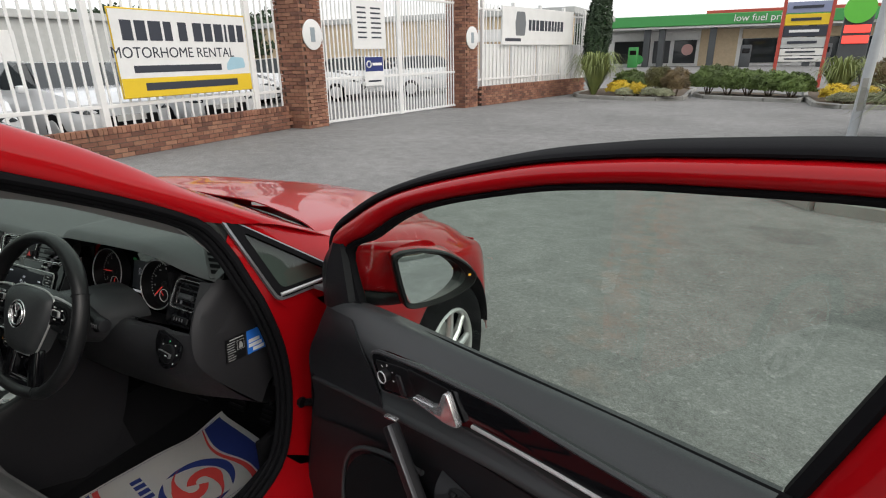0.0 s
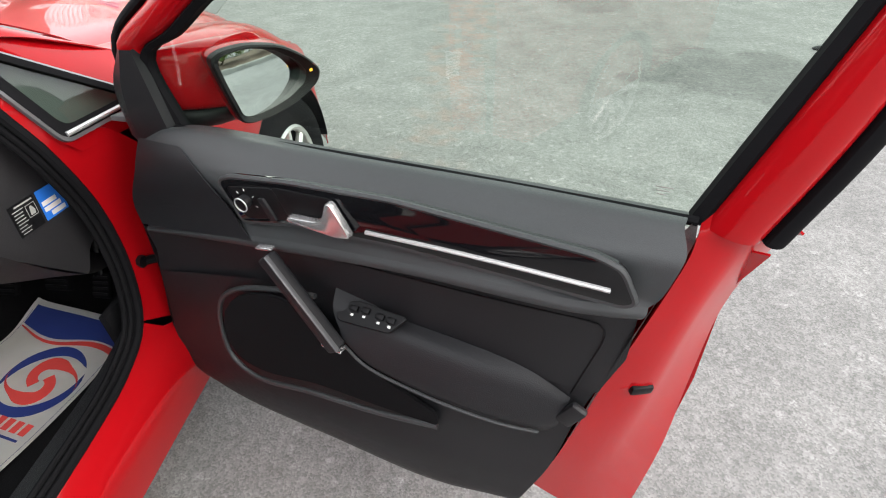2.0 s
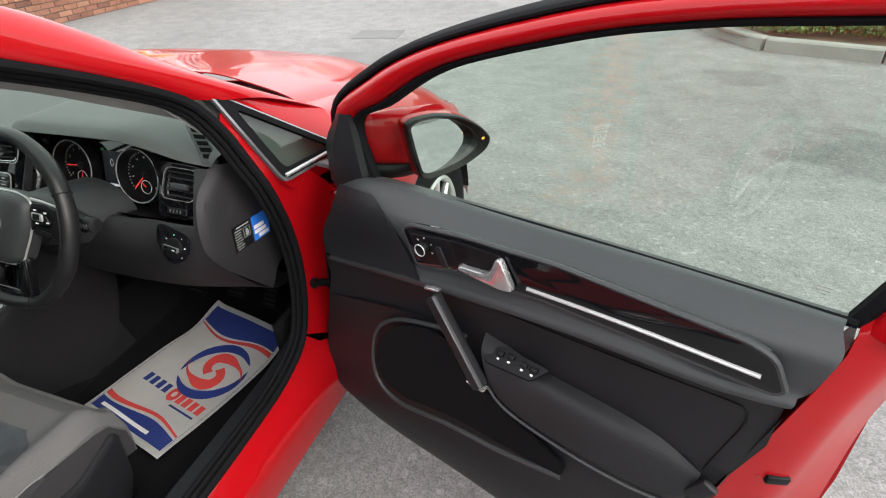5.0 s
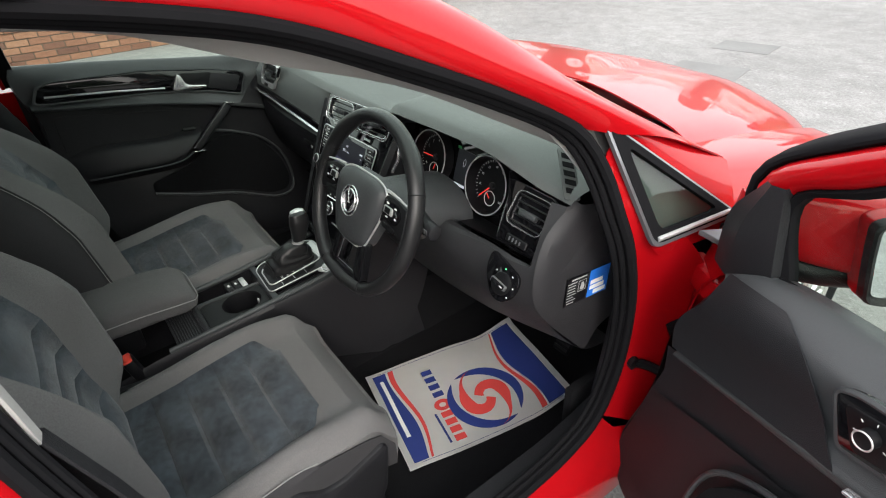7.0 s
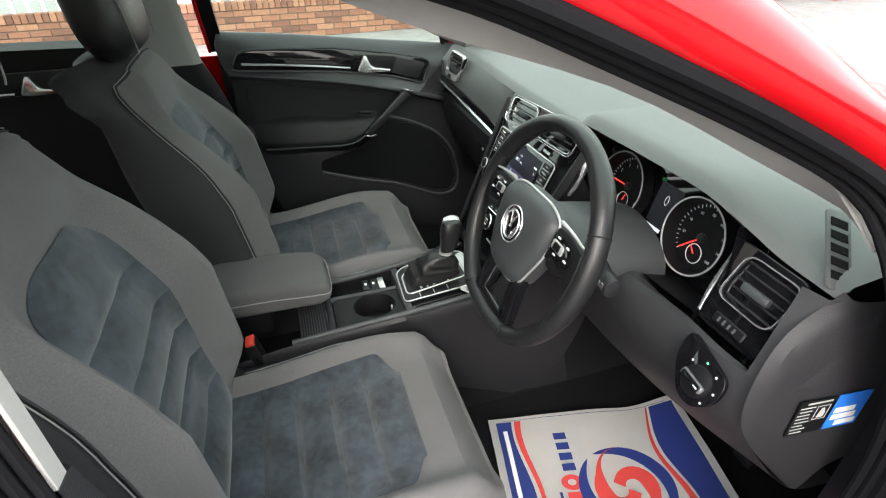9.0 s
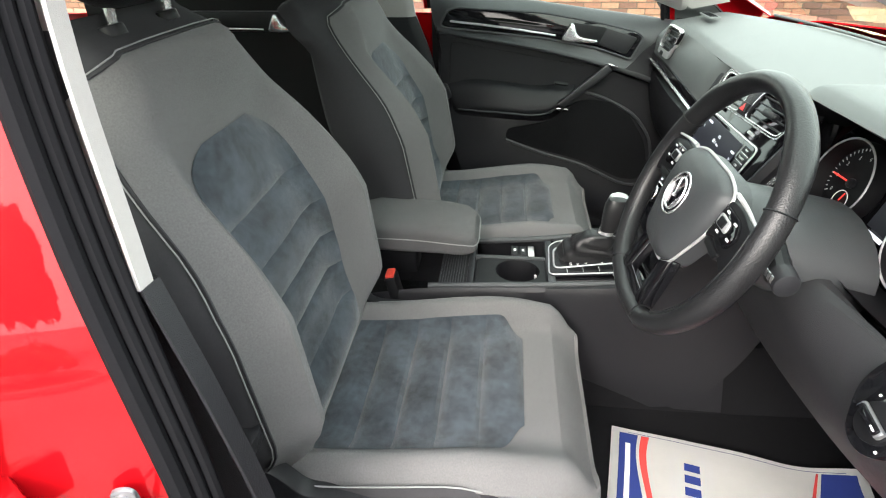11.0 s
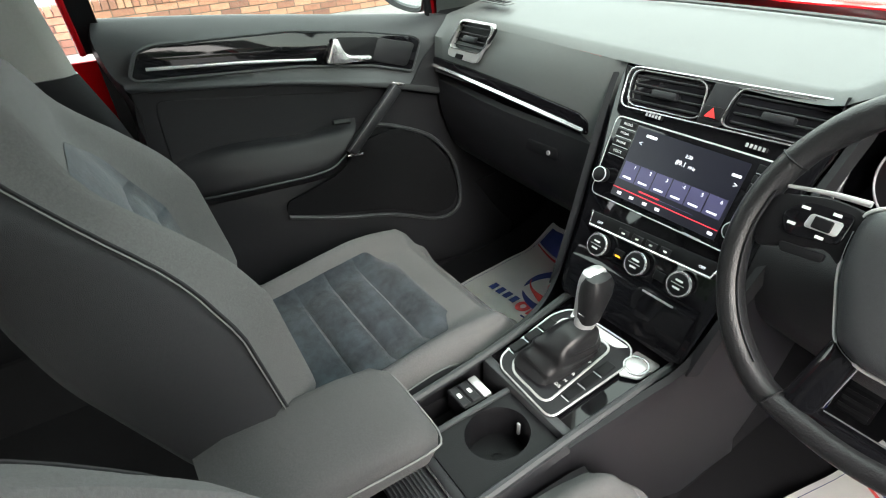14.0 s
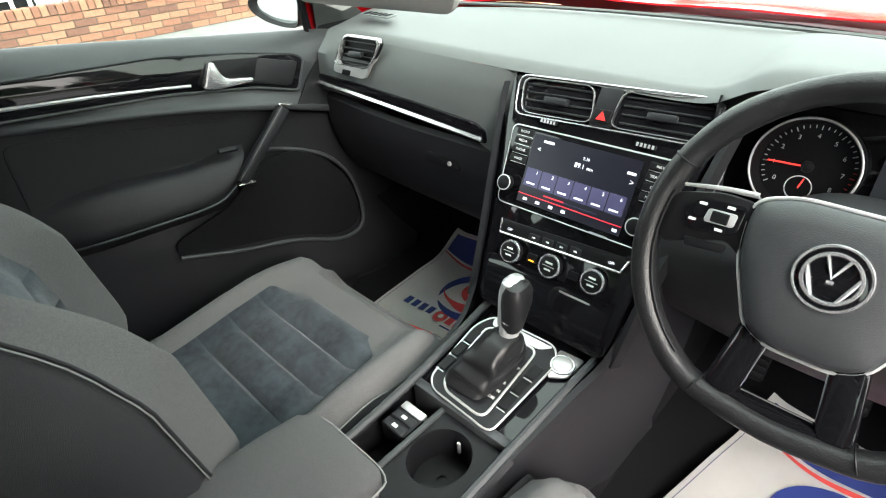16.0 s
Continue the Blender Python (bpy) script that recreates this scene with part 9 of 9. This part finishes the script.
def clump(name, label, category, at, size, n, leaf, mat, seed, twigs=6):
    """A bush: twigs from the soil and thousands of small leaves in an uneven crown."""
    rnd = random.Random(seed)
    b = thing(name, label, category, at)
    x0, y0, z0 = at
    sx, sy, sz = size
    verts, faces = [], []
    for i in range(n):
        th, ph = rnd.uniform(0, 6.283), math.acos(rnd.uniform(-0.35, 1))
        dr = Vector((math.cos(th) * math.sin(ph), math.sin(th) * math.sin(ph), math.cos(ph)))
        lump = 0.82 + 0.28 * noise.noise(dr * 2.3 + Vector((seed, 0, 0))) + 0.12 * noise.noise(dr * 6 + Vector((0, seed, 0)))
        r = lump * rnd.uniform(0.72, 1.0) ** 0.6
        c = Vector((x0 + dr.x * sx * r, y0 + dr.y * sy * r, z0 + sz * 0.42 + dr.z * sz * 0.58 * r))
        if c.z < z0 + 0.02:
            continue
        u = Vector((rnd.uniform(-1, 1), rnd.uniform(-1, 1), rnd.uniform(-1, 1))).normalized()
        v = (u.cross(dr) + Vector((0, 0, 0.01))).normalized()
        s = leaf * rnd.uniform(0.6, 1.3)
        k = len(verts)
        verts += [c - u * s, c + v * s * 0.45, c + u * s, c - v * s * 0.45]
        faces.append((k, k + 1, k + 2, k + 3))
    me = bpy.data.meshes.new("crown")
    me.from_pydata(verts, [], faces)
    me.materials.append(mat)
    cr = new("crown", me)
    cr.parent = b
    cr.matrix_parent_inverse = b.matrix_basis.inverted()
    tagged(cr, kind="stuff")
    bm = bmesh.new()
    for i in range(twigs):
        a = 6.283 * i / twigs + rnd.uniform(-0.3, 0.3)
        e = Vector((x0 + math.cos(a) * sx * 0.6, y0 + math.sin(a) * sy * 0.6, z0 + sz * rnd.uniform(0.5, 0.85)))
        tube([(x0 + math.cos(a) * 0.05, y0 + math.sin(a) * 0.05, z0 - 0.02), (x0 + math.cos(a) * sx * 0.3, y0 + math.sin(a) * sy * 0.3, z0 + sz * 0.4), tuple(e)], (0.02, 0.004), 5, 6, bm)
    part("twigs", bm, BARK, b)
    return b


def strap_plant(at, h, n, seed, reach=1.0):
    rnd = random.Random(seed)
    b = thing("flax_plant", "clump of long arching green strap leaves", "plant", at)
    bm = bmesh.new()
    for i in range(n):
        a, out, up = rnd.uniform(0, 6.283), rnd.uniform(0.15, 0.85) * reach, rnd.uniform(0.6, 1.0) * h
        d = Vector((math.cos(a), math.sin(a), 0))
        sd = Vector((-d.y, d.x, 0)) * rnd.uniform(0.022, 0.04)
        base = Vector(at) + d * 0.06
        pts = [base, base + d * out * 0.35 + Vector((0, 0, up * 0.6)), base + d * out * 0.75 + Vector((0, 0, up * 0.95)), base + d * out * 1.15 + Vector((0, 0, up * rnd.uniform(0.35, 0.95)))]
        line = spl(pts, 8)
        rows = [[bm.verts.new(p - sd * (1 - (j / 7) ** 2)), bm.verts.new(p + sd * (1 - (j / 7) ** 2) + Vector((0, 0, 0.002)))] for j, p in enumerate(line)]
        for p, q in zip(rows, rows[1:]):
            bm.faces.new((p[0], p[1], q[1], q[0]))
    part("leaves", bm, BLADE, b)
    return b


for i in range(5):
    clump("hedge", "rounded green hedge between the two flower beds", "hedge", (0.9 + 0.58 * i, 20.1 - 0.27 * i, 0.08), (0.72, 0.7, 1.0 - 0.05 * i), 7000, 0.04, LEAF, 11 + i)
clump("bush", "rounded olive bush in the flower bed", "bush", (-0.55, 18.9, 0.08), (0.52, 0.5, 1.05), 6500, 0.03, OLIVE, 31)
clump("bush", "rounded brown bush in the flower bed", "bush", (0.0, 18.35, 0.08), (0.50, 0.48, 0.98), 6500, 0.026, RUSSET, 32)
clump("bush", "low green shrub behind the flowers", "bush", (-1.6, 19.8, 0.08), (0.7, 0.6, 0.85), 4500, 0.04, LEAF, 33)
for x, y, w, h, sd in ((-1.75, 18.6, 0.5, 0.55, 16), (-1.15, 18.35, 0.42, 0.48, 34), (4.15, 17.5, 0.48, 0.55, 18), (4.75, 17.6, 0.45, 0.5, 35)):
    clump("flowers", "low yellow flowering plants in the bed", "flowers", (x, y, 0.08), (w, 0.4, h), 2600, 0.03, BLOOM, sd)
for x, y, w, sd in ((-0.75, 18.2, 0.45, 17), (-0.25, 17.95, 0.35, 36), (-1.45, 18.2, 0.4, 37), (4.3, 16.95, 0.5, 19), (5.0, 16.9, 0.55, 38), (5.9, 17.0, 0.6, 39)):
    clump("flowers", "grey green low plants in the bed", "flowers", (x, y, 0.08), (w, 0.32, 0.34), 2200, 0.028, PALELEAF, sd)
strap_plant((-2.65, 18.9, 0.08), 1.5, 300, 20, 1.25)
strap_plant((4.35, 18.9, 0.08), 1.25, 240, 21, 1.0)
strap_plant((6.3, 19.2, 0.08), 1.1, 200, 51, 1.1)
clump("bush", "dark brown-green bush behind the flax", "bush", (5.5, 19.5, 0.08), (0.75, 0.6, 1.2), 6500, 0.035, RUSSET, 52)
strap_plant((4.65, 10.6, 0.08), 0.95, 320, 22, 1.6)
strap_plant((5.6, 11.1, 0.08), 1.15, 320, 53, 1.6)
clump("bush", "rounded brown-green bush in the kerbed island", "bush", (4.55, 8.9, 0.08), (0.85, 0.7, 0.46), 11000, 0.02, RUSSET, 23)
clump("bush", "rounded brown-green bush in the kerbed island", "bush", (5.75, 8.8, 0.08), (1.0, 0.9, 0.78), 12000, 0.022, RUSSET, 24)
clump("hedge", "low clipped green hedge behind the kerb", "hedge", (3.1, 6.1, 0.08), (0.55, 0.4, 0.42), 7000, 0.022, LEAF, 25)
clump("hedge", "low clipped green hedge behind the kerb", "hedge", (4.05, 5.9, 0.08), (0.7, 0.45, 0.5), 8000, 0.022, LEAF, 26)
clump("hedge", "low clipped green hedge behind the kerb", "hedge", (5.2, 5.8, 0.08), (0.7, 0.45, 0.5), 7000, 0.022, OLIVE, 27)
for i in range(6):
    clump("ground_cover", "low green ground cover behind the kerb", "plant", (2.75 + 0.75 * i, 5.62 - 0.06 * i, 0.08), (0.52, 0.34, 0.26), 2600, 0.022, LEAF, 110 + i, 4)
clump("tree", "tall dark evergreen beside the white fence", "tree", (-2.95, 20.4, 0.0), (0.55, 0.55, 4.4), 9000, 0.06, DARKLEAF, 28, 3)
for i, (x, y, s, h) in enumerate(((-24, 60, 5, 6.5), (-16, 66, 6, 5.8), (17, 70, 3, 3.9), (26, 60, 4, 3.6), (-38, 40, 5, 6.0), (-36, 24, 4, 5.4), (-37, 8, 4, 5.6))):
    clump("tree", "distant rounded green tree", "tree", (x, y, 0), (s, s, h), 3500, 0.30, DARKLEAF, 40 + i, 4)

# tree belt that closes the yard beyond the driver's side and behind the car
bed("kerb_5", "long planted bed edged with kerb stones", [(7.6, -14.0), (10.5, -14.0), (10.5, 2.2), (7.6, 2.2)])
for i in range(7):
    clump("hedge", "low clipped green hedge behind the kerb", "hedge", (9.0, -12.6 + 2.2 * i, 0.08), (0.9, 1.25, 0.8), 4000, 0.045, LEAF, 60 + i)
for i, (x, y, s, h) in enumerate(((20, 3, 2.6, 5.0), (21, -2, 3.0, 5.6), (20, -7, 2.8, 5.2), (21, -12, 3.0, 5.8), (14, -18, 3.2, 6.4), (5, -20, 3.0, 6.2), (-1, -21, 3.2, 7.0), (-7, -20, 3.0, 6.4))):
    clump("tree", "dense rounded green tree at the edge of the yard", "tree", (x, y, 0), (s, s, h), 6000, 0.28, DARKLEAF, 80 + i, 5)

pole = thing("lamp_post", "grey galvanised steel lamp post", "lamp post", (3.52, 10.35, 0))
part("shaft", tube([(3.52, 10.35, 0), (3.60, 10.33, 3.0), (3.69, 10.33, 6.5)], (0.075, 0.055), 16), material("galvanised steel", (0.42, 0.44, 0.46), 0.55, 0.3, 0.08, 20, 0.1, 80), pole)
part("access_door", box((-0.04, -0.085, 0.5), (0.04, -0.065, 1.0), 0.004, 1, pose(3.53, 10.35, 0)), KERB, pole)
part("lantern", box((-0.12, -0.6, 6.4), (0.12, 0.05, 6.52), 0.03, 2, pose(3.69, 10.33, 0)), KERB, pole)


def cover(x, y, w, l, turn, label):
    c = part("manhole_cover", box((-w / 2, -l / 2, -0.02), (w / 2, l / 2, 0.006), 0.004, 1, pose(x, y, 0, 0, 0, turn)), material("cover concrete", (0.15, 0.15, 0.148), 0.9, 0, 0.15, 30, 0.4, 100), None)
    tagged(c, label, "manhole cover")
    return c


cover(-1.35, 4.25, 0.62, 0.50, 12, "square concrete manhole cover set in the asphalt")
cover(-1.55, 5.3, 0.55, 0.42, 10, "square concrete manhole cover set in the asphalt")
cover(-2.2, 17.0, 0.9, 0.5, 5, "pale drain cover set in the asphalt")
stone = part("stone", loft([[Vector((3.68 + r * math.cos(a) * 1.6, 3.25 + r * math.sin(a), z)) for a in (2 * math.pi * j / 9 for j in range(9))] for r, z in ((0.03, 0.0), (0.032, 0.012), (0.018, 0.022))]), BLACK, None)
tagged(stone, "small dark stone lying on the asphalt", "stone")
